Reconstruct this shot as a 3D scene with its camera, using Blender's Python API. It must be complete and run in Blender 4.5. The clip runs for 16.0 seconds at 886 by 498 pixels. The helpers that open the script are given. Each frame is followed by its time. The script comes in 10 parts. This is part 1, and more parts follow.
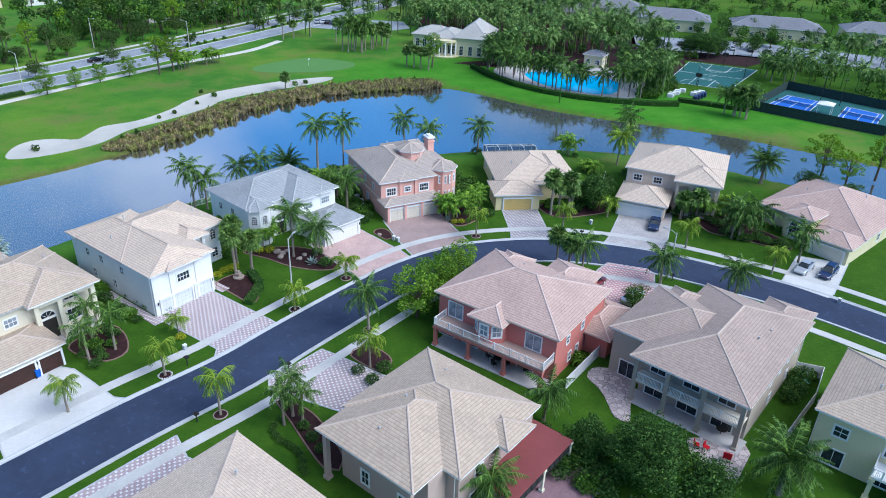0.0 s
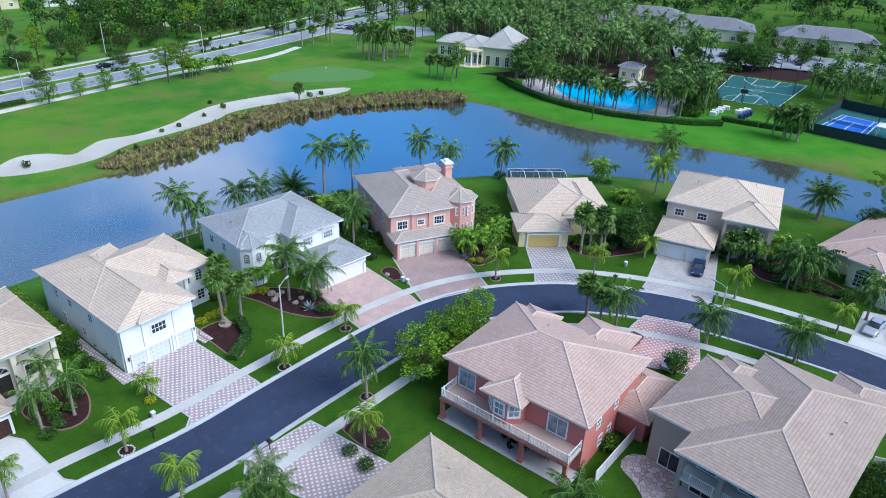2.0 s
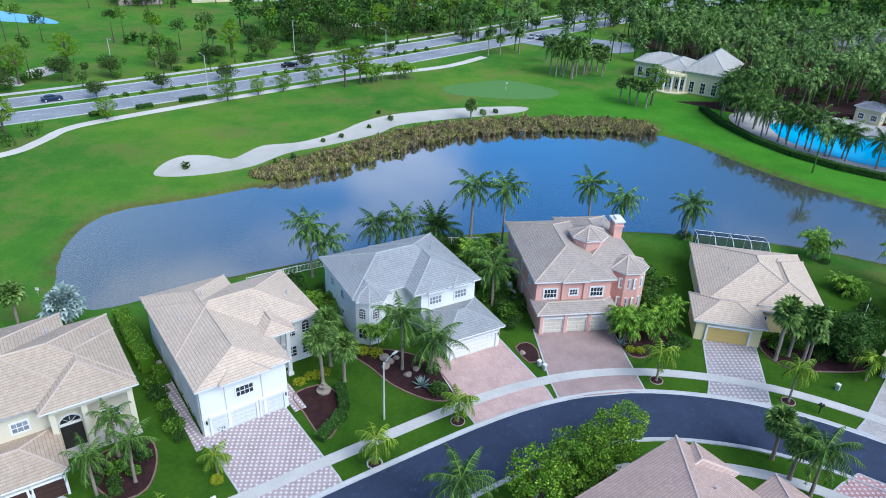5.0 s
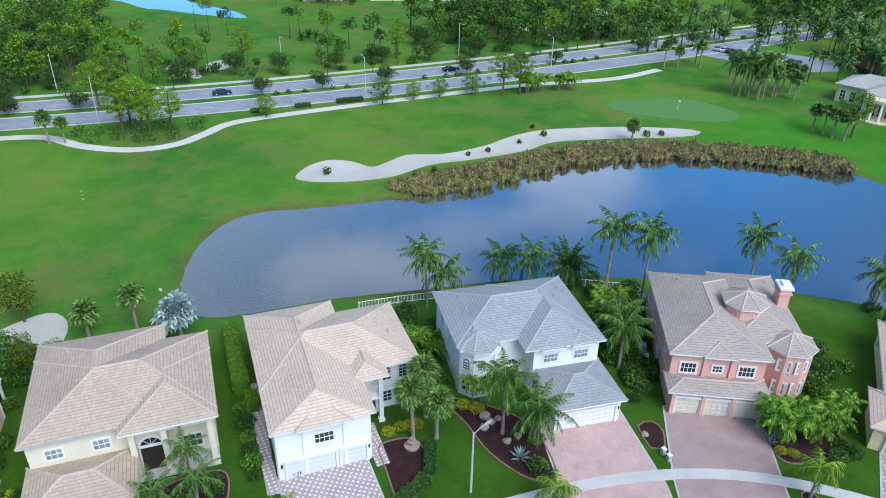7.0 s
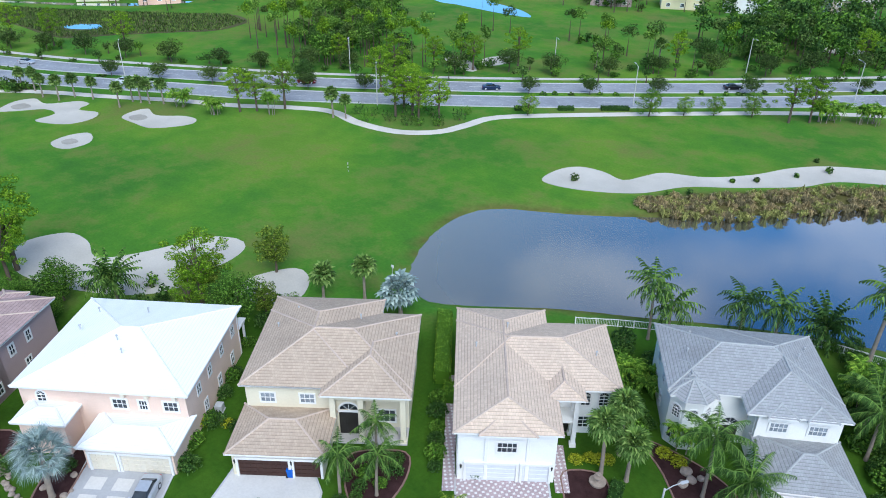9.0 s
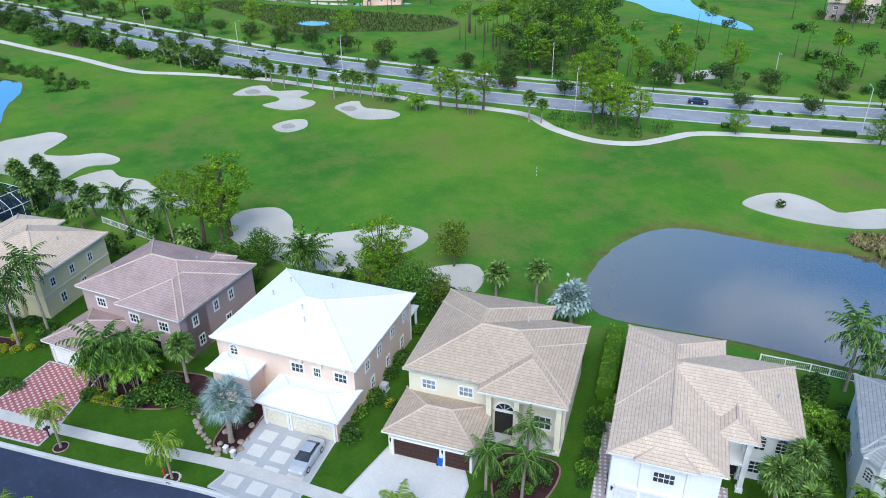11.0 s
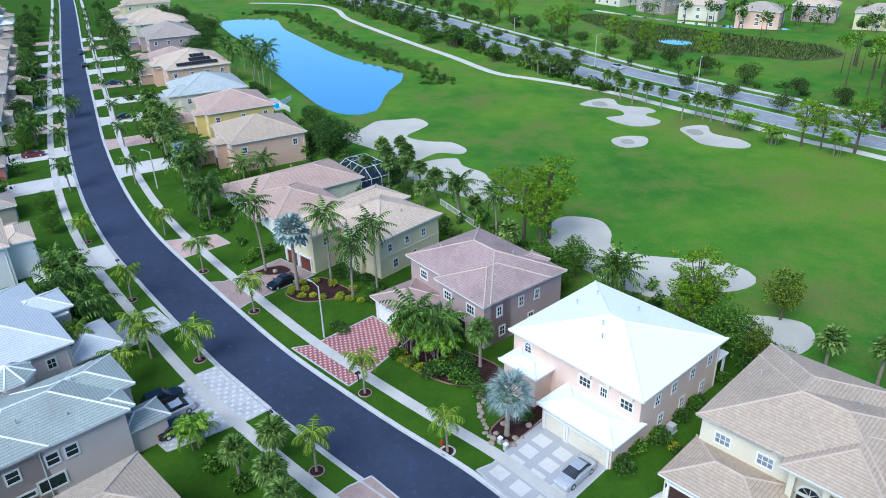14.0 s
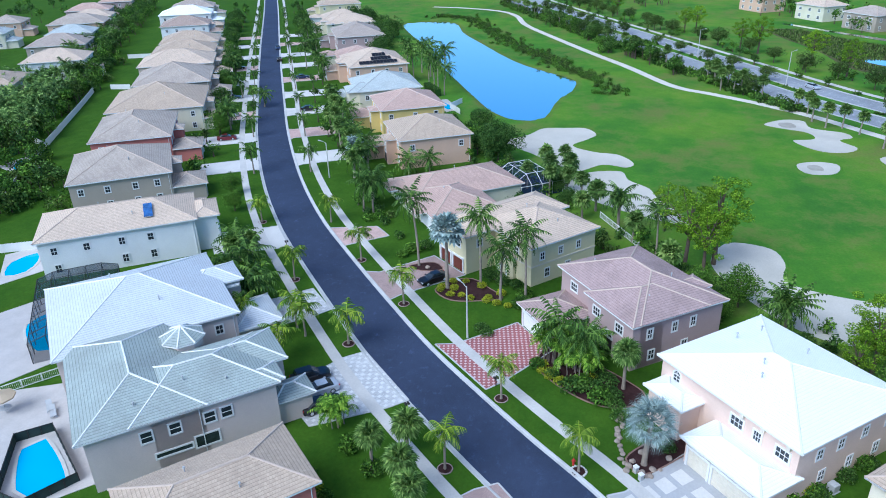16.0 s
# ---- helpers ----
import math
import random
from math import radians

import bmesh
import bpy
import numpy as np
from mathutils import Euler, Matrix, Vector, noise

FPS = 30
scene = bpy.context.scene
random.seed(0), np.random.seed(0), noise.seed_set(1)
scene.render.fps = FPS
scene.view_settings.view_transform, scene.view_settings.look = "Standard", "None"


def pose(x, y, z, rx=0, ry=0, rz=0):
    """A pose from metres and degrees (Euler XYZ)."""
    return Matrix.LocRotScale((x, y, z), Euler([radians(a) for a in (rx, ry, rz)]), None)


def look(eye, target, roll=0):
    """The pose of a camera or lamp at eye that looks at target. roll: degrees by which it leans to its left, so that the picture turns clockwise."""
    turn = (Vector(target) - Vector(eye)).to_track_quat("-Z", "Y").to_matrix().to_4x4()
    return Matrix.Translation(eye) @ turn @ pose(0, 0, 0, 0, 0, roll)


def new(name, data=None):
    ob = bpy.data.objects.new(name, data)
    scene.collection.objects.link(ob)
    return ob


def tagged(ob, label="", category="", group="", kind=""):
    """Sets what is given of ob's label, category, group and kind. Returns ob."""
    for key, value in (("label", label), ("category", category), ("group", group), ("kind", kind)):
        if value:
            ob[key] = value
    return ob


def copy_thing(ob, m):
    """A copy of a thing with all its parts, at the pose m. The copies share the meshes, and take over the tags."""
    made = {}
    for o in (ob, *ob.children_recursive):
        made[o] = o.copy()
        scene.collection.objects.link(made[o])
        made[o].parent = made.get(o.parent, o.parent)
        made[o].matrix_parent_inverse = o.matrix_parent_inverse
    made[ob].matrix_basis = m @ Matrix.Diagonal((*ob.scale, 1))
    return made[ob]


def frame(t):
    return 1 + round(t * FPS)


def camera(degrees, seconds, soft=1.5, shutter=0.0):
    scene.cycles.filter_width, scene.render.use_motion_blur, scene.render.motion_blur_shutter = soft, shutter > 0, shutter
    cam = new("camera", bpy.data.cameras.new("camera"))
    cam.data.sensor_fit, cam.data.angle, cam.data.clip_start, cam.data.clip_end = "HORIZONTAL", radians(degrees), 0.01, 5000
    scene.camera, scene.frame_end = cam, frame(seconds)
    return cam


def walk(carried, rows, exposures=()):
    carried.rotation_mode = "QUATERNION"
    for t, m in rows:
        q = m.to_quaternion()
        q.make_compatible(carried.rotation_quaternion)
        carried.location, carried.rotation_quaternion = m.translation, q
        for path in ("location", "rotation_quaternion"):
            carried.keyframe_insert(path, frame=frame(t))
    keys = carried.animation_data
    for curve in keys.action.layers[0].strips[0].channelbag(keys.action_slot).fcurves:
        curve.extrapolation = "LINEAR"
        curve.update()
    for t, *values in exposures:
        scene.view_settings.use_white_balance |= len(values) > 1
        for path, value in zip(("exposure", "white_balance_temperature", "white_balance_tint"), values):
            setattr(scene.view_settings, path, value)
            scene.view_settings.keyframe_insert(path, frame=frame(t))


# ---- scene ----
cam = camera(63.8, 16.0, 0.95)
PATH = [
    (0, (-12.154, -43.832, 53.359), (-11.706, -42.121, 52.424), 2.0),
    (0.5, (-10.677, -40.104, 53.287), (-10.232, -38.393, 52.352), 2.0),
    (1, (-9.604, -36.778, 53.104), (-9.166, -35.065, 52.17), 2.1),
    (1.5, (-8.318, -33.315, 52.987), (-7.906, -31.596, 52.052), 2.2),
    (2, (-7.251, -30.248, 52.96), (-6.875, -28.521, 52.024), 2.2),
    (2.5, (-6.229, -26.911, 52.935), (-5.909, -25.174, 51.997), 2.3),
    (3, (-5.217, -23.972, 52.757), (-4.97, -22.222, 51.82), 2.4),
    (3.5, (-4.152, -20.687, 52.708), (-3.994, -18.929, 51.767), 2.4),
    (4, (-3.212, -17.717, 52.516), (-3.141, -15.954, 51.574), 2.3),
    (4.2, (-3.028, -16.258, 52.392), (-2.994, -14.494, 51.449), 2.4),
    (6.3, (1.272, -3.676, 53.308), (0.902, -1.965, 52.34), 1.2),
    (6.5, (1.271, -2.332, 53.368), (0.858, -0.632, 52.398), 1.2),
    (7, (1.622, 0.136, 53.187), (1.065, 1.794, 52.218), 1.1),
    (7.5, (1.84, 1.825, 52.994), (1.118, 3.419, 52.026), 1.1),
    (8, (2.184, 3.047, 52.773), (1.294, 4.554, 51.805), 1.0),
    (8.5, (2.279, 3.504, 52.618), (1.259, 4.924, 51.648), 1.0),
    (9, (2.588, 3.846, 52.41), (1.437, 5.163, 51.441), 0.6),
    (9.2, (2.782, 3.923, 52.279), (1.586, 5.2, 51.312), 0.6),
    (11.3, (3.163, 4.549, 51.8), (1.621, 5.402, 50.854), -0.9),
    (11.5, (3.061, 4.501, 51.685), (1.484, 5.295, 50.744), -1.0),
    (12, (2.854, 4.488, 51.543), (1.217, 5.157, 50.609), -1.1),
    (12.5, (2.681, 4.411, 51.389), (0.988, 4.937, 50.462), -1.1),
    (13, (2.482, 4.582, 51.203), (0.75, 4.975, 50.286), -1.3),
    (13.5, (2.261, 4.729, 51.077), (0.498, 4.984, 50.169), -1.5),
    (14, (2.08, 4.846, 50.899), (0.297, 4.974, 50.001), -1.6),
    (14.5, (1.852, 4.839, 50.794), (0.061, 4.83, 49.904), -1.6),
    (15, (1.74, 5.123, 50.697), (-0.051, 4.994, 49.815), -1.7),
    (15.5, (1.674, 5.195, 50.689), (-0.11, 4.969, 49.813), -1.8),
    (16, (1.533, 5.334, 50.55), (-0.242, 5.027, 49.68), -1.8),
]
walk(cam, [(t, look(e, a, r)) for t, e, a, r in PATH], [(0, 0.38, 5300, 6), (6, 0.29, 5350, 5), (9, 0.28, 5420, 5), (13.5, 0.29, 5300, 4), (16, 0.31, 5080, 5)])

# world and sun
SUN_EL, SUN_AZ = 46.0, 126.0
world = bpy.data.worlds.new("sky")
scene.world = world
world.use_nodes = True
wn = world.node_tree.nodes
wl = world.node_tree.links
sky = wn.new("ShaderNodeTexSky")
sky.sky_type = "NISHITA"
sky.sun_disc = False
sky.air_density, sky.dust_density, sky.ozone_density = 1.0, 1.1, 1.7
sky.sun_elevation, sky.sun_rotation = radians(SUN_EL), radians(SUN_AZ)
wcoord = wn.new("ShaderNodeTexCoord")
wmap = wn.new("ShaderNodeMapping")
wmap.inputs["Scale"].default_value = (1.0, 1.0, 2.2)
cloud = wn.new("ShaderNodeTexNoise")
cloud.inputs["Scale"].default_value = 1.7
cloud.inputs["Detail"].default_value = 7
cloud.inputs["Roughness"].default_value = 0.55
cramp = wn.new("ShaderNodeValToRGB")
cramp.color_ramp.elements[0].position, cramp.color_ramp.elements[1].position = 0.69, 0.92
cmix = wn.new("ShaderNodeMix")
cmix.data_type = "RGBA"
cmix.inputs[7].default_value = (5.6, 5.2, 5.0, 1)
wl.new(wcoord.outputs["Generated"], wmap.inputs[0])
wl.new(wmap.outputs[0], cloud.inputs["Vector"])
wsep = wn.new("ShaderNodeSeparateXYZ")
wl.new(wcoord.outputs["Generated"], wsep.inputs[0])
wlift = wn.new("ShaderNodeMath")
wlift.operation = "MULTIPLY_ADD"
wlift.inputs[1].default_value = 0.32
wl.new(wsep.outputs[2], wlift.inputs[0])
wl.new(cloud.outputs["Fac"], wlift.inputs[2])
wl.new(wlift.outputs[0], cramp.inputs[0])
wl.new(cramp.outputs[0], cmix.inputs[0])
hsv = wn.new("ShaderNodeHueSaturation")
hsv.inputs["Saturation"].default_value = 1.38
wl.new(sky.outputs[0], hsv.inputs["Color"])
wl.new(hsv.outputs[0], cmix.inputs[6])
wl.new(cmix.outputs[2], wn["Background"].inputs[0])
wn["Background"].inputs[1].default_value = 0.135
sun = new("sun", bpy.data.lights.new("sun", "SUN"))
sun.data.energy, sun.data.angle, sun.data.color = 2.9, radians(46), (1, 0.93, 0.84)
sun.matrix_world = look((0, 0, 0), (-math.sin(radians(SUN_AZ)) * math.cos(radians(SUN_EL)), -math.cos(radians(SUN_AZ)) * math.cos(radians(SUN_EL)), -math.sin(radians(SUN_EL))))


# ---------------------------------------------------------------- materials
def node_mat(name, rough=0.8, metal=0.0, spec=0.3):
    m = bpy.data.materials.new(name)
    m.use_nodes = True
    n, l = m.node_tree.nodes, m.node_tree.links
    b = n["Principled BSDF"]
    b.inputs["Roughness"].default_value = rough
    b.inputs["Metallic"].default_value = metal
    b.inputs["Specular IOR Level"].default_value = spec
    return m, n, l, b


def noise_node(n, l, vec, scale, detail=4, rough=0.6):
    t = n.new("ShaderNodeTexNoise")
    t.inputs["Scale"].default_value = scale
    t.inputs["Detail"].default_value = detail
    t.inputs["Roughness"].default_value = rough
    l.new(vec, t.inputs["Vector"])
    return t.outputs["Fac"]


def ramp(n, l, fac, stops):
    r = n.new("ShaderNodeValToRGB")
    e = r.color_ramp.elements
    e[0].position, e[0].color = stops[0][0], (*stops[0][1], 1)
    e[1].position, e[1].color = stops[-1][0], (*stops[-1][1], 1)
    for p, c in stops[1:-1]:
        x = e.new(p)
        x.color = (*c, 1)
    l.new(fac, r.inputs[0])
    return r.outputs[0]


def mixc(n, l, fac, a, b, mode="MIX"):
    m = n.new("ShaderNodeMix")
    m.data_type, m.blend_type = "RGBA", mode
    for k, v in ((0, fac), (6, a), (7, b)):
        if isinstance(v, (int, float)):
            m.inputs[k].default_value = v
        elif isinstance(v, tuple):
            m.inputs[k].default_value = (*v, 1)
        else:
            l.new(v, m.inputs[k])
    return m.outputs[2]


def bump(n, l, b, height, strength=0.3, dist=0.05):
    u = n.new("ShaderNodeBump")
    u.inputs["Strength"].default_value, u.inputs["Distance"].default_value = strength, dist
    l.new(height, u.inputs["Height"])
    l.new(u.outputs[0], b.inputs["Normal"])


def shade(c, k):
    return tuple(max(0.0, min(1.0, v * k)) for v in c)


def mottled(name, c, lo=0.8, hi=1.15, big=0.25, small=6.0, rough=0.85, spec=0.25, relief=0.2, vary=0.0):
    """Plain surface with a broad and a fine variation, in object space."""
    m, n, l, b = node_mat(name, rough, 0, spec)
    co = n.new("ShaderNodeTexCoord").outputs["Object"]
    f1, f2 = noise_node(n, l, co, big, 5), noise_node(n, l, co, small, 4)
    base = ramp(n, l, f1, [(0.3, shade(c, lo)), (0.7, shade(c, hi))])
    col = mixc(n, l, 0.35, base, ramp(n, l, f2, [(0.3, shade(c, lo * 0.9)), (0.75, shade(c, hi))]))
    if vary:
        inf = n.new("ShaderNodeObjectInfo")
        col = mixc(n, l, 1.0, col, ramp(n, l, inf.outputs["Random"], [(0, (1 - vary,) * 3), (1, (1 + vary * 0.6,) * 3)]), "MULTIPLY")
    l.new(col, b.inputs["Base Color"])
    bump(n, l, b, f2, relief, 0.02)
    return m


def roof_tiles(name, c, dirt=(0.10, 0.085, 0.075), stain=0.35, gloss=0.75, joint=0.69, var=1.4):
    """Flat concrete roof tiles in courses, from the roof's own unrolled coordinates in metres."""
    m, n, l, b = node_mat(name, gloss, 0, 0.25)
    tc = n.new("ShaderNodeTexCoord")
    br = n.new("ShaderNodeTexBrick")
    br.offset, br.squash = 0.5, 1.0
    br.inputs["Scale"].default_value = 1.0
    br.inputs["Brick Width"].default_value = 0.25
    br.inputs["Row Height"].default_value = 0.34
    br.inputs["Mortar Size"].default_value = 0.018
    br.inputs["Mortar Smooth"].default_value = 0.25
    br.inputs["Bias"].default_value = 0.0
    br.inputs["Color1"].default_value = (c[0] * (1 - 0.05 * var), c[1] * (1 - 0.065 * var), c[2] * (1 - 0.065 * var), 1)
    br.inputs["Color2"].default_value = (*shade(c, 1 + 0.05 * var), 1)
    br.inputs["Mortar"].default_value = (*shade(c, 0.5 + 0.5 * joint), 1)
    l.new(tc.outputs["UV"], br.inputs["Vector"])
    f1, f2 = noise_node(n, l, tc.outputs["Object"], 0.22, 6), noise_node(n, l, tc.outputs["Object"], 2.5, 5)
    st = n.new("ShaderNodeMath")
    st.operation = "MULTIPLY"
    st.use_clamp = True
    l.new(ramp(n, l, f1, [(0.42, (0, 0, 0)), (0.78, (1, 1, 1))]), st.inputs[0])
    st.inputs[1].default_value = stain
    col = mixc(n, l, st.outputs[0], br.outputs["Color"], dirt)
    col = mixc(n, l, 1.0, col, ramp(n, l, f2, [(0.25, (1 - 0.08 * var,) * 3), (0.75, (1 + 0.05 * var,) * 3)]), "MULTIPLY")
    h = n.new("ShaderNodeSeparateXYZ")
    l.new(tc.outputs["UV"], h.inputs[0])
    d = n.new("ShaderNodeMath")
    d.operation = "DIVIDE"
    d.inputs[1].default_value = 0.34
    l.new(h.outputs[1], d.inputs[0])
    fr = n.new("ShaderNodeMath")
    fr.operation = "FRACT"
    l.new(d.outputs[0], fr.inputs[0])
    # joint also sets the shadow painted along each course's lower edge
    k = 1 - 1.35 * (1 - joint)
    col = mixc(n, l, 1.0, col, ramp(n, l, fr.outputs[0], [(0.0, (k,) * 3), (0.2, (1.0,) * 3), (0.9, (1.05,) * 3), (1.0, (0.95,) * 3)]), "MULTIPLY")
    l.new(col, b.inputs["Base Color"])
    su = n.new("ShaderNodeMath")
    su.operation = "SUBTRACT"
    l.new(br.outputs["Fac"], su.inputs[1])
    su.inputs[0].default_value = 1.0
    ad = n.new("ShaderNodeMath")
    ad.operation = "SUBTRACT"
    l.new(su.outputs[0], ad.inputs[0])
    l.new(fr.outputs[0], ad.inputs[1])
    bump(n, l, b, ad.outputs[0], 0.4, 0.03)
    return m


def pavers(name, c1, c2, joint, bw=0.22, bh=0.11, dots=None, spacing=0.9):
    """Block paving with an optional lattice of pale diamond insets, in world metres."""
    m, n, l, b = node_mat(name, 0.85, 0, 0.25)
    co = n.new("ShaderNodeTexCoord").outputs["Object"]
    mp = n.new("ShaderNodeMapping")
    mp.inputs["Rotation"].default_value = (0, 0, radians(38))
    l.new(co, mp.inputs[0])
    br = n.new("ShaderNodeTexBrick")
    br.inputs["Scale"].default_value = 1.0
    br.inputs["Brick Width"].default_value, br.inputs["Row Height"].default_value = bw, bh
    br.inputs["Mortar Size"].default_value = 0.008
    br.inputs["Color1"].default_value, br.inputs["Color2"].default_value = (*c1, 1), (*c2, 1)
    br.inputs["Mortar"].default_value = (*joint, 1)
    l.new(mp.outputs[0], br.inputs["Vector"])
    col = br.outputs["Color"]
    f1 = noise_node(n, l, co, 0.5, 5)
    col = mixc(n, l, 1.0, col, ramp(n, l, f1, [(0.3, (0.84,) * 3), (0.7, (1.1,) * 3)]), "MULTIPLY")
    if dots:
        sx = n.new("ShaderNodeSeparateXYZ")
        l.new(mp.outputs[0], sx.inputs[0])
        outs = []
        for k in (0, 1):
            a = n.new("ShaderNodeMath")
            a.operation = "PINGPONG"
            a.inputs[1].default_value = spacing / 2
            l.new(sx.outputs[k], a.inputs[0])
            outs.append(a.outputs[0])

        def diamond(p, q):
            s = n.new("ShaderNodeMath")
            s.operation = "MAXIMUM"
            l.new(p, s.inputs[0])
            l.new(q, s.inputs[1])
            t = n.new("ShaderNodeMath")
            t.operation = "LESS_THAN"
            t.inputs[1].default_value = spacing * 0.17
            l.new(s.outputs[0], t.inputs[0])
            return t.outputs[0]

        d1 = diamond(*outs)
        inv = []
        for o in outs:
            s = n.new("ShaderNodeMath")
            s.operation = "SUBTRACT"
            s.inputs[0].default_value = spacing / 2
            l.new(o, s.inputs[1])
            inv.append(s.outputs[0])
        col = mixc(n, l, diamond(*inv), mixc(n, l, d1, col, dots), dots)
    l.new(col, b.inputs["Base Color"])
    bump(n, l, b, br.outputs["Fac"], -0.3, 0.01)
    return m


def flagstones(name, c1, c2, joint, size=1.5):
    """Irregular flagstones with recessed joints, in object metres."""
    m, n, l, b = node_mat(name, 0.85, 0, 0.25)
    co = n.new("ShaderNodeTexCoord").outputs["Object"]
    cell = n.new("ShaderNodeTexVoronoi")
    cell.inputs["Scale"].default_value = size
    edge = n.new("ShaderNodeTexVoronoi")
    edge.feature = "DISTANCE_TO_EDGE"
    edge.inputs["Scale"].default_value = size
    l.new(co, cell.inputs["Vector"])
    l.new(co, edge.inputs["Vector"])
    sp = n.new("ShaderNodeSeparateXYZ")
    l.new(cell.outputs["Color"], sp.inputs[0])
    col = ramp(n, l, sp.outputs[0], [(0.1, c1), (0.9, c2)])
    gap = ramp(n, l, edge.outputs["Distance"], [(0.02, (1, 1, 1)), (0.07, (0, 0, 0))])
    l.new(mixc(n, l, gap, col, joint), b.inputs["Base Color"])
    bump(n, l, b, edge.outputs["Distance"], 0.3, 0.03)
    return m


def leaf_mat(name, c, hi, vary=0.25, trans=0.12):
    m, n, l, b = node_mat(name, 0.65, 0, 0.12)
    g = n.new("ShaderNodeNewGeometry")
    inf = n.new("ShaderNodeObjectInfo")
    col = ramp(n, l, g.outputs["Random Per Island"], [(0.0, shade(c, 0.28)), (0.5, shade(c, 0.58)), (1.0, shade(hi, 0.78))])
    col = mixc(n, l, 1.0, col, ramp(n, l, inf.outputs["Random"], [(0, (1 - vary, 1 - vary, 1 - vary)), (1, (1 + vary, 1 + vary * 0.6, 1))]), "MULTIPLY")
    l.new(col, b.inputs["Base Color"])
    tr = n.new("ShaderNodeBsdfTranslucent")
    l.new(col, tr.inputs[0])
    mx = n.new("ShaderNodeMixShader")
    mx.inputs[0].default_value = trans
    l.new(b.outputs[0], mx.inputs[1])
    l.new(tr.outputs[0], mx.inputs[2])
    l.new(mx.outputs[0], n["Material Output"].inputs[0])
    return m


def glass_mat(name, c=(0.02, 0.025, 0.03), rough=0.08):
    m, n, l, b = node_mat(name, rough, 0, 0.6)
    co = n.new("ShaderNodeTexCoord").outputs["Object"]
    f = noise_node(n, l, co, 0.9, 2)
    l.new(ramp(n, l, f, [(0.35, c), (0.75, shade(c, 2.6))]), b.inputs["Base Color"])
    return m


def grass_mat():
    """Turf: olive fairway, dark lawn and lush banks, blended by where each sort of grass was sown."""
    m, n, l, b = node_mat("grass", 0.95, 0, 0.06)
    co = n.new("ShaderNodeTexCoord").outputs["Object"]
    f0, f1 = noise_node(n, l, co, 0.02, 6, 0.6), noise_node(n, l, co, 0.11, 6, 0.7)
    f2, f3 = noise_node(n, l, co, 2.2, 6, 0.75), noise_node(n, l, co, 0.45, 5, 0.7)
    at = n.new("ShaderNodeAttribute")
    at.attribute_name = "turf"
    sp = n.new("ShaderNodeSeparateXYZ")
    l.new(at.outputs["Vector"], sp.inputs[0])
    fair = mixc(n, l, 0.5, ramp(n, l, f0, [(0.38, (0.052, 0.143, 0.022)), (0.5, (0.092, 0.212, 0.022)), (0.62, (0.177, 0.270, 0.028))]), ramp(n, l, f1, [(0.34, (0.043, 0.137, 0.020)), (0.5, (0.073, 0.201, 0.019)), (0.68, (0.156, 0.241, 0.036))]))
    f4 = noise_node(n, l, co, 0.055, 7, 0.72)
    fair = mixc(n, l, ramp(n, l, f4, [(0.48, (0, 0, 0)), (0.64, (0.72,) * 3)]), fair, (0.150, 0.160, 0.048))
    lawn = mixc(n, l, 0.5, ramp(n, l, f1, [(0.3, (0.026, 0.078, 0.007)), (0.7, (0.064, 0.132, 0.011))]), ramp(n, l, f3, [(0.3, (0.028, 0.080, 0.007)), (0.7, (0.072, 0.142, 0.012))]))
    lush = ramp(n, l, f1, [(0.3, (0.050, 0.190, 0.012)), (0.7, (0.095, 0.260, 0.022))])
    dry = ramp(n, l, f3, [(0.3, (0.070, 0.060, 0.020)), (0.7, (0.160, 0.125, 0.050))])
    col = mixc(n, l, sp.outputs[0], fair, lawn)
    col = mixc(n, l, sp.outputs[1], col, lush)
    col = mixc(n, l, sp.outputs[2], col, dry)
    col = mixc(n, l, 1.0, col, ramp(n, l, f2, [(0.25, (0.78,) * 3), (0.75, (1.16,) * 3)]), "MULTIPLY")
    l.new(col, b.inputs["Base Color"])
    bump(n, l, b, f2, 0.6, 0.08)
    return m


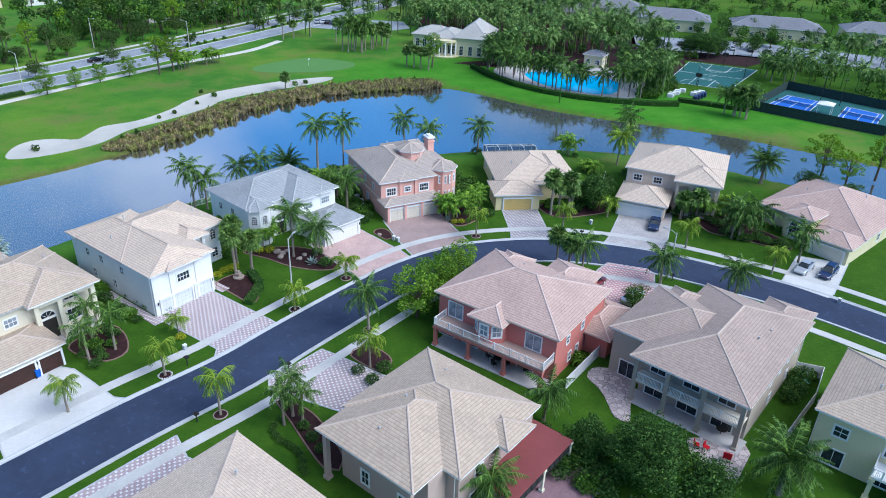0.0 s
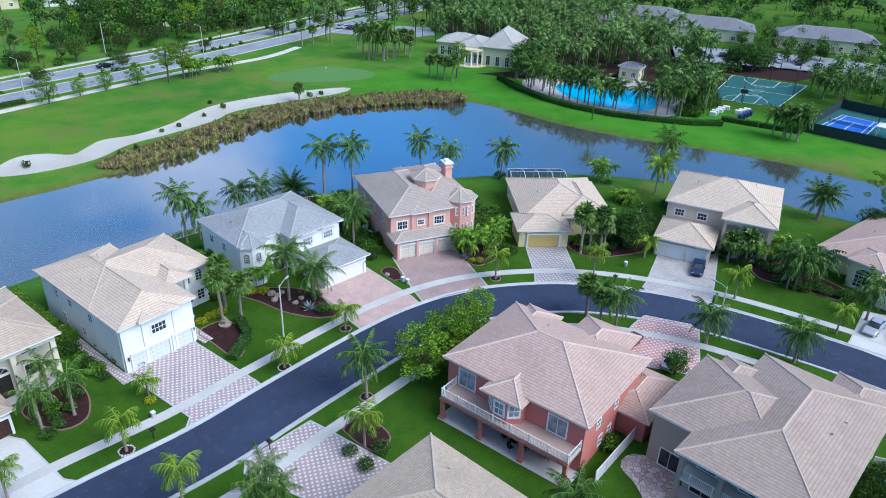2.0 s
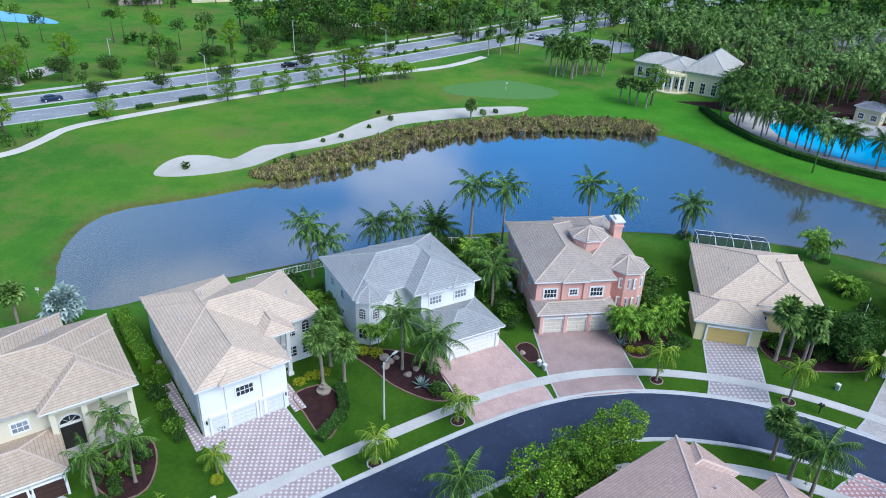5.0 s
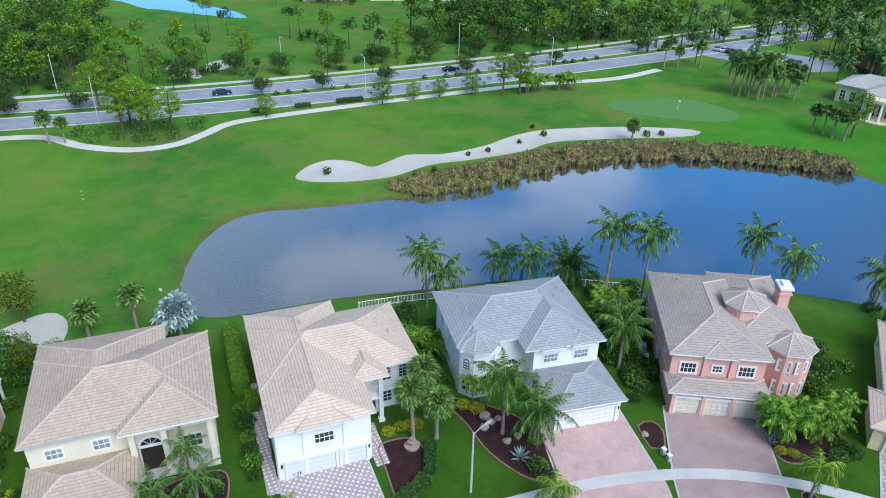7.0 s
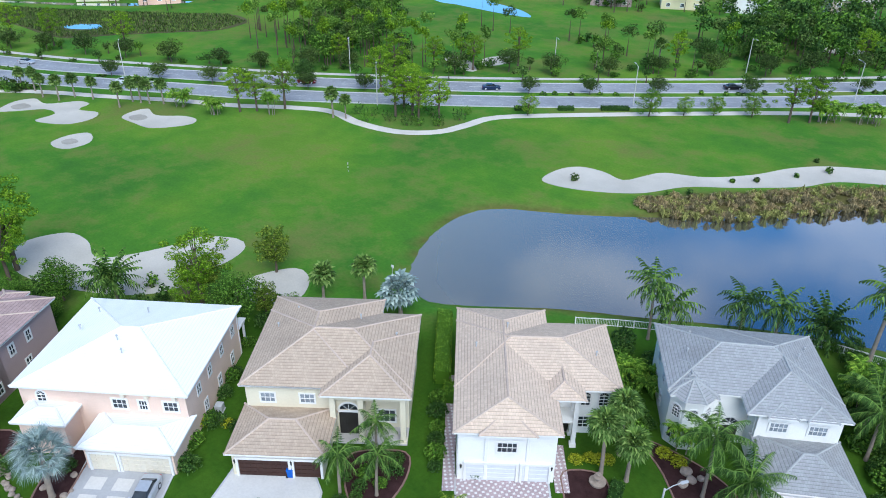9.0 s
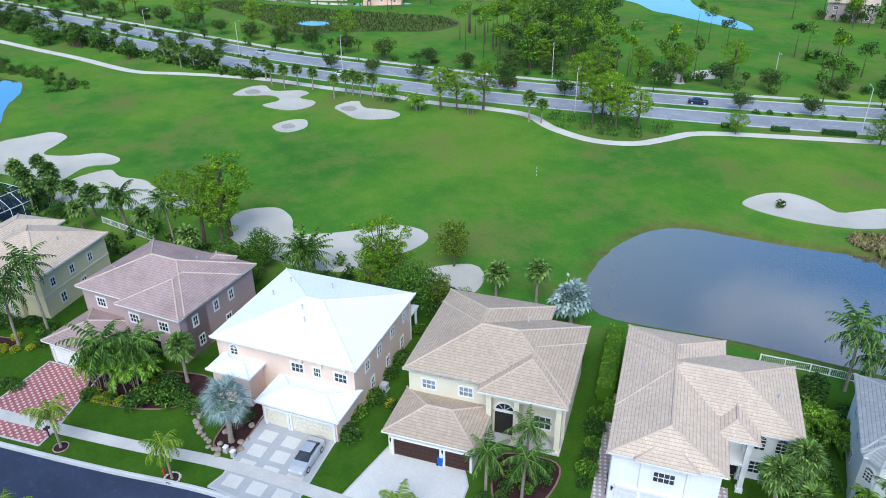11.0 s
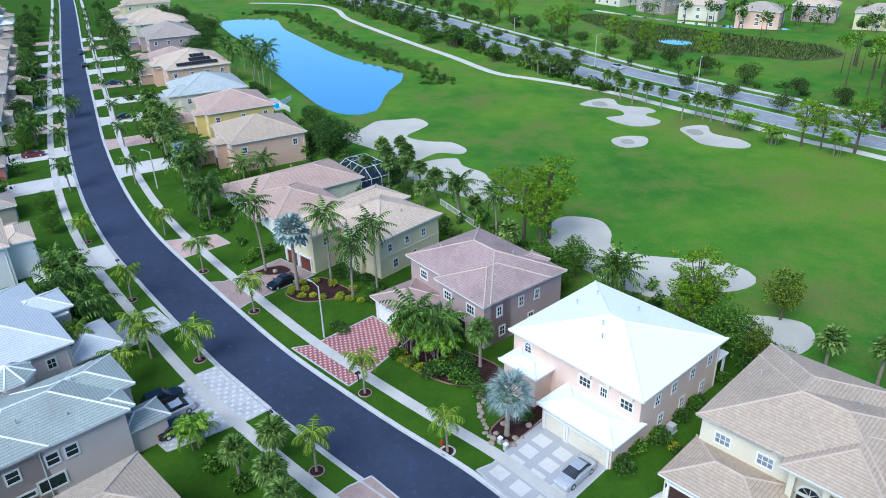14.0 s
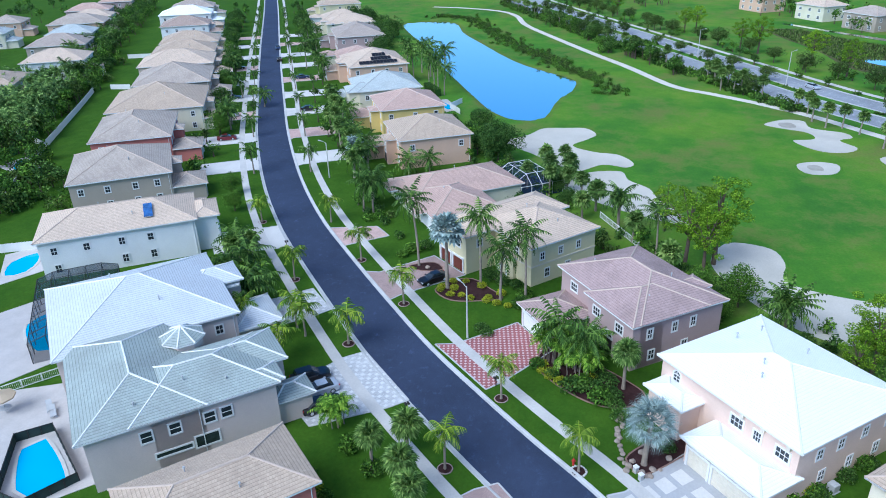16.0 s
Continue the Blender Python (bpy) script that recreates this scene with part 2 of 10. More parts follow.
def water_mat(name, deep, rough=0.03, ior=1.33, mud=None):
    """Water; mud = (colour, x where it is muddy, x where it is clear) for a silty end of the lake."""
    m, n, l, b = node_mat(name, rough, 0, 0.5)
    b.inputs["IOR"].default_value = ior
    if ior > 2:
        lw = n.new("ShaderNodeLayerWeight")
        lw.inputs["Blend"].default_value = 0.5
        gl = n.new("ShaderNodeMapRange")
        l.new(lw.outputs["Facing"], gl.inputs[0])
        gl.inputs[1].default_value, gl.inputs[2].default_value = 0.38, 0.66
        gl.inputs[3].default_value, gl.inputs[4].default_value = 0.30, 0.95
        gloss = gl.outputs[0]
        if mud:
            # silt at the west end and wind ripples in the east dull the surface
            wx = n.new("ShaderNodeSeparateXYZ")
            l.new(n.new("ShaderNodeTexCoord").outputs["Object"], wx.inputs[0])
            for lo, hi, v in ((-30, -62, 0.70), (14, 54, 0.52)):
                mr = n.new("ShaderNodeMapRange")
                l.new(wx.outputs[0], mr.inputs[0])
                mr.inputs[1].default_value, mr.inputs[2].default_value = lo, hi
                mr.inputs[3].default_value, mr.inputs[4].default_value = 1.0, v
                mu = n.new("ShaderNodeMath")
                mu.operation = "MULTIPLY"
                l.new(gloss, mu.inputs[0])
                l.new(mr.outputs[0], mu.inputs[1])
                gloss = mu.outputs[0]
        l.new(gloss, b.inputs["Specular IOR Level"])
    co = n.new("ShaderNodeTexCoord").outputs["Object"]
    f0, f = noise_node(n, l, co, 0.02, 4), noise_node(n, l, co, 0.8, 3)
    col = ramp(n, l, f0, [(0.3, deep), (0.7, shade(deep, 1.5))])
    if mud:
        sx = n.new("ShaderNodeSeparateXYZ")
        l.new(co, sx.inputs[0])
        mr = n.new("ShaderNodeMapRange")
        l.new(sx.outputs[0], mr.inputs[0])
        mr.inputs[1].default_value, mr.inputs[2].default_value = mud[1], mud[2]
        mr.inputs[3].default_value, mr.inputs[4].default_value = 1.0, 0.0
        col = mixc(n, l, mr.outputs[0], col, mixc(n, l, f0, shade(mud[0], 0.8), shade(mud[0], 1.2)))
    l.new(col, b.inputs["Base Color"])
    bump(n, l, b, f, 0.022, 0.05)
    return m


def asphalt_mat(name, c):
    m, n, l, b = node_mat(name, 0.8, 0, 0.3)
    co = n.new("ShaderNodeTexCoord").outputs["Object"]
    f0, f1, f2 = noise_node(n, l, co, 0.12, 6, 0.7), noise_node(n, l, co, 0.9, 6, 0.75), noise_node(n, l, co, 14, 3)
    col = ramp(n, l, f0, [(0.3, shade(c, 0.8)), (0.7, shade(c, 1.25))])
    col = mixc(n, l, ramp(n, l, f1, [(0.56, (0, 0, 0)), (0.72, (0.6, 0.6, 0.6))]), col, shade(c, 2.5))
    col = mixc(n, l, 1.0, col, ramp(n, l, f2, [(0.3, (0.8,) * 3), (0.7, (1.15,) * 3)]), "MULTIPLY")
    l.new(col, b.inputs["Base Color"])
    bump(n, l, b, f2, 0.3, 0.01)
    return m


GRASS = grass_mat()
WATER = water_mat("lake_water", (0.060, 0.062, 0.056), 0.07, 4.6, ((0.27, 0.245, 0.15), -66, -22))
PONDWATER = water_mat("pond_water", (0.075, 0.105, 0.125), 0.03, 6.0)
POOLW = water_mat("pool_water", (0.02, 0.33, 0.60), 0.06)
ASPHALT = asphalt_mat("asphalt", (0.033, 0.045, 0.084))
AVENUE = asphalt_mat("worn_asphalt", (0.27, 0.285, 0.31))
CONCRETE = mottled("concrete", (0.55, 0.53, 0.50), 0.82, 1.12, 0.3, 5)
KERB = mottled("kerb_concrete", (0.50, 0.50, 0.50), 0.8, 1.15, 0.4, 6)
SAND = mottled("bunker_sand", (0.52, 0.49, 0.43), 0.85, 1.12, 0.15, 4, 0.95, 0.1)
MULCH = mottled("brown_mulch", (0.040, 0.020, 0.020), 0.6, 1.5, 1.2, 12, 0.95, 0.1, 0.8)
WHITE = mottled("white_paint", (0.80, 0.79, 0.77), 0.94, 1.04, 0.3, 8, 0.6)
DARKMETAL = mottled("dark_bronze", (0.03, 0.028, 0.026), 0.8, 1.3, 1, 10, 0.45)
GREYMETAL = mottled("grey_metal", (0.45, 0.46, 0.47), 0.85, 1.1, 1, 10, 0.5)
GLASS = glass_mat("window_glass")
GLASSL = glass_mat("curtained_glass", (0.16, 0.18, 0.20))
TRUNK = mottled("palm_trunk", (0.30, 0.25, 0.20), 0.7, 1.25, 1.5, 10, 0.9, 0.15, 0.5)
BARK = mottled("bark", (0.13, 0.10, 0.075), 0.7, 1.3, 1.5, 9, 0.95, 0.1, 0.6)


# ---------------------------------------------------------------- mesh helpers
def box(bm, x0, y0, z0, x1, y1, z1):
    v = [bm.verts.new(p) for p in ((x0, y0, z0), (x1, y0, z0), (x1, y1, z0), (x0, y1, z0), (x0, y0, z1), (x1, y0, z1), (x1, y1, z1), (x0, y1, z1))]
    for f in ((0, 3, 2, 1), (4, 5, 6, 7), (0, 1, 5, 4), (1, 2, 6, 5), (2, 3, 7, 6), (3, 0, 4, 7)):
        bm.faces.new([v[i] for i in f])


def tube(bm, a, b, r0, r1, n=8, caps=True):
    a, b = Vector(a), Vector(b)
    d = (b - a).normalized()
    x = d.cross(Vector((0, 0, 1)))
    x = Vector((1, 0, 0)) if x.length < 1e-4 else x.normalized()
    y = d.cross(x)
    ra = [bm.verts.new(a + (x * math.cos(k * math.tau / n) + y * math.sin(k * math.tau / n)) * r0) for k in range(n)]
    rb = [bm.verts.new(b + (x * math.cos(k * math.tau / n) + y * math.sin(k * math.tau / n)) * r1) for k in range(n)]
    for k in range(n):
        bm.faces.new((ra[k], ra[(k + 1) % n], rb[(k + 1) % n], rb[k]))
    if caps:
        bm.faces.new(ra[::-1])
        bm.faces.new(rb)


def done(bm, name, *mats):
    me = bpy.data.meshes.new(name)
    bm.to_mesh(me)
    bm.free()
    for m in mats:
        me.materials.append(m)
    return me


def part(name, bm, material, parent, label="", m=None):
    me = bm if isinstance(bm, bpy.types.Mesh) else done(bm, name, material)
    ob = new(name, me)
    ob.parent = parent
    if m is not None:
        ob.matrix_local = m
    return tagged(ob, label=label)


def empty(name, m, label, category, group=""):
    e = new(name)
    e.empty_display_size = 0.5
    e.matrix_world = m
    return tagged(e, label, category, group)


def smooth_line(pts, step=2.0, closed=False):
    """Catmull-Rom through the points, about one point every step metres."""
    p = [Vector((*q, 0)) if len(q) == 2 else Vector(q) for q in pts]
    n = len(p)
    out = []
    for i in range(n if closed else n - 1):
        if closed:
            a, b, c, d = p[i - 1], p[i], p[(i + 1) % n], p[(i + 2) % n]
        else:
            b, c = p[i], p[i + 1]
            a = p[i - 1] if i else b * 2 - c
            d = p[i + 2] if i + 2 < n else c * 2 - b
        k = max(1, int((c - b).length / step))
        for j in range(k):
            t = j / k
            out.append(0.5 * (2 * b + (c - a) * t + (2 * a - 5 * b + 4 * c - d) * t * t + (3 * b - 3 * c + d - a) * t ** 3))
    if not closed:
        out.append(p[-1])
    return out


def normals(line):
    """Unit normals to the left of the line."""
    out = []
    for i in range(len(line)):
        d = line[min(i + 1, len(line) - 1)] - line[max(i - 1, 0)]
        out.append(Vector((-d.y, d.x, 0)).normalized())
    return out


def strip(line, profile):
    """A band swept along the line: profile of (offset to the left, height), closed to the ground at both ends."""
    bm = bmesh.new()
    nn = normals(line)
    rows = [[bm.verts.new((p.x + q.x * o, p.y + q.y * o, z)) for o, z in profile] for p, q in zip(line, nn)]
    for a, b in zip(rows, rows[1:]):
        for k in range(len(profile) - 1):
            bm.faces.new((a[k], b[k], b[k + 1], a[k + 1]))
    bmesh.ops.recalc_face_normals(bm, faces=bm.faces)
    if sum(f.normal.z for f in bm.faces) < 0:
        bmesh.ops.reverse_faces(bm, faces=bm.faces)
    return bm


def slab(pts, z0, z1, lip=0.0):
    """A flat slab over a polygon."""
    bm = bmesh.new()
    a = sum(p[0] * q[1] - q[0] * p[1] for p, q in zip(pts, pts[1:] + pts[:1]))
    if a < 0:
        pts = pts[::-1]
    lo = [bm.verts.new((p[0], p[1], z0)) for p in pts]
    hi = [bm.verts.new((p[0], p[1], z1)) for p in pts]
    bm.faces.new(hi)
    for k in range(len(pts)):
        j = (k + 1) % len(pts)
        bm.faces.new((lo[k], lo[j], hi[j], hi[k]))
    bmesh.ops.triangulate(bm, faces=[f for f in bm.faces if len(f.verts) > 4])
    return bm


def structure(name, bm, material, label, category=""):
    ob = new(name, done(bm, name, material))
    return tagged(ob, label, category, kind="structure")


def flat(pts):
    return [(p[0], p[1]) for p in pts]


# ---------------------------------------------------------------- ground, lakes, streets
LAKE = smooth_line([(-56, 63.8), (-59.8, 68.2), (-63.3, 74.6), (-65, 80), (-65.8, 85.5), (-65, 89.8), (-62.6, 93.2), (-58, 96), (-50, 101), (-41, 108.2), (-34.8, 114.2), (-27.4, 121.9), (-20, 131), (-13, 136.8), (-5, 141.5), (6, 145.8), (20, 148.3), (30, 149.5), (37, 149), (44.9, 141.9), (55.8, 128), (68, 117.2), (78, 110.3), (93.7, 99.2), (102.2, 90.5), (117, 74), (128, 55), (120, 46), (103.7, 59), (88, 71), (76, 84), (60.5, 92.8), (45.7, 97), (31, 98), (14, 97), (-3, 93), (-16, 87.5), (-28, 80), (-37.8, 74), (-46, 67.5), (-51.5, 63.6)], 2.5, True)
LAKE2 = smooth_line([(-344, -70), (-354, -58), (-349, -46), (-320, -38), (-292.6, -26.7), (-267.4, -16), (-253.5, -9), (-243.5, -2), (-234.2, 5.6), (-226, 10), (-213, 8.4), (-204.2, 5), (-191, 2.8), (-184, 1.6), (-180.4, -2.3), (-181, -6.5), (-189.5, -13), (-203, -18.7), (-227, -28), (-248, -36), (-280, -46.5)], 4, True)


def inside_depth(px, py, poly):
    """Signed distance to the polygon on arrays, positive inside."""
    d = np.full(px.shape, 1e9)
    ins = np.zeros(px.shape, bool)
    for a, b in zip(poly, poly[1:] + poly[:1]):
        ex, ey = b.x - a.x, b.y - a.y
        t = np.clip(((px - a.x) * ex + (py - a.y) * ey) / (ex * ex + ey * ey + 1e-9), 0, 1)
        d = np.minimum(d, np.hypot(px - a.x - t * ex, py - a.y - t * ey))
        if abs(ey) > 1e-9:
            c = ((a.y > py) != (b.y > py)) & (px < ex * (py - a.y) / ey + a.x)
            ins ^= c
    return np.where(ins, d, -d)


def axis(lo, hi, step, far):
    mid = list(np.arange(lo, hi + 0.1, step))
    out, s = [], step
    x = hi
    while x < far:
        s *= 1.35
        x += s
        out.append(x)
    left, s, x = [], step, lo
    while x > -far:
        s *= 1.35
        x -= s
        left.append(x)
    return np.array(left[::-1] + mid + out)


EDGE = smooth_line([(-560, -218), (-416, -160.5), (-279, -107.5), (-190, -72.3), (-160, -60), (-133, -47.6), (-113, -36.8), (-99, -27.7), (-84.8, -17.9), (-73.1, -9.4), (-64.5, -2.2), (-57.5, 4.0), (-49.7, 11.2), (-40.5, 17.9), (-31, 24.7), (-20.9, 31.2), (-13.5, 37.2), (-0.6, 47.2), (7, 51.8), (14, 54.4), (21.5, 55.3), (30.5, 54.5), (39.5, 51.4), (49.3, 45.5), (62, 33.8), (70.5, 22.8), (82, 4), (92, -20), (100, -60)], 2.0)


def sow(x, y):
    """How much lawn, lush bank and dry margin grows at each place."""
    e = np.array([p[:2] for p in EDGE])
    nn = np.array([p[:2] for p in normals(EDGE)])
    side = np.empty(len(x))
    for k in range(0, len(x), 4000):
        d = np.stack([x[k:k + 4000, None] - e[None, :, 0], y[k:k + 4000, None] - e[None, :, 1]], -1)
        i = (d ** 2).sum(-1).argmin(1)
        side[k:k + 4000] = (d[np.arange(len(i)), i] * nn[i]).sum(-1)
    lawn = np.clip((42 - side) / 8, 0, 1) * np.clip((100 - y) / 8, 0, 1) * np.clip((x + 620) / 60, 0, 1)
    dl = -inside_depth(x, y, LAKE)
    lush = np.clip((x + 5) / 25, 0, 1) * np.clip((y - 96) / 8, 0, 1) * np.clip((38 - dl) / 10, 0, 1)
    lawn = np.maximum(lawn, np.clip((x - 60) / 20, 0, 1) * np.clip((y - 110) / 10, 0, 1) * np.clip((420 - x) / 60, 0, 1) * np.clip((290 - y) / 30, 0, 1))
    dry = 0.85 * np.clip(1 - np.abs(dl - 0.1) / 1.9, 0, 1) * np.clip((y - 66) / 6, 0.25, 1)
    reed = np.clip((9.5 - dl) / 2, 0, 1) * np.clip((x + 46) / 6, 0, 1) * np.clip((40 - x) / 6, 0, 1) * np.clip((y - 105) / 4, 0, 1)
    dry = np.maximum(dry, 0.9 * reed)
    pond = -inside_depth(x, y, LAKE2)
    dry = np.maximum(dry, 0.6 * np.clip(1 - np.abs(pond - 0.2) / 1.6, 0, 1))
    return np.stack([lawn, lush, dry], -1)


def build_ground():
    xs, ys = axis(-370, 140, 2.0, 3500), axis(-80, 170, 2.0, 3500)
    gx, gy = np.meshgrid(xs, ys)
    gz = np.zeros(gx.shape)
    for poly in (LAKE, LAKE2):
        d = inside_depth(gx, gy, poly)
        t = np.clip((d + 2.0) / 5.0, 0, 1)
        gz -= 1.6 * t * t * (3 - 2 * t)
    verts = np.stack([gx, gy, gz], -1).reshape(-1, 3)
    w = len(xs)
    idx = np.arange(len(ys) * w).reshape(len(ys), w)
    faces = np.stack([idx[:-1, :-1], idx[:-1, 1:], idx[1:, 1:], idx[1:, :-1]], -1).reshape(-1, 4)
    me = bpy.data.meshes.new("ground")
    me.from_pydata(verts.tolist(), [], faces.tolist())
    me.polygons.foreach_set("use_smooth", [True] * len(me.polygons))
    me.materials.append(GRASS)
    at = me.attributes.new("turf", "FLOAT_VECTOR", "POINT")
    at.data.foreach_set("vector", sow(verts[:, 0], verts[:, 1]).astype(np.float32).ravel())
    tagged(new("ground", me), "green mown grass of lawns and golf fairway", "ground", kind="structure")


build_ground()


def grow(poly, d):
    nn = []
    n = len(poly)
    a = sum(p.x * q.y - q.x * p.y for p, q in zip(poly, poly[1:] + poly[:1]))
    s = 1 if a < 0 else -1
    for i in range(n):
        e = poly[(i + 1) % n] - poly[i - 1]
        nn.append(poly[i] + Vector((-e.y, e.x, 0)).normalized() * d * s)
    return nn


for nm, poly, wm in (("water_lake", LAKE, WATER), ("water_pond", LAKE2, PONDWATER)):
    structure(nm, slab(flat(grow(poly, 2.5)), -0.62, -0.56), wm, "still lake water mirroring a blue cloudy sky", "water")

W = 8.0
structure("road", strip(EDGE, [(-W + 0.45, 0.02), (-W / 2, 0.07), (-0.45, 0.02)]), ASPHALT, "dark fresh asphalt residential street", "road")
structure("kerb_1", strip(EDGE, [(-0.46, 0.012), (-0.15, 0.03), (-0.05, 0.12), (0.16, 0.13), (0.17, -0.1)]), KERB, "pale concrete gutter and rolled kerb", "kerb")
structure("kerb_2", strip(EDGE, [(-W + 0.46, 0.012), (-W + 0.15, 0.03), (-W + 0.05, 0.12), (-W - 0.16, 0.13), (-W - 0.17, -0.1)]), KERB, "pale concrete gutter and rolled kerb", "kerb")


def walk_slabs(name, o0, o1, line):
    ob = structure(name, strip(line, [(o0 - 0.01, -0.1), (o0, 0.075), (o1, 0.075), (o1 + 0.01, -0.1)]), CONCRETE, "pale concrete pavement along the street", "pavement")
    return ob


walk_slabs("pavement_1", 2.8, 4.15, EDGE)
walk_slabs("pavement_2", -W - 4.1, -W - 2.75, EDGE)


# ---------------------------------------------------------------- houses
WINDOWS = {}


def lattice(bm, xs, zs, y0, y1):
    """A frame with glazing bars in one piece: bars lie between the even and the odd lines."""
    nx, nz = len(xs), len(zs)
    g = [[[bm.verts.new((x, y, z)) for z in zs] for x in xs] for y in (y0, y1)]

    def solid(i, k):
        return 0 <= i < nx - 1 and 0 <= k < nz - 1 and (i % 2 == 0 or k % 2 == 0)
    for i in range(nx - 1):
        for k in range(nz - 1):
            if not solid(i, k):
                continue
            a, b = g
            bm.faces.new((a[i][k], a[i + 1][k], a[i + 1][k + 1], a[i][k + 1]))
            for (p, q), (di, dk) in ((((i, k), (i, k + 1)), (-1, 0)), (((i + 1, k + 1), (i + 1, k)), (1, 0)), (((i + 1, k), (i, k)), (0, -1)), (((i, k + 1), (i + 1, k + 1)), (0, 1))):
                if not solid(i + di, k + dk):
                    bm.faces.new((a[p[0]][p[1]], a[q[0]][q[1]], b[q[0]][q[1]], b[p[0]][p[1]]))
    bmesh.ops.delete(bm, geom=[v for v in bm.verts if not v.link_faces], context="VERTS")


def window_meshes(w, h, cols, rows, arch, fm, gm, trim):
    key = (w, h, cols, rows, arch, fm.name, gm.name, trim)
    if key in WINDOWS:
        return WINDOWS[key]
    bm = bmesh.new()
    t, u = 0.07, max(trim, 0.02)
    xs, zs = [-w / 2 - u, -w / 2 + t], [-u * 1.2, t]
    for i in range(1, cols):
        xs += [-w / 2 + w * i / cols - 0.025, -w / 2 + w * i / cols + 0.025]
    for j in range(1, rows):
        zs += [h * j / rows - 0.025, h * j / rows + 0.025]
    xs += [w / 2 - t, w / 2 + u]
    zs += [h - t, h + (0 if arch else u)]
    lattice(bm, xs, zs, -0.07, 0.02)
    if arch:
        n, r = 10, w / 2
        for k in range(n):
            a0, a1 = math.pi * k / n, math.pi * (k + 1) / n
            q = [(math.cos(a) * rr, h + math.sin(a) * rr * 0.9) for a in (a0, a1) for rr in (r - 0.06, r + max(trim, 0.05))]
            vs = [bm.verts.new((x, y, z)) for y in (-0.06, 0.02) for x, z in (q[0], q[1], q[3], q[2])]
            for f in ((0, 1, 2, 3), (0, 3, 7, 4), (1, 5, 6, 2)):
                bm.faces.new([vs[i] for i in f])
        for k in (1, 2, 3):
            a = math.pi * k / 4
            tube(bm, (0, -0.03, h), (math.cos(a) * r, -0.03, h + math.sin(a) * r * 0.9), 0.025, 0.025, 4)
    bmesh.ops.remove_doubles(bm, verts=bm.verts, dist=0.0005)
    bmesh.ops.recalc_face_normals(bm, faces=bm.faces)
    f = done(bm, "window", fm)
    bm = bmesh.new()
    box(bm, -w / 2 + 0.02, -0.018, 0.02, w / 2 - 0.02, 0.0, h - 0.02)
    if arch:
        c = bm.verts.new((0, -0.016, h - 0.02))
        ring = [bm.verts.new((math.cos(math.pi * k / 10) * w * 0.49, -0.016, h - 0.02 + math.sin(math.pi * k / 10) * w * 0.44)) for k in range(11)]
        for a, b in zip(ring, ring[1:]):
            bm.faces.new((c, b, a))
    g = done(bm, "pane", gm)
    WINDOWS[key] = (f, g)
    return f, g


def on_face(block, side, u, z):
    """A place on a wall of a block: u metres from its left end as seen from outside."""
    x0, y0, x1, y1 = block[:4]
    if side == "F":
        return pose(x0 + u, y0, z)
    if side == "B":
        return pose(x1 - u, y1, z, 0, 0, 180)
    if side == "L":
        return pose(x0, y1 - u, z, 0, 0, -90)
    return pose(x1, y0 + u, z, 0, 0, 90)


def add_window(h, block, side, u, z, w, ht, cols=2, rows=2, arch=False, glass=None, fm=None, trim=0.14, lab=""):
    q = h.matrix_world @ on_face(block, side, u, z)
    c = q.translation
    if math.hypot(c.x, c.y) > 95 and (q.to_3x3() @ Vector((0, -1, 0))).dot(Vector((0, -15, 40)) - c) < 0:
        return
    f, g = window_meshes(w, ht, cols, rows, arch, fm or WHITE, glass or GLASS, trim * 0.68)
    ob = part("window", f, None, h, lab, on_face(block, side, u, z))
    part("pane", g, None, ob)


def add_garage(h, block, side, u, w, mat, ht=2.2, arch=False):
    bm = bmesh.new()
    box(bm, -w / 2, -0.03, 0.02, w / 2, 0.05, ht)
    n = max(3, round(w / 0.62))
    for j in range(4):
        for i in range(n):
            a, b = -w / 2 + w * (i + 0.12) / n, -w / 2 + w * (i + 0.88) / n
            c, d = ht * (j + 0.16) / 4, ht * (j + 0.84) / 4
            box(bm, a, -0.075, c, b, -0.03, d)
    ob = part("garage_door", bm, mat, h, "", on_face(block, side, u, 0.03))
    bm = bmesh.new()
    for s in (-1, 1):
        box(bm, s * (w / 2 + 0.12) - 0.12, -0.2, 0, s * (w / 2 + 0.12) + 0.12, 0.02, ht)
    box(bm, -w / 2 - 0.24, -0.24, ht, w / 2 + 0.24, 0.02, ht + 0.25)
    part("door_surround", bm, WHITE, ob)


def add_door(h, block, side, u, z=0.1, w=1.7, ht=2.2, mat=None, arch=True):
    bm = bmesh.new()
    box(bm, -w / 2, -0.05, 0, w / 2, 0.02, ht)
    for s in (-1, 1):
        box(bm, s * w / 4 - w * 0.15, -0.07, 0.25, s * w / 4 + w * 0.15, -0.05, ht - 0.25)
    ob = part("front_door", bm, mat or DARKMETAL, h, "", on_face(block, side, u, z))
    if arch:
        f, g = window_meshes(w, 0.12, 1, 1, True, WHITE, GLASS, 0.14)
        a = part("window", f, None, h, "arched fanlight", on_face(block, side, u, z + ht + 0.1))
        part("pane", g, None, a)


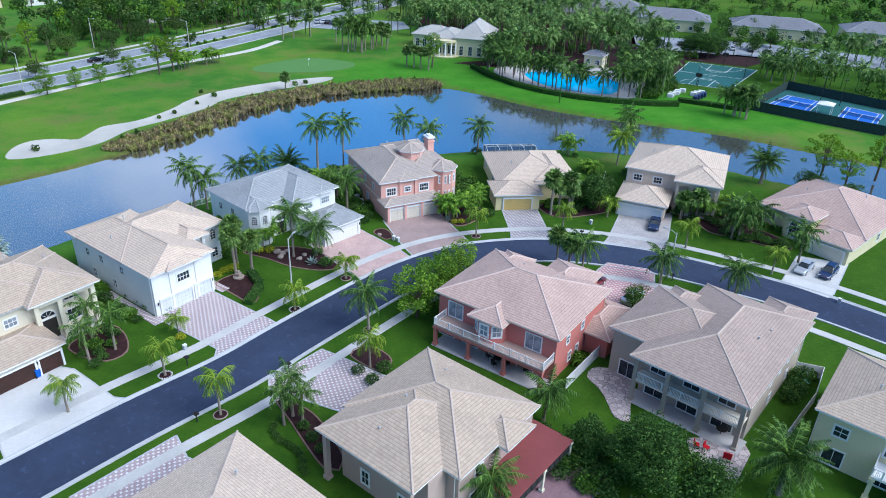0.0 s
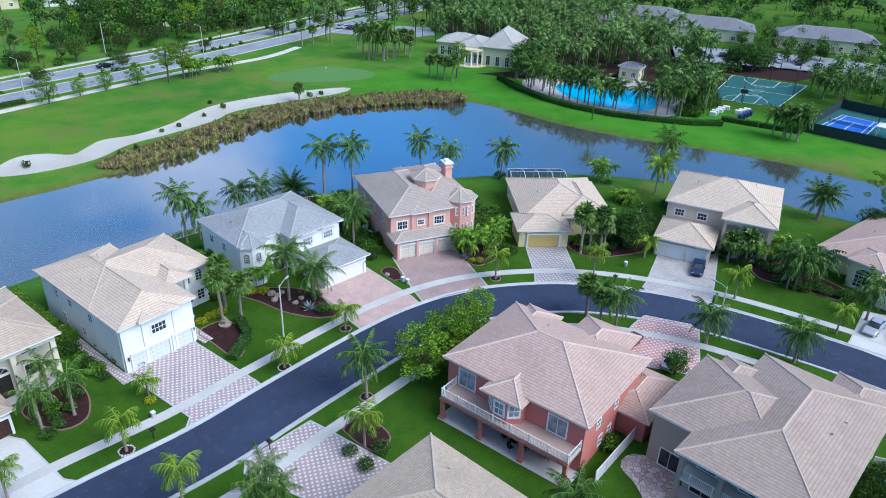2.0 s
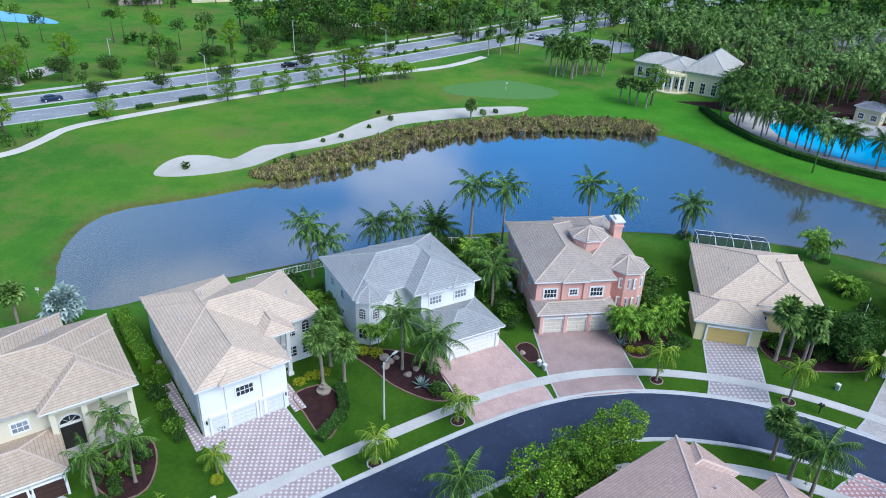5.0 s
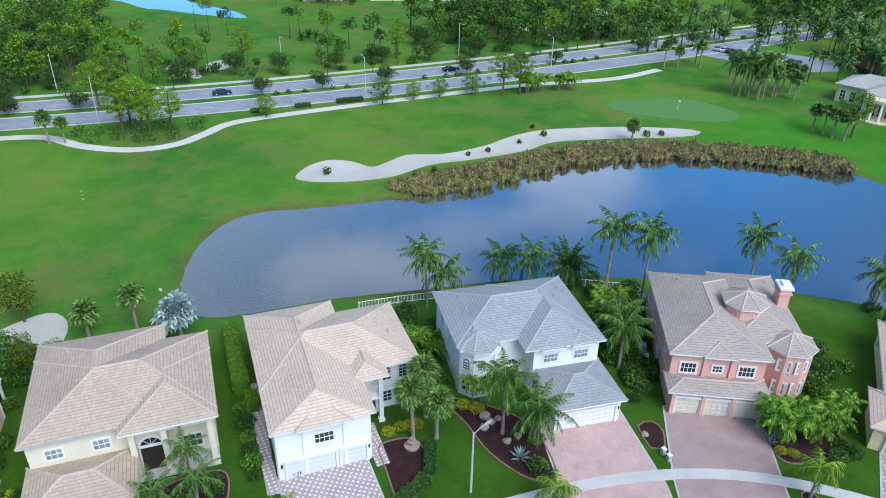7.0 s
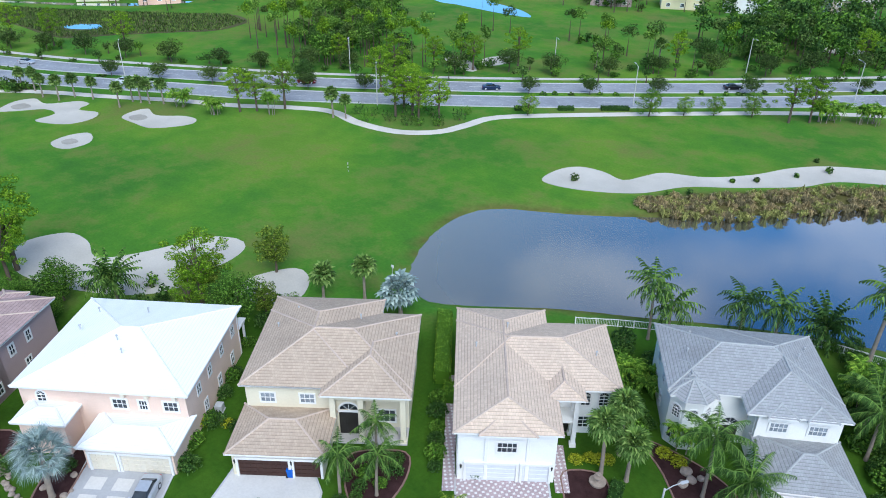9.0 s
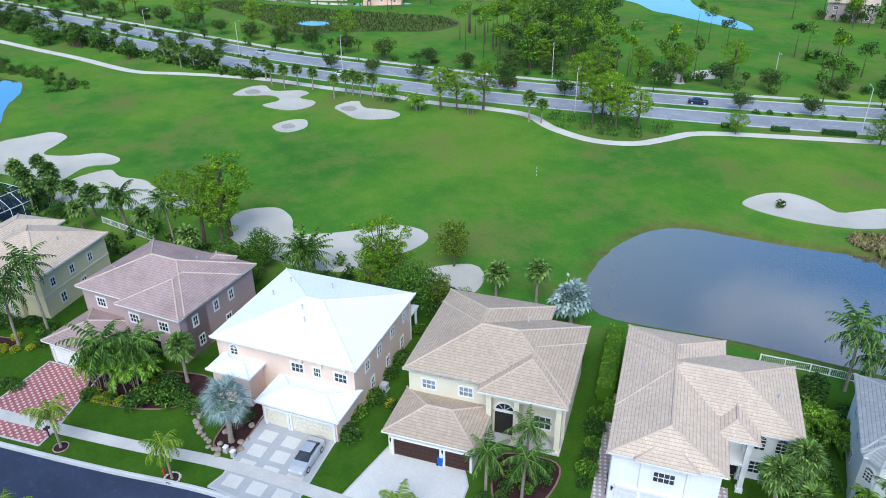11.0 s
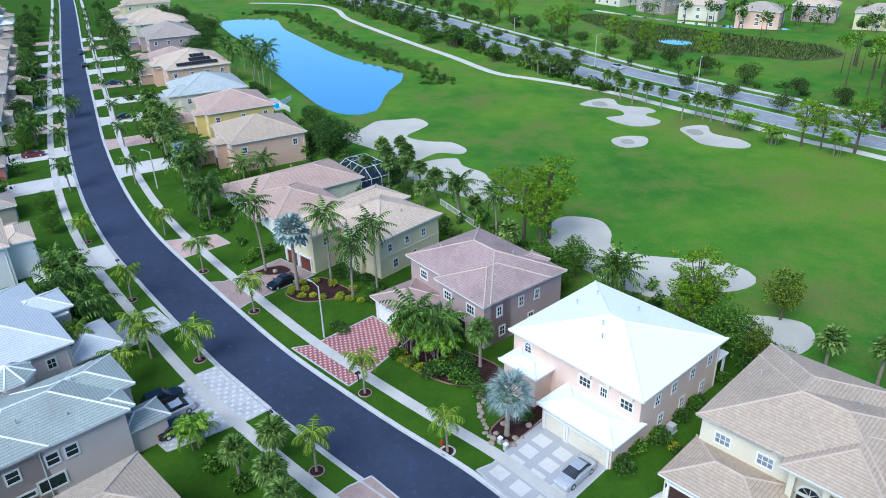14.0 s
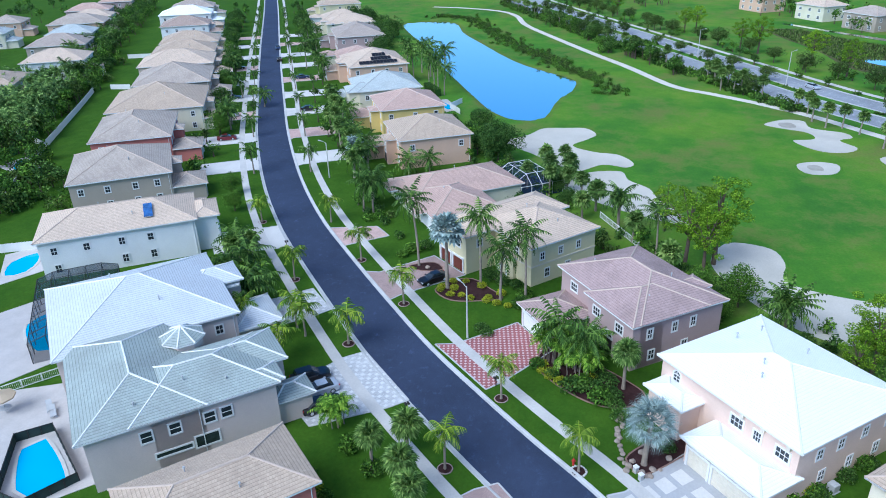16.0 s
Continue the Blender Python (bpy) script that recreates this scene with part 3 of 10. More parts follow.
def hip_roof(x0, y0, x1, y1, h, over=0.5, pitch=0.38, front=None):
    """A tiled hip roof with its fascia; front: how far back its front end slopes, where that is steeper. Returns mesh data and the ridge and hip lines."""
    x0, y0, x1, y1 = x0 - over, y0 - over, x1 + over, y1 + over
    w, d = x1 - x0, y1 - y0
    r = min(w, d) / 2
    top = h + 0.2 + r * pitch
    if w >= d:
        a, b = Vector((x0 + r, y0 + r, top)), Vector((x1 - r, y0 + r, top))
    else:
        a, b = Vector((x0 + r, y0 + (front or r), top)), Vector((x0 + r, y1 - r, top))
    bm = bmesh.new()
    uv = bm.loops.layers.uv.new("UVMap")
    lo = [bm.verts.new((x, y, h)) for x, y in ((x0, y0), (x1, y0), (x1, y1), (x0, y1))]
    hi = [bm.verts.new((x, y, h + 0.2)) for x, y in ((x0, y0), (x1, y0), (x1, y1), (x0, y1))]
    va = bm.verts.new(a)
    vb = bm.verts.new(b) if (b - a).length > 0.05 else va
    bm.faces.new(lo[::-1])
    for k in range(4):
        bm.faces.new((lo[k], lo[(k + 1) % 4], hi[(k + 1) % 4], hi[k])).material_index = 1
    quads = ((0, 1, "ba"), (1, 2, "b"), (2, 3, "ab"), (3, 0, "a")) if w >= d else ((0, 1, "a"), (1, 2, "ba"), (2, 3, "b"), (3, 0, "ab"))
    for i, j, e in quads:
        vs = [hi[i], hi[j]] + [va if c == "a" else vb for c in e]
        vs = list(dict.fromkeys(vs))
        f = bm.faces.new(vs)
        f.normal_update()
        t = (hi[j].co - hi[i].co).normalized()
        s = f.normal.cross(t)
        for lp in f.loops:
            q = lp.vert.co - hi[i].co
            lp[uv].uv = (q.dot(t), q.dot(s))
    c = [v.co.copy() for v in hi]
    if w >= d:
        lines = [(c[0], a), (c[3], a), (c[1], b), (c[2], b), (a, b)]
    else:
        lines = [(c[0], a), (c[1], a), (c[2], b), (c[3], b), (a, b)]
    return bm, lines


def poly_roof(cx, cy, r, n, h, pitch=0.45, turn=0.0, over=0.35):
    """A pyramid roof over a regular polygon."""
    bm = bmesh.new()
    uv = bm.loops.layers.uv.new("UVMap")
    r += over
    lo = [bm.verts.new((cx + r * math.cos(turn + k * math.tau / n), cy + r * math.sin(turn + k * math.tau / n), h)) for k in range(n)]
    hi = [bm.verts.new(v.co + Vector((0, 0, 0.18))) for v in lo]
    top = bm.verts.new((cx, cy, h + 0.18 + r * pitch))
    bm.faces.new(lo[::-1])
    lines = []
    for k in range(n):
        j = (k + 1) % n
        bm.faces.new((lo[k], lo[j], hi[j], hi[k])).material_index = 1
        f = bm.faces.new((hi[k], hi[j], top))
        f.normal_update()
        t = (hi[j].co - hi[k].co).normalized()
        s = f.normal.cross(t)
        for lp in f.loops:
            q = lp.vert.co - hi[k].co
            lp[uv].uv = (q.dot(t), q.dot(s))
        lines.append((hi[k].co.copy(), top.co.copy()))
    return bm, lines


def caps(lines):
    """Overlapping half-round ridge tiles along the ridge and hip lines."""
    bm = bmesh.new()
    for a, b in lines:
        d = b - a
        n = max(1, int(d.length / 0.5))
        for k in range(n):
            p, q = a + d * (k / n), a + d * ((k + 1.12) / n)
            tube(bm, p - Vector((0, 0, 0.03)), q - Vector((0, 0, 0.015)), 0.125, 0.10, 6, False)
    return bm


def roof_part(h, bm, lines, mat, cap, fascia):
    ob = part("roof", done(bm, "roof", mat, fascia), None, h)
    tagged(part("ridge_cap", caps(lines), cap, ob), kind="stuff")
    return ob


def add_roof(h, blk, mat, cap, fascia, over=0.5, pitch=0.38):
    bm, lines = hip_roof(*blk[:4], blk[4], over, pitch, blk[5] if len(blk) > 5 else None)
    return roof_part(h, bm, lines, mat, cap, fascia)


def add_wall(h, blk, mat, z0=0.0):
    bm = bmesh.new()
    box(bm, blk[0], blk[1], z0 - 0.1, blk[2], blk[3], blk[4] + 0.1)
    return part("wall", bm, mat, h)


def add_turret(h, cx, cy, r, z0, z1, wall, mat, cap, fascia, n=8, pitch=0.45, turn=None):
    turn = math.pi / n if turn is None else turn
    bm = bmesh.new()
    tube(bm, (cx, cy, z0), (cx, cy, z1), r, r, n)
    bmesh.ops.rotate(bm, cent=(cx, cy, 0), matrix=Matrix.Rotation(turn, 3, "Z"), verts=bm.verts)
    part("turret_wall", bm, wall, h)
    b2, lines = poly_roof(cx, cy, r, n, z1 - 0.02, pitch, turn)
    roof_part(h, b2, lines, mat, cap, fascia)


def vents(h, spots):
    for x, y, z in spots:
        bm = bmesh.new()
        tube(bm, (0, 0, -0.2), (0, 0, 0.35), 0.06, 0.06, 8)
        tube(bm, (0, 0, 0.28), (0, 0, 0.42), 0.13, 0.10, 8)
        part("roof_vent", bm, GREYMETAL, h, "", pose(x, y, z))


def column(h, x, y, ht, mat, w=0.5, z0=0.0):
    bm = bmesh.new()
    s = w / 2
    box(bm, -s, -s, z0, s, s, ht)
    box(bm, -s - 0.1, -s - 0.1, z0, s + 0.1, s + 0.1, z0 + 0.4)
    box(bm, -s - 0.08, -s - 0.08, ht - 0.3, s + 0.08, s + 0.08, ht - 0.05)
    part("column", bm, mat, h, "", pose(x, y, 0))


def house(label, origin, u, blocks, wall, roof, cap, fascia=None, pitch=0.38, roofs=None):
    """An Empty at the front-left corner; u points along the front to the right, seen from the street. Blocks carry walls; roofs, where given, replace the blocks' own."""
    ang = math.degrees(math.atan2(u[1], u[0]))
    h = empty("house", pose(origin[0], origin[1], 0, 0, 0, ang), label, "house", "houses of the estate")
    for k, b in enumerate(blocks):
        add_wall(h, b, wall)
    for k, b in enumerate(roofs if roofs is not None else blocks):
        bb = (*b[:4], b[4] + 0.012 * k, *b[5:])
        add_roof(h, bb, roof, cap, fascia or WHITE, 0.5, pitch)
    return h


def stucco(name, c):
    return mottled(name, c, 0.9, 1.07, 0.25, 9, 0.9, 0.15, 0.15)


S_WHITE = stucco("white_stucco", (0.84, 0.83, 0.80))
S_CREAM = stucco("cream_stucco", (0.74, 0.68, 0.52))
S_PEACH = stucco("peach_stucco", (0.68, 0.46, 0.33))
S_BLUSH = stucco("pale_peach_stucco", (0.78, 0.59, 0.48))
S_SALMON = stucco("salmon_stucco", (0.76, 0.43, 0.35))
S_RED = stucco("brick_red_stucco", (0.56, 0.20, 0.165))
S_TAUPE = stucco("taupe_stucco", (0.44, 0.37, 0.30))
S_ROSE = stucco("rose_taupe_stucco", (0.49, 0.375, 0.325))
S_MAUVE = stucco("mauve_stucco", (0.48, 0.36, 0.34))
S_YELLOW = stucco("yellow_stucco", (0.72, 0.55, 0.20))
S_PALEY = stucco("pale_yellow_stucco", (0.72, 0.64, 0.40))
S_BEIGE = stucco("beige_stucco", (0.72, 0.58, 0.46))
S_BUTTER = stucco("butter_yellow_stucco", (0.78, 0.66, 0.36))
S_GREY = stucco("grey_stucco", (0.66, 0.56, 0.51))
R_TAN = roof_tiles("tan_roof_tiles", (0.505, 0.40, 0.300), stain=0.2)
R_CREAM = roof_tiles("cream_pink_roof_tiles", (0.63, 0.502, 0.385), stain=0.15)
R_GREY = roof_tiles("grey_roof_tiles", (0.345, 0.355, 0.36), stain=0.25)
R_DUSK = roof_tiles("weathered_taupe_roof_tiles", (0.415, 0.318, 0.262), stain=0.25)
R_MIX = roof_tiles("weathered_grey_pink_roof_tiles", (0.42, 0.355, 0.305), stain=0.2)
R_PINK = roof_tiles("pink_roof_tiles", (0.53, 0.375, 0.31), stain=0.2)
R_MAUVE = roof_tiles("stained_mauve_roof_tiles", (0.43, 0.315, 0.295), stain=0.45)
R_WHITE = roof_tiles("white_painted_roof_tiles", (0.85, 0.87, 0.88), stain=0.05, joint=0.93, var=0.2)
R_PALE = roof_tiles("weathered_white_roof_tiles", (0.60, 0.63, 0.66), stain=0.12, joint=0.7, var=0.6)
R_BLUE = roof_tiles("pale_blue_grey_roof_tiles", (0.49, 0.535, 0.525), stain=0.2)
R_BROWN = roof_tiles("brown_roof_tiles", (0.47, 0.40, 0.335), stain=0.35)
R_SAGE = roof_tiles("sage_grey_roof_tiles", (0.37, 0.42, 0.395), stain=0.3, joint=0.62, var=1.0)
C_PALE = mottled("pale_ridge_tiles", (0.55, 0.44, 0.36), 0.85, 1.1, 1, 6)
C_GREY = mottled("grey_ridge_tiles", (0.39, 0.40, 0.40), 0.85, 1.1, 1, 6)
C_WHITE = mottled("white_ridge_tiles", (0.78, 0.78, 0.76), 0.9, 1.05, 1, 6)
C_PINK = mottled("pink_ridge_tiles", (0.66, 0.51, 0.44), 0.85, 1.1, 1, 6)


# ---------------------------------------------------------------- golf course, avenue, paths
def patch(name, pts, mat, label, category, z=0.03, closed=True, step=1.5):
    line = smooth_line(pts, step, True) if closed else [Vector((*p, 0)) for p in pts]
    return structure(name, slab(flat(line), -0.15, z), mat, label, category)


WETSAND = mottled("wet_bunker_sand", (0.36, 0.335, 0.285), 0.8, 1.15, 0.5, 5, 0.85, 0.2)


def bunker(name, pts, wet=None):
    """A sand bunker: dished sand with a raised turf lip."""
    line = smooth_line(pts, 1.2, True)
    bm = bmesh.new()
    rings = []
    cen = sum(line, Vector()) / len(line)
    for d, z in ((0.35, -0.05), (0.15, 0.10), (0.0, 0.11), (-0.25, 0.045)):
        rings.append([bm.verts.new((p.x, p.y, z)) for p in grow(line, d)])
    for a, b in zip(rings, rings[1:]):
        for k in range(len(a)):
            bm.faces.new((a[k], a[(k + 1) % len(a)], b[(k + 1) % len(a)], b[k]))
    inner = bm.faces.new(rings[-1])
    inner.material_index = 1
    bmesh.ops.triangulate(bm, faces=[inner])
    bmesh.ops.recalc_face_normals(bm, faces=bm.faces)
    if sum(f.normal.z for f in bm.faces) < 0:
        bmesh.ops.reverse_faces(bm, faces=bm.faces)
    for f in bm.faces:
        f.smooth = True
    ob = new(name, done(bm, name, GRASS, SAND))
    if wet:
        x, y, r = wet
        q = smooth_line([(x + r * (1 + 0.18 * math.sin(3 * k + x)) * math.cos(k * 0.785), y + 0.75 * r * math.sin(k * 0.785)) for k in range(8)], 0.6, True)
        part("damp_patch", slab(flat(q), 0.02, 0.058), WETSAND, ob, "darker damp sand")
    return tagged(ob, "pale sand bunker with a turf lip", "sand bunker", kind="structure")


bunker("bunker_1", [(-63.4, 106.6), (-64.4, 113), (-61.9, 117.6), (-57, 118.5), (-52.6, 117.4), (-50.9, 121), (-48.6, 125.8), (-41.8, 129.2), (-35.6, 136.5), (-31.2, 145), (-24.4, 152), (-8.7, 160), (5.4, 163.6), (7.2, 161), (2.2, 156.5), (-11.7, 149.8), (-22.1, 143.5), (-26.6, 136.4), (-35.1, 128), (-42.2, 122), (-47.3, 113.6), (-55.9, 107.7)])
bunker("bunker_2", [(-178.6, 54.6), (-183.2, 60.3), (-182.2, 65), (-176, 65.2), (-172.5, 71.2), (-168.2, 71.9), (-166, 68.4), (-160.8, 70.4), (-157.2, 67.4), (-157.2, 62.2), (-161.6, 58.8), (-165.8, 58), (-167.1, 62.9), (-171.8, 62.7), (-175, 57.8)], (-178, 60, 2.6))
bunker("bunker_3", [(-149.1, 54.4), (-150.8, 58.7), (-149.5, 62.5), (-146.2, 62.3), (-142.8, 59.9), (-142.3, 55.6), (-144.9, 53.8)], (-146.6, 57.4, 2.0))
bunker("bunker_4", [(-153.8, 71.9), (-156, 76), (-155.2, 79.5), (-149.3, 78.4), (-144.4, 82.3), (-140.1, 83), (-137.9, 80.5), (-139.1, 76.4), (-142.5, 72.4), (-148.1, 71.8)], (-150.8, 74.6, 2.4))
bunker("bunker_5", [(-160, -7), (-166.4, -2), (-172, 1.4), (-172.7, 6.4), (-172.7, 12), (-167.4, 14.5), (-163.1, 12.2), (-158.3, 8.9), (-154.1, 13.6), (-152.5, 18.7), (-146.8, 21.6), (-143.7, 19.7), (-145.2, 14.9), (-140.8, 9.8), (-144.2, 5.4), (-151, 0)])
bunker("bunker_6", [(-134, 4), (-138.2, 8.8), (-141.2, 13), (-141.6, 18.6), (-136.5, 19.8), (-132.1, 23.3), (-126.1, 24.6), (-116.7, 28.8), (-115, 26.1), (-118.8, 18.9), (-126.5, 10)])
bunker("bunker_7", [(-108.5, 33), (-106.9, 39.4), (-101.5, 40.4), (-96.2, 38.9), (-93.5, 41.7), (-91.3, 47.3), (-90.1, 52.8), (-85.6, 56.2), (-82.2, 55.6), (-80.3, 52), (-80, 46.4), (-79, 41.5), (-83, 36), (-92, 31), (-101, 29)])
bunker("bunker_8", [(-74.4, 50.3), (-71.8, 56.6), (-67.5, 56), (-64.6, 51.6), (-67.1, 47.6), (-71.5, 46)])
bunker("bunker_9", [(-125.6, 164), (-127.4, 172.4), (-123.3, 177), (-119.8, 174.8), (-118.8, 170), (-120.6, 164.2)])
bunker("bunker_11", [(-136, 161.5), (-135.2, 166), (-128.2, 164.8), (-120, 157.8), (-122.4, 155.6), (-129, 158.6)])
bunker("bunker_12", [(-40.3, 294.3), (-36.6, 304.7), (-28.5, 295), (-32.8, 286.4)])
bunker("bunker_10", [(-60, 250), (-55, 258), (-46, 262), (-44, 256), (-52, 249)])
FAIRWAY = mottled("putting_green_turf", (0.115, 0.235, 0.065), 0.93, 1.06, 0.06, 4, 0.95, 0.1)
patch("green", [(-15.2, 175.7), (-11.3, 181), (1.4, 187.5), (13.5, 182), (15.5, 176.5), (11, 171.5), (1.2, 169.6), (-12.3, 170.9)], FAIRWAY, "smooth pale green putting green", "green", 0.025)

PATHLINE = smooth_line([(-405, -66), (-399, -48), (-386, -28), (-368, -18), (-342, -12.6), (-320, -4.7), (-273, 15), (-246, 27.2), (-219, 38.2), (-209, 48), (-199, 58), (-186, 68.6), (-171, 77.5), (-156, 87.2), (-142, 94.8), (-131.8, 102.4), (-122.5, 107), (-112, 105.8), (-101.5, 107.6), (-95, 113.5), (-93.3, 121), (-91.5, 130), (-79, 144), (-58, 165), (-38.7, 183), (-17, 199), (-5.6, 214)], 2.0)
LIGHTPATH = mottled("pale_cart_path", (0.62, 0.58, 0.52), 0.85, 1.1, 0.2, 4, 0.95)
structure("path", strip(PATHLINE, [(-1.35, -0.1), (-1.3, 0.05), (1.3, 0.05), (1.35, -0.1)]), LIGHTPATH, "pale sandy golf cart path", "path")
AVE = smooth_line([(-640, -104), (-460, -36), (-380, -5), (-342, 11), (-280, 37), (-212, 66), (-187, 79.5), (-164.5, 93), (-138.4, 109), (-95.5, 142.4), (-53, 181.5), (-11.8, 224), (35, 276), (110, 352), (220, 440)], 5.0)
structure("road_avenue_1", strip(AVE, [(-4, 0.03), (0, 0.08), (4, 0.03)]), AVENUE, "worn pale grey avenue carriageway", "road")
structure("road_avenue_2", strip(AVE, [(8.2, 0.03), (12, 0.08), (16, 0.03)]), AVENUE, "worn pale grey avenue carriageway", "road")
for k, o in enumerate((-4.2, 4.2, 8.0, 16.2)):
    structure(f"kerb_{k + 3}", strip(AVE, [(o - 0.2, 0.0), (o - 0.18, 0.15), (o + 0.18, 0.15), (o + 0.2, 0.0)]), KERB, "pale concrete kerb of the avenue", "kerb")
structure("pavement_3", strip(AVE, [(19.5, -0.1), (19.55, 0.06), (21.4, 0.06), (21.45, -0.1)]), CONCRETE, "pale concrete pavement beside the avenue", "pavement")
LINEW = mottled("road_marking", (0.6, 0.6, 0.58), 0.8, 1.1, 0.5, 5)
bm = bmesh.new()
for k in range(0, len(AVE) - 1, 2):
    nn = normals(AVE)
    for o in (0.0, 12.1):
        a, b = AVE[k] + nn[k] * o, AVE[k].lerp(AVE[k + 1], 0.6) + nn[k] * o
        n = nn[k] * 0.07
        vs = [bm.verts.new((p.x, p.y, 0.088)) for p in (a - n, b - n, b + n, a + n)]
        bm.faces.new(vs)
ob = structure("road_marking", bm, LINEW, "white dashed lane lines", "road marking")

# driveways
PV_WHITE = pavers("lilac_pavers_with_pale_diamonds", (0.40, 0.31, 0.32), (0.48, 0.375, 0.375), (0.28, 0.23, 0.23), dots=(0.66, 0.64, 0.63), spacing=0.7)
PV_ROSE = pavers("rose_pavers_with_pale_diamonds", (0.50, 0.27, 0.27), (0.56, 0.32, 0.31), (0.33, 0.2, 0.2), dots=(0.66, 0.6, 0.58), spacing=0.75)
PV_RED = pavers("red_pavers_with_pale_diamonds", (0.32, 0.112, 0.118), (0.38, 0.145, 0.145), (0.22, 0.1, 0.1), dots=(0.60, 0.47, 0.46), spacing=0.78)
PV_PINK = pavers("faded_pink_pavers", (0.52, 0.36, 0.32), (0.58, 0.41, 0.37), (0.42, 0.3, 0.27), 0.3, 0.15)
PV_PLUM = pavers("plum_pavers", (0.27, 0.165, 0.185), (0.31, 0.19, 0.21), (0.2, 0.13, 0.14))
PV_MAUVE = pavers("mauve_brown_pavers", (0.36, 0.26, 0.24), (0.41, 0.30, 0.27), (0.28, 0.21, 0.2))
PV_GREY = pavers("grey_pavers", (0.40, 0.37, 0.36), (0.50, 0.46, 0.44), (0.28, 0.26, 0.25), 0.4, 0.2)
PV_BLUE = pavers("pale_grey_pavers", (0.46, 0.46, 0.47), (0.56, 0.56, 0.56), (0.36, 0.36, 0.36), 0.4, 0.2, dots=(0.62, 0.62, 0.62), spacing=1.2)
PV_LATTICE = pavers("grey_lilac_pavers_with_pale_lattice", (0.34, 0.30, 0.31), (0.42, 0.37, 0.38), (0.25, 0.22, 0.22), dots=(0.56, 0.53, 0.52), spacing=0.8)
PALECON = mottled("pale_concrete_drive", (0.62, 0.60, 0.57), 0.85, 1.1, 0.2, 4, 0.9)
GREYCON = mottled("grey_concrete_drive", (0.42, 0.42, 0.43), 0.85, 1.1, 0.2, 4, 0.9)


def drive(name, pts, mat, label, z=0.05):
    ob = patch(name, pts, mat, label, "driveway", z, False)
    cen = sum((Vector((*p, 0)) for p in pts), Vector()) / len(pts)
    bm = bmesh.new()
    for a, b in zip(pts, pts[1:] + pts[:1]):
        A, B = Vector((*a, 0)), Vector((*b, 0))
        d = (B - A).normalized()
        n = Vector((-d.y, d.x, 0)) * 0.09
        vs = [bm.verts.new((p.x, p.y, zz)) for zz in (0.0, z + 0.012) for p in (A - n, B - n, B + n, A + n)]
        for f in ((4, 5, 6, 7), (0, 1, 5, 4), (2, 3, 7, 6), (1, 2, 6, 5), (3, 0, 4, 7)):
            bm.faces.new([vs[i] for i in f])
    p = part("driveway_border", bm, KERB, ob)
    return ob


drive("driveway_1", [(-29.0, 42), (-22.0, 47.6), (-13.9, 38.2), (-13.2, 37.2), (-20.9, 31.4), (-20.7, 33)], PV_WHITE, "lilac paver driveway with pale diamond insets")
drive("driveway_2", [(-45.8, 28.8), (-40.2, 33.6), (-36.9, 32.1), (-31.6, 25.8), (-30.2, 25.3), (-40.6, 17.9)], PALECON, "pale poured concrete driveway")
drive("driveway_3", [(-7.4, 59.2), (0.5, 64.6), (6.9, 54), (7.6, 52.2), (-0.9, 47), (-1.9, 48.6)], PV_PINK, "faded pink paver driveway")
drive("driveway_4", [(5.7, 65.8), (15.8, 67.9), (17.8, 57.5), (18.3, 55), (8.2, 52.4), (7.4, 55.4)], PV_MAUVE, "mauve brown paver driveway")
drive("driveway_5", [(27.7, 68.3), (34.2, 68.4), (32.6, 57), (32.2, 54.4), (25.4, 55.2), (26.1, 57.5)], PV_LATTICE, "grey paver driveway with a pale lattice")
drive("driveway_6", [(48.3, 61.6), (57.6, 59.6), (50, 48), (48.6, 46.1), (40.4, 51.3), (42, 53)], PV_GREY, "pale grey paver driveway")
drive("driveway_7", [(69.6, 41), (76, 37), (67, 29.4), (65.4, 28.7), (61.5, 34.2), (62.6, 35)], PALECON, "pale concrete driveway")
drive("driveway_8", [(37.8, 44.6), (43, 41.6), (43.4, 40), (38.5, 31), (32.5, 34), (30.5, 38.5), (35.5, 43)], PV_ROSE, "pale rose paver driveway with pale diamond insets")
drive("driveway_9", [(-8.0, 30.4), (-14.6, 25.5), (-14.6, 23.8), (-6, 17.5), (0.2, 22.2), (-6.4, 28.9)], PV_WHITE, "lilac paver driveway with pale diamond insets")
drive("driveway_10", [(-24.3, 18), (-33.4, 11.3), (-32, 8.6), (-27, 4), (-18, 10.5), (-23, 14.5)], PV_WHITE, "lilac paver driveway with pale diamond insets")
drive("driveway_11", [(-80.2, 1), (-74, 5.7), (-67, 0.2), (-65.2, -1.7), (-73.8, -9.1), (-74.2, -6.5)], PV_RED, "red paver driveway with pale diamond insets")
drive("driveway_12", [(-57.9, 20.2), (-50.6, 25.7), (-43.8, 17.6), (-43, 16.2), (-50.3, 11.3), (-51, 13)], GREYCON, "grey concrete driveway with pale square slabs")
drive("driveway_13", [(-99, -13.5), (-93, -7.7), (-86, -16.2), (-84.4, -17.4), (-92.6, -23.6), (-92.5, -21)], PV_MAUVE, "mauve paver driveway")
drive("driveway_14", [(-109.5, -25.5), (-105.8, -22.5), (-102, -28), (-101, -29.3), (-108, -33.6), (-108.5, -31)], PV_PINK, "faded pink paver driveway")
drive("driveway_15", [(-71.2, -17.6), (-62.2, -10.2), (-60.6, -12.2), (-56.4, -20), (-62.2, -25.6), (-69.5, -20)], PV_BLUE, "pale grey paver driveway")
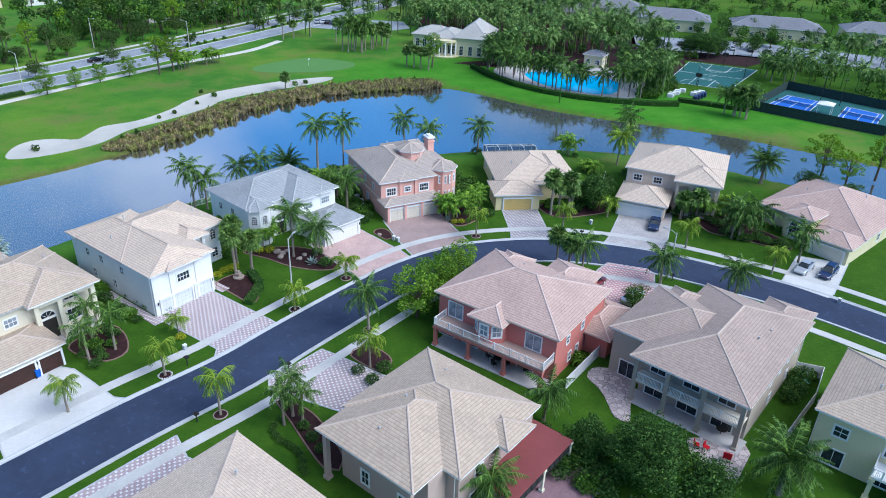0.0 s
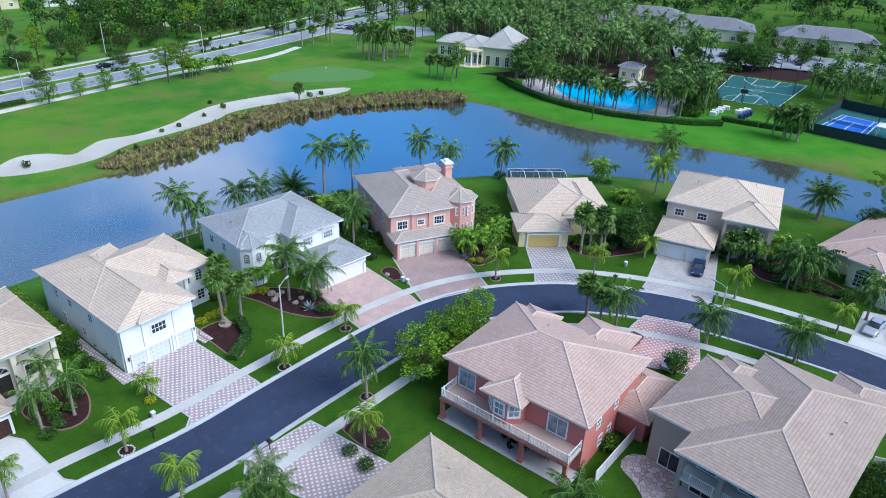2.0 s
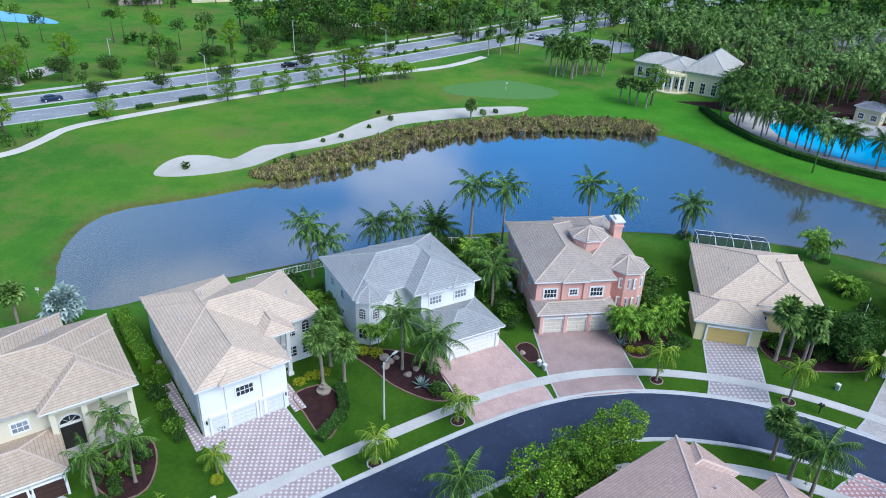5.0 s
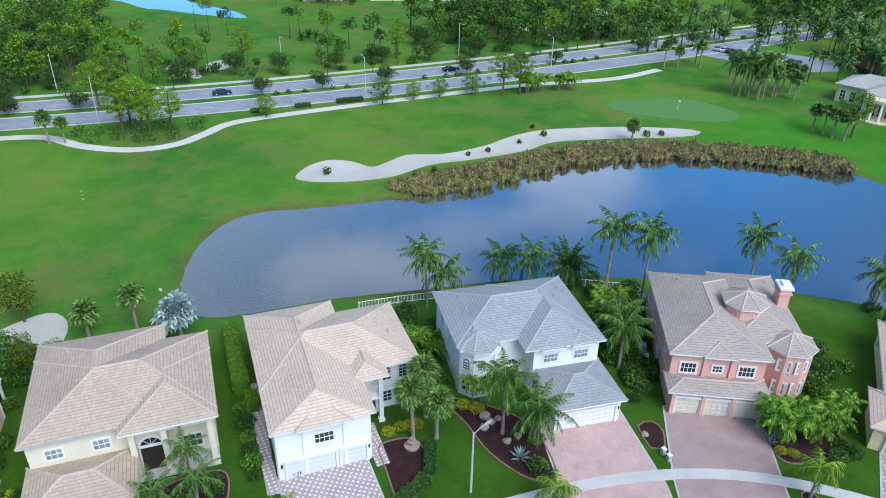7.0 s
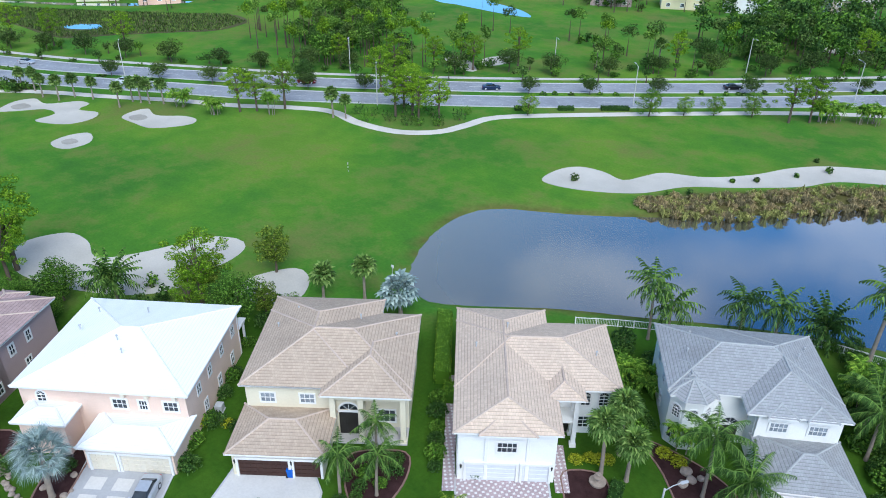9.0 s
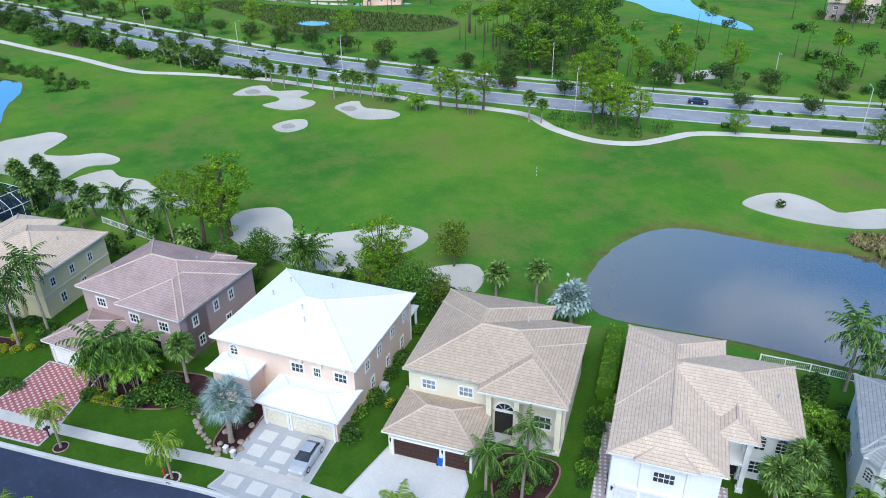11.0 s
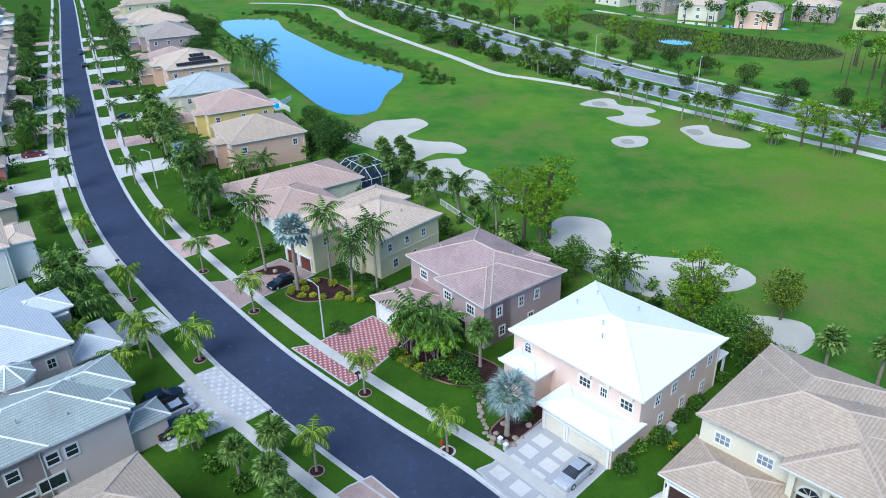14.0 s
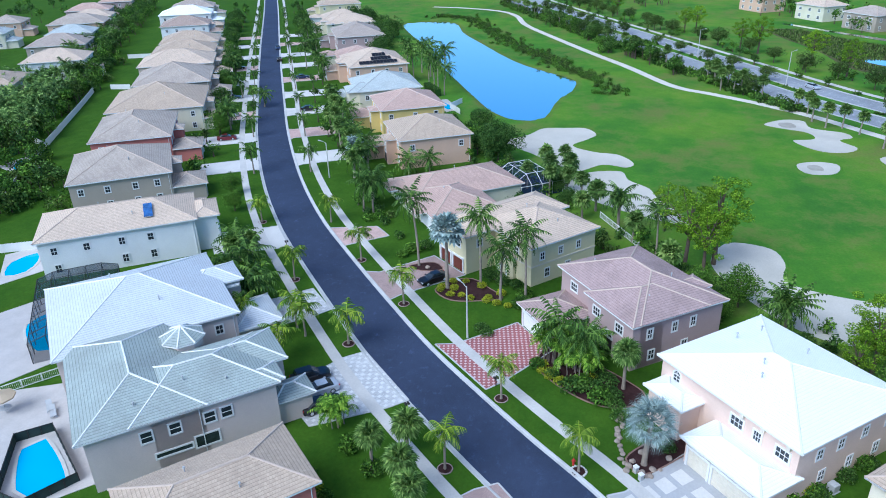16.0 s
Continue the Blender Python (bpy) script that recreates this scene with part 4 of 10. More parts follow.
drive("driveway_16", [(-86.4, -29.6), (-80.8, -25.1), (-79, -26.8), (-75, -32), (-80.5, -37.2), (-84.8, -31.6)], PV_BLUE, "pale grey paver driveway")
drive("driveway_17", [(-108.2, -43), (-100.6, -38.2), (-99, -40), (-95.8, -49.5), (-103.5, -54), (-107, -45.2)], PALECON, "pale concrete driveway")
drive("driveway_18", [(-50.6, 1), (-45, 5.6), (-43.4, 3.6), (-40, -3), (-43.5, -8), (-49.5, -1.2)], PV_MAUVE, "mauve paver driveway")
# pale squares set into the grey drive
o, ux, uy = Vector((-56.2, 18.3, 0)), Vector((0.8, 0.6, 0)), Vector((0.62, -0.78, 0))
DW = bpy.data.objects["driveway_12"]
for i in range(3):
    for j in range(4):
        p = o + ux * (1.3 + i * 2.7) + uy * (0.6 + j * 2.15)
        bm = slab([tuple((p + ux * a + uy * b)[:2]) for a, b in ((0, 0), (1.7, 0), (1.7, 1.5), (0, 1.5))], 0.03, 0.062)
        part("paving_square", bm, PALECON, DW)
# further driveways on both sides of the far street
LINE_N = normals(EDGE)


def at_edge(x):
    """The place and the left normal of the street's golf-side edge at a given x."""
    i = min(range(len(EDGE)), key=lambda j: abs(EDGE[j].x - x))
    return EDGE[i], LINE_N[i]


n_dr = 19
for x in (-143, -163, -183, -203, -224, -245, -266, -288, -310):
    p, n = at_edge(x)
    t = Vector((n.y, -n.x, 0))
    for s in (0, 1):
        b = p if s == 0 else p - n * W
        d = n if s == 0 else -n
        q = [b + t * a + d * c for a, c in ((-4.6, 0), (4.6, 0), (3.9, 1.2), (3.9, 12.5), (-3.9, 12.5), (-3.9, 1.2))]
        drive(f"driveway_{n_dr}", [(v.x, v.y) for v in q], PALECON if (n_dr % 3) else PV_PINK, "pale driveway of a distant house")
        n_dr += 1

# planting beds
def bed(name, pts, label="dark brown mulch planting bed"):
    ob = patch(name, pts, MULCH, label, "planting bed", 0.06, True, 0.8)
    line = smooth_line(pts, 0.8, True)
    line.append(line[0])
    part("bed_edging", strip(line, [(-0.09, 0.0), (-0.08, 0.10), (0.08, 0.10), (0.09, 0.0)]), EDGING, ob)
    return ob


EDGING = mottled("brown_bed_edging", (0.24, 0.15, 0.12), 0.75, 1.25, 1, 8)
BEDS = [
    [(-21.4, 49.4), (-18.5, 51.5), (-15.8, 49), (-15.4, 45.6), (-16.4, 43.0), (-19.6, 46.8)],
    [(-17.6, 58.6), (-14, 55.6), (-10.5, 52.4), (-6, 50.4), (-3.4, 51.6), (-7, 57.2), (-11.5, 59)],
    [(3.4, 61.6), (4.8, 62.8), (6.0, 61.6), (6.2, 59), (5.0, 58.7)],
    [(-38.4, 37.5), (-37, 35), (-33.6, 33), (-31.4, 34.6), (-32.2, 38.6), (-34.6, 41)],
    [(-91, -9.2), (-88, -11.5), (-85.2, -8.8), (-85.4, -4.8), (-86.6, -1.5), (-89, -3.5), (-91.8, -6.4)],
    [(-60.8, 18.5), (-58.5, 16), (-55.6, 13.4), (-53.6, 15), (-56.2, 18.5), (-58.4, 20.5)],
    [(-74.6, 6.6), (-71.6, 3.8), (-68, 5.5), (-64.2, 10), (-63.8, 14), (-67, 16)],
    [(34.6, 66.6), (36, 62), (41, 61.5), (47, 63), (45, 68), (40, 69)],
    [(16.4, 66.6), (17.8, 61.5), (21.5, 63), (24, 66), (22, 70)],
    [(-4.6, 28.4), (-3.0, 30.0), (-1.1, 29.1), (0.2, 26.4), (-1.6, 24.6)],
    [(-13.8, 21.8), (-12.6, 18), (-9.5, 10), (-7.5, 11), (-10, 18.5)],
    [(63, 49), (60, 52), (61.5, 57.5), (66, 55.5), (70.4, 48.5), (70.6, 43.5), (68, 44)],
    [(57.6, 60.4), (60.4, 56.8), (67, 55.6), (68, 58.4), (63, 61)],
    [(-96.6, -13.2), (-95, -16.8), (-93.6, -14.4), (-94.4, -11.4)],
]
for k, b in enumerate(BEDS):
    bed(f"planting_bed_{k + 1}", b)


# ---------------------------------------------------------------- plants
LF_COCO = leaf_mat("coconut_leaf", (0.084, 0.195, 0.036), (0.235, 0.400, 0.082))
LF_LIME = leaf_mat("foxtail_leaf", (0.170, 0.355, 0.030), (0.420, 0.560, 0.055))
LF_ARECA = leaf_mat("areca_leaf", (0.165, 0.390, 0.034), (0.390, 0.620, 0.070))
LF_FAN = leaf_mat("fan_palm_leaf", (0.155, 0.310, 0.060), (0.360, 0.520, 0.150))
LF_BLUE = leaf_mat("silver_palm_leaf", (0.400, 0.545, 0.535), (0.600, 0.740, 0.720), 0.12)
LF_TREE = leaf_mat("broad_leaf", (0.105, 0.255, 0.030), (0.260, 0.490, 0.060))
LF_DARK = leaf_mat("dark_leaf", (0.072, 0.180, 0.034), (0.180, 0.330, 0.070))
LF_BRIGHT = leaf_mat("lime_leaf", (0.215, 0.450, 0.018), (0.440, 0.690, 0.045))
LF_PINE = leaf_mat("pine_needle", (0.150, 0.330, 0.040), (0.330, 0.540, 0.090))
LF_FRESH = leaf_mat("fresh_leaf", (0.165, 0.370, 0.030), (0.390, 0.630, 0.060))
LF_OLIVE = leaf_mat("olive_leaf", (0.085, 0.165, 0.035), (0.200, 0.310, 0.075))
LF_LIMEOLIVE = leaf_mat("yellow_olive_leaf", (0.185, 0.315, 0.030), (0.410, 0.540, 0.070))
LF_YELLOW = leaf_mat("yellow_shrub_leaf", (0.480, 0.580, 0.020), (0.760, 0.820, 0.060), 0.15)
LF_REED = leaf_mat("reed_blade", (0.400, 0.345, 0.170), (0.620, 0.520, 0.280))
LF_SEDGE = leaf_mat("sedge_blade", (0.340, 0.390, 0.120), (0.560, 0.580, 0.210))
LF_GROVE = leaf_mat("grove_palm_leaf", (0.140, 0.290, 0.068), (0.350, 0.530, 0.160))
LF_RUST = leaf_mat("rusty_reed_blade", (0.460, 0.390, 0.200), (0.660, 0.540, 0.300))
DEADLEAF = mottled("dry_frond", (0.34, 0.22, 0.08), 0.7, 1.3, 2, 9, 0.9)


def frond(bm, rng, base, az, e0, length, droop, leaf, n=15, tilt=0.55):
    """A feather leaf: an arched rib with leaflets hanging on both sides."""
    p = Vector(base)
    hd = Vector((math.cos(az), math.sin(az), 0))
    side = Vector((-hd.y, hd.x, 0))
    step = length / n
    prev = None
    for k in range(n + 1):
        s = k / n
        e = e0 - droop * s ** 1.3
        d = hd * math.cos(e) + Vector((0, 0, math.sin(e)))
        r = 0.05 * (1 - s) + 0.012
        cur = [bm.verts.new(p + side * r), bm.verts.new(p - side * r), bm.verts.new(p + Vector((0, 0, r * 1.2)))]
        if prev:
            bm.faces.new((prev[0], cur[0], cur[2], prev[2]))
            bm.faces.new((prev[2], cur[2], cur[1], prev[1]))
        prev = cur
        if s > 0.12:
            ll = leaf * (0.35 + 0.65 * math.sin(math.pi * min(1, 0.18 + s * 0.86))) * rng.uniform(0.85, 1.1)
            up = side.cross(d)
            if up.z < 0:
                up = -up
            for sg in (-1, 1):
                w = side * sg
                dr = tilt + rng.uniform(-0.2, 0.25)
                out = (w * math.cos(dr) + d * 0.55 - Vector((0, 0, math.sin(dr)))).normalized()
                b0, b1 = p - d * step * 0.42, p + d * step * 0.42
                mid = p + out * ll * 0.55 + Vector((0, 0, 0.06 * ll))
                tip = p + out * ll + Vector((0, 0, -0.14 * ll))
                v = [bm.verts.new(q) for q in (b0, b1, mid + d * step * 0.30, mid - d * step * 0.26, tip)]
                bm.faces.new((v[0], v[1], v[2], v[3]))
                bm.faces.new((v[3], v[2], v[4]))
        p = p + d * step


def fan_leaf(bm, rng, base, az, e, stalk, r, rays=11, web=0.62):
    hd = Vector((math.cos(az) * math.cos(e), math.sin(az) * math.cos(e), math.sin(e)))
    side = hd.cross(Vector((0, 0, 1)))
    side = side.normalized() if side.length > 1e-3 else Vector((1, 0, 0))
    up = side.cross(hd)
    c = Vector(base) + hd * stalk
    s = side * 0.025
    v = [bm.verts.new(q) for q in (Vector(base) - s, Vector(base) + s, c + s, c - s)]
    bm.faces.new(v)
    for k in range(rays):
        a = math.radians(-125 + 250 * k / (rays - 1))
        w = math.radians(250 / (rays - 1)) * 0.5
        rr = r * (1 - 0.22 * abs(a) / 2.2) * rng.uniform(0.9, 1.08)
        fold = up * (0.16 * r * math.cos(a)) - up * (0.10 * r)

        def at(an, q):
            return c + (hd * math.cos(an) + side * math.sin(an)) * q
        q0 = bm.verts.new(c)
        q1 = bm.verts.new(at(a - w, rr * web) + fold * 0.3)
        q2 = bm.verts.new(at(a + w, rr * web) + fold * 0.3)
        q3 = bm.verts.new(at(a, rr) - up * rr * 0.18 - Vector((0, 0, rr * 0.12)))
        bm.faces.new((q0, q1, q2))
        bm.faces.new((q1, q3, q2))


def palm_trunk(bm, h, r0, r1, lean, rng, bulge=1.25):
    n = max(5, int(h / 0.6))
    pts = []
    for k in range(n + 1):
        s = k / n
        pts.append(Vector((lean[0] * s * s, lean[1] * s * s, h * s - 0.08)))
    for k in range(n):
        s = k / n
        a = r0 * bulge if k == 0 else r0 + (r1 - r0) * s
        b = r0 + (r1 - r0) * (s + 1 / n)
        tube(bm, pts[k], pts[k + 1], a, b * 0.94, 9, k in (0, n - 1))
    return pts[-1]


PALMS = {
    # kind: label, leaf material, trunk radii
    "P": ("coconut palm with arching green feather fronds", LF_COCO, 0.20, 0.13),
    "X": ("foxtail palm with yellow-green plumes on a grass verge", LF_LIME, 0.15, 0.11),
    "Q": ("young coconut palm with short arching fronds on a verge", LF_COCO, 0.17, 0.12),
    "N": ("lakeside palm with drooping yellow-green fronds", LF_LIME, 0.20, 0.14),
    "R": ("tall royal palm with smooth grey trunk", LF_COCO, 0.28, 0.18),
    "S": ("cabbage palm with a round head of fan leaves", LF_FAN, 0.22, 0.17),
    "B": ("silver blue fan palm with broad stiff leaves", LF_BLUE, 0.30, 0.22),
    "D": ("date palm with long stiff green fronds", LF_COCO, 0.34, 0.28),
    "A": ("clump of slender areca palms", LF_ARECA, 0.06, 0.045),
}
PROTO = {}


def make_palm(kind, h, seed, m, far=False):
    label, lm, r0, r1 = PALMS[kind]
    rng = random.Random(seed * 77 + ord(kind) + int(h * 10))
    e = empty("palm_tree", m, label, "palm tree")
    if kind == "A":
        stems = [(rng.uniform(-0.9, 0.9), rng.uniform(-0.9, 0.9), h * rng.uniform(0.45, 0.95)) for _ in range(7)]
        for x, y, hh in stems:
            bm = bmesh.new()
            lean = (x * 0.5, y * 0.5)
            top = palm_trunk(bm, hh, r0, r1, lean, rng)
            part("stem", bm, TRUNK, e, "", pose(x, y, 0))
            bm = bmesh.new()
            n = 13
            for k in range(n):
                frond(bm, rng, top, k * 2.4 + rng.uniform(-0.3, 0.3), rng.uniform(0.2, 1.35), rng.uniform(1.6, 2.3), rng.uniform(1.6, 2.3), 0.58, 11, 0.5)
            part("stem_crown", bm, lm, e, "", pose(x, y, 0))
        return e
    lean = (rng.uniform(-0.5, 0.5) * h / 8, rng.uniform(-0.5, 0.5) * h / 8)
    bm = bmesh.new()
    top = palm_trunk(bm, h, r0, r1, lean, rng)
    part("trunk", bm, TRUNK, e)
    crown = None
    if far:
        crown = bmesh.new()
    if kind in "PQXRDN":
        n, ln, lf, lo, hi, dr = {"P": (24, 3.9, 0.95, -0.75, 1.3, 1.25), "X": (13, 2.6, 1.15, -0.2, 1.2, 1.5), "Q": (16, 2.7, 0.8, -0.6, 1.25, 1.35), "N": (30, 3.9, 1.15, -0.75, 1.3, 1.35), "R": (22, 4.2, 1.05, -0.7, 1.25, 1.2), "D": (46, 4.3, 0.85, -0.55, 1.4, 0.85)}[kind]
        if kind in "XR":
            bm = bmesh.new()
            tube(bm, top - Vector((0, 0, 0.1)), top + Vector((0, 0, 0.75)), r1 * 1.05, r1 * 0.6, 9)
            part("crownshaft", bm, LF_FAN, e)
            top = top + Vector((0, 0, 0.65))
        levels = 6
        for k in range(n):
            s = k / (n - 1)
            lev = min(levels - 1, int(s * levels))
            az = k * 2.39996 + rng.uniform(-0.25, 0.25)
            if far:
                e0 = hi + (lo - hi) * s ** 0.9 + rng.uniform(-0.12, 0.12)
                frond(crown, rng, top, az, e0, ln * rng.uniform(0.85, 1.08), dr * rng.uniform(0.85, 1.2), lf, 10, 0.65)
                continue
            key = ("frond", kind, lev, k % 2)
            if key not in PROTO:
                bm = bmesh.new()
                e0 = hi + (lo - hi) * ((lev + 0.5) / levels) ** 0.9
                frond(bm, rng, (0, 0, 0), 0, e0 + rng.uniform(-0.1, 0.1), ln * rng.uniform(0.88, 1.05), dr * rng.uniform(0.9, 1.2), lf, {"X": 20, "D": 34}.get(kind, 30), 0.8 if kind != "D" else 0.35)
                PROTO[key] = done(bm, "frond", lm)
            part("frond", PROTO[key], None, e, "", Matrix.Translation(top) @ Matrix.Rotation(az, 4, "Z") @ Matrix.Rotation(rng.uniform(-0.12, 0.12), 4, "Y"))
    else:
        n, st, r = {"S": (50, 0.95, 1.15), "B": (60, 1.75, 1.3)}[kind]
        levels = 7
        for k in range(n):
            s = k / (n - 1)
            lev = min(levels - 1, int(s * levels))
            az = k * 2.39996 + rng.uniform(-0.2, 0.2)
            e0 = 1.45 - (2.2 if kind == "S" else 2.1) * ((lev + 0.5) / levels) ** 0.9
            if far:
                fan_leaf(crown, rng, top + Vector((0, 0, 0.2)), az, e0 + rng.uniform(-0.15, 0.15), st * rng.uniform(0.7, 1.15), r * rng.uniform(0.85, 1.1), 8)
                continue
            key = ("fan", kind, lev, k % 2)
            if key not in PROTO:
                bm = bmesh.new()
                fan_leaf(bm, rng, (0, 0, 0), 0, e0, st * rng.uniform(0.75, 1.1), r * rng.uniform(0.9, 1.08), 15 if kind == "S" else 25, 0.6 if kind == "S" else 0.3)
                PROTO[key] = done(bm, "fan_leaf", lm)
            part("fan_leaf", PROTO[key], None, e, "", Matrix.Translation(top + Vector((0, 0, 0.2))) @ Matrix.Rotation(az, 4, "Z") @ Matrix.Rotation(rng.uniform(-0.12, 0.12), 4, "Y"))
    if far:
        part("crown", crown, lm, e)
    if kind in "SD":
        bm = bmesh.new()
        for k in range(10):
            a = k * 2.4
            tube(bm, top - Vector((0, 0, 0.15 + 0.09 * k)), top + Vector((math.cos(a) * 0.42, math.sin(a) * 0.42, 0.15 - 0.09 * k)), 0.07, 0.03, 5)
        part("leaf_skirt", bm, DEADLEAF, e)
    return e


CLASSES = {"P": (3.2, 4.4, 5.8, 8, 11.2), "X": (2.4, 3.4, 4.3), "Q": (3.9, 5.0), "R": (10.5,), "N": (6.4,), "S": (3.6, 4.8, 6.2), "B": (3.6, 5.2, 9.2), "D": (3, 4.6), "A": (2.4, 3.6, 5.4)}
COUNT = {}


def palm(kind, x, y, h, far=None):
    """Plants a palm whose crown centre is h metres up."""
    if kind == "X":
        h = max(1.6, h - 0.9)
    c = min(CLASSES[kind], key=lambda q: abs(q - h))
    i = COUNT.get(kind, 0)
    COUNT[kind] = i + 1
    v = i % 2
    s = max(0.78, min(1.25, h / c))
    m = pose(x, y, 0, 0, 0, (i * 137.5) % 360)
    far = math.hypot(x, y - 5) > 70 if far is None else far
    key = (kind, c, v, far)
    if key not in PROTO:
        PROTO[key] = make_palm(kind, c, v + 1, m, far)
        return PROTO[key]
    return copy_thing(PROTO[key], m @ Matrix.Scale(s, 4))


def leaf_cards(bm, rng, c, r, n, size, flatz=0.8):
    for _ in range(n):
        d = Vector((rng.gauss(0, 1), rng.gauss(0, 1), rng.gauss(0, 1)))
        d.normalize()
        p = c + Vector((d.x * r, d.y * r, d.z * r * flatz)) * rng.uniform(0.45, 1.0) ** 0.6
        a = Vector((rng.gauss(0, 1), rng.gauss(0, 1), rng.gauss(0, 0.6))).normalized()
        b = a.cross(d + Vector((rng.gauss(0, 0.5), rng.gauss(0, 0.5), rng.gauss(0, 0.5))))
        if b.length < 1e-3:
            continue
        b.normalize()
        s = size * rng.uniform(0.6, 1.2)
        v = [bm.verts.new(q) for q in (p - a * s * 0.7, p + b * s * 0.34, p + a * s * 0.7, p - b * s * 0.34)]
        bm.faces.new(v)


TREES = {
    # kind: label, category, leaf, height, crown radius, crown flattening, clumps, leaves per clump, leaf size, clear trunk share
    "T": ("broad green shade tree with a dense uneven crown", LF_TREE, 6.0, 2.6, 0.95, 74, 90, 0.19, 0.14),
    "K": ("dark green rounded tree with a dense crown", LF_DARK, 5.0, 2.4, 0.92, 70, 80, 0.20, 0.15),
    "L": ("tall pine with open clumps of light green needles", LF_BRIGHT, 10.0, 2.8, 1.15, 44, 130, 0.19, 0.40),
    "O": ("olive grey street oak with a spreading crown", LF_OLIVE, 5.0, 2.8, 0.6, 56, 44, 0.27, 0.28),
    "G": ("young bright green street tree with an oval crown", LF_FRESH, 4.6, 1.85, 1.05, 36, 120, 0.145, 0.28),
    "M": ("large dark green fig tree with drooping dense foliage", LF_DARK, 8.0, 3.8, 0.92, 130, 130, 0.22, 0.1),
    "W": ("olive weeping tree with a loose narrow crown", LF_LIMEOLIVE, 6.0, 1.9, 1.3, 50, 80, 0.20, 0.25),
}


def make_tree(kind, seed, m):
    label, lm, h, r, fl, nc, nl, sz, clear = TREES[kind]
    rng = random.Random(seed * 31 + ord(kind))
    e = empty("tree", m, label, "tree")
    cz = h - r * fl
    bm = bmesh.new()
    z0 = h * clear
    tube(bm, (0, 0, -0.1), (0.1, 0.05, z0), 0.028 * h, 0.02 * h, 9)
    tube(bm, (0.1, 0.05, z0 - 0.05), (0.0, 0.1, cz + r * fl * 0.3), 0.02 * h, 0.008 * h, 7)
    cents = []
    for k in range(nc):
        a = k * 2.39996
        z = 1 - 2 * (k + 0.5) / nc
        rad = math.sqrt(1 - z * z)
        q = rng.uniform(0.45, 1.0) if kind not in "LG" else rng.uniform(0.6, 1.12)
        lob = 1 + 0.28 * math.sin(3 * a + seed) + rng.uniform(-0.15, 0.15)
        cents.append(Vector((math.cos(a) * rad * r * q * lob, math.sin(a) * rad * r * q * lob, cz + z * r * fl * q * (1 + rng.uniform(-0.2, 0.2)))))
    for c in cents[:: max(1, nc // 9)]:
        s = Vector((0.05, 0.05, z0 * 0.9 + (c.z - z0) * 0.25 if c.z > z0 else z0 * 0.8))
        mid = s.lerp(c, 0.5) + Vector((0, 0, 0.15))
        tube(bm, s, mid, 0.011 * h, 0.008 * h, 5)
        tube(bm, mid, c, 0.008 * h, 0.003 * h, 5)
    part("trunk", bm, BARK, e)
    bm = bmesh.new()
    for c in cents:
        leaf_cards(bm, rng, c, r * (0.30 if kind != "L" else 0.25) * rng.uniform(0.8, 1.25), nl, sz, 0.7 if kind != "L" else 0.6)
    part("crown", bm, lm, e)
    return e


def tree(kind, x, y, h):
    i = COUNT.get(kind, 0)
    COUNT[kind] = i + 1
    key = (kind, i % 3)
    m = pose(x, y, 0, 0, 0, (i * 101) % 360) @ Matrix.Scale(h / TREES[kind][2], 4)
    if key not in PROTO:
        PROTO[key] = make_tree(kind, i % 3 + 1, m)
        return PROTO[key]
    ob = PROTO[key]
    c = copy_thing(ob, Matrix.Identity(4))
    c.matrix_basis = m
    return c


def make_bush(kind, seed, m):
    label, lm, size = {"H": ("rounded dark green garden shrub", LF_DARK, 0.16), "Y": ("yellow-leaved clipped shrub in a mulch bed", LF_YELLOW, 0.15), "V": ("leafy light green shrub", LF_TREE, 0.2)}[kind]
    rng = random.Random(seed + ord(kind))
    bm = bmesh.new()
    for k in range(5):
        a = k * 1.26
        tube(bm, (0, 0, -0.05), (math.cos(a) * 0.4, math.sin(a) * 0.4, 0.5), 0.03, 0.015, 5)
    for f in bm.faces:
        f.material_index = 1
    for k in range(26):
        a = k * 2.4
        z = 1 - (k + 0.5) / 26 * 1.15
        rad = math.sqrt(max(0, 1 - z * z))
        leaf_cards(bm, rng, Vector((math.cos(a) * rad * 0.72, math.sin(a) * rad * 0.72, 0.42 + z * 0.5)), 0.32, 21, size * 1.08, 0.8)
    e = new("shrub", done(bm, "shrub", lm, BARK))
    e.matrix_world = m
    return tagged(e, label, "shrub")


FAR_SHRUBS = []


def bush(kind, x, y, s=1.0, z=0.0):
    """One garden shrub; those beyond the near gardens are gathered and joined later."""
    if math.hypot(x, y) > 105:
        FAR_SHRUBS.append((x, y, 1.3 * s, s))
        return
    i = COUNT.get(kind, 0)
    COUNT[kind] = i + 1
    key = (kind, i % 2)
    m = pose(x, y, z, 0, 0, (i * 97) % 360) @ Matrix.Scale(s, 4)
    if key not in PROTO:
        PROTO[key] = make_bush(kind, i % 2, m)
        return PROTO[key]
    c = copy_thing(PROTO[key], Matrix.Identity(4))
    c.matrix_basis = m
    return c


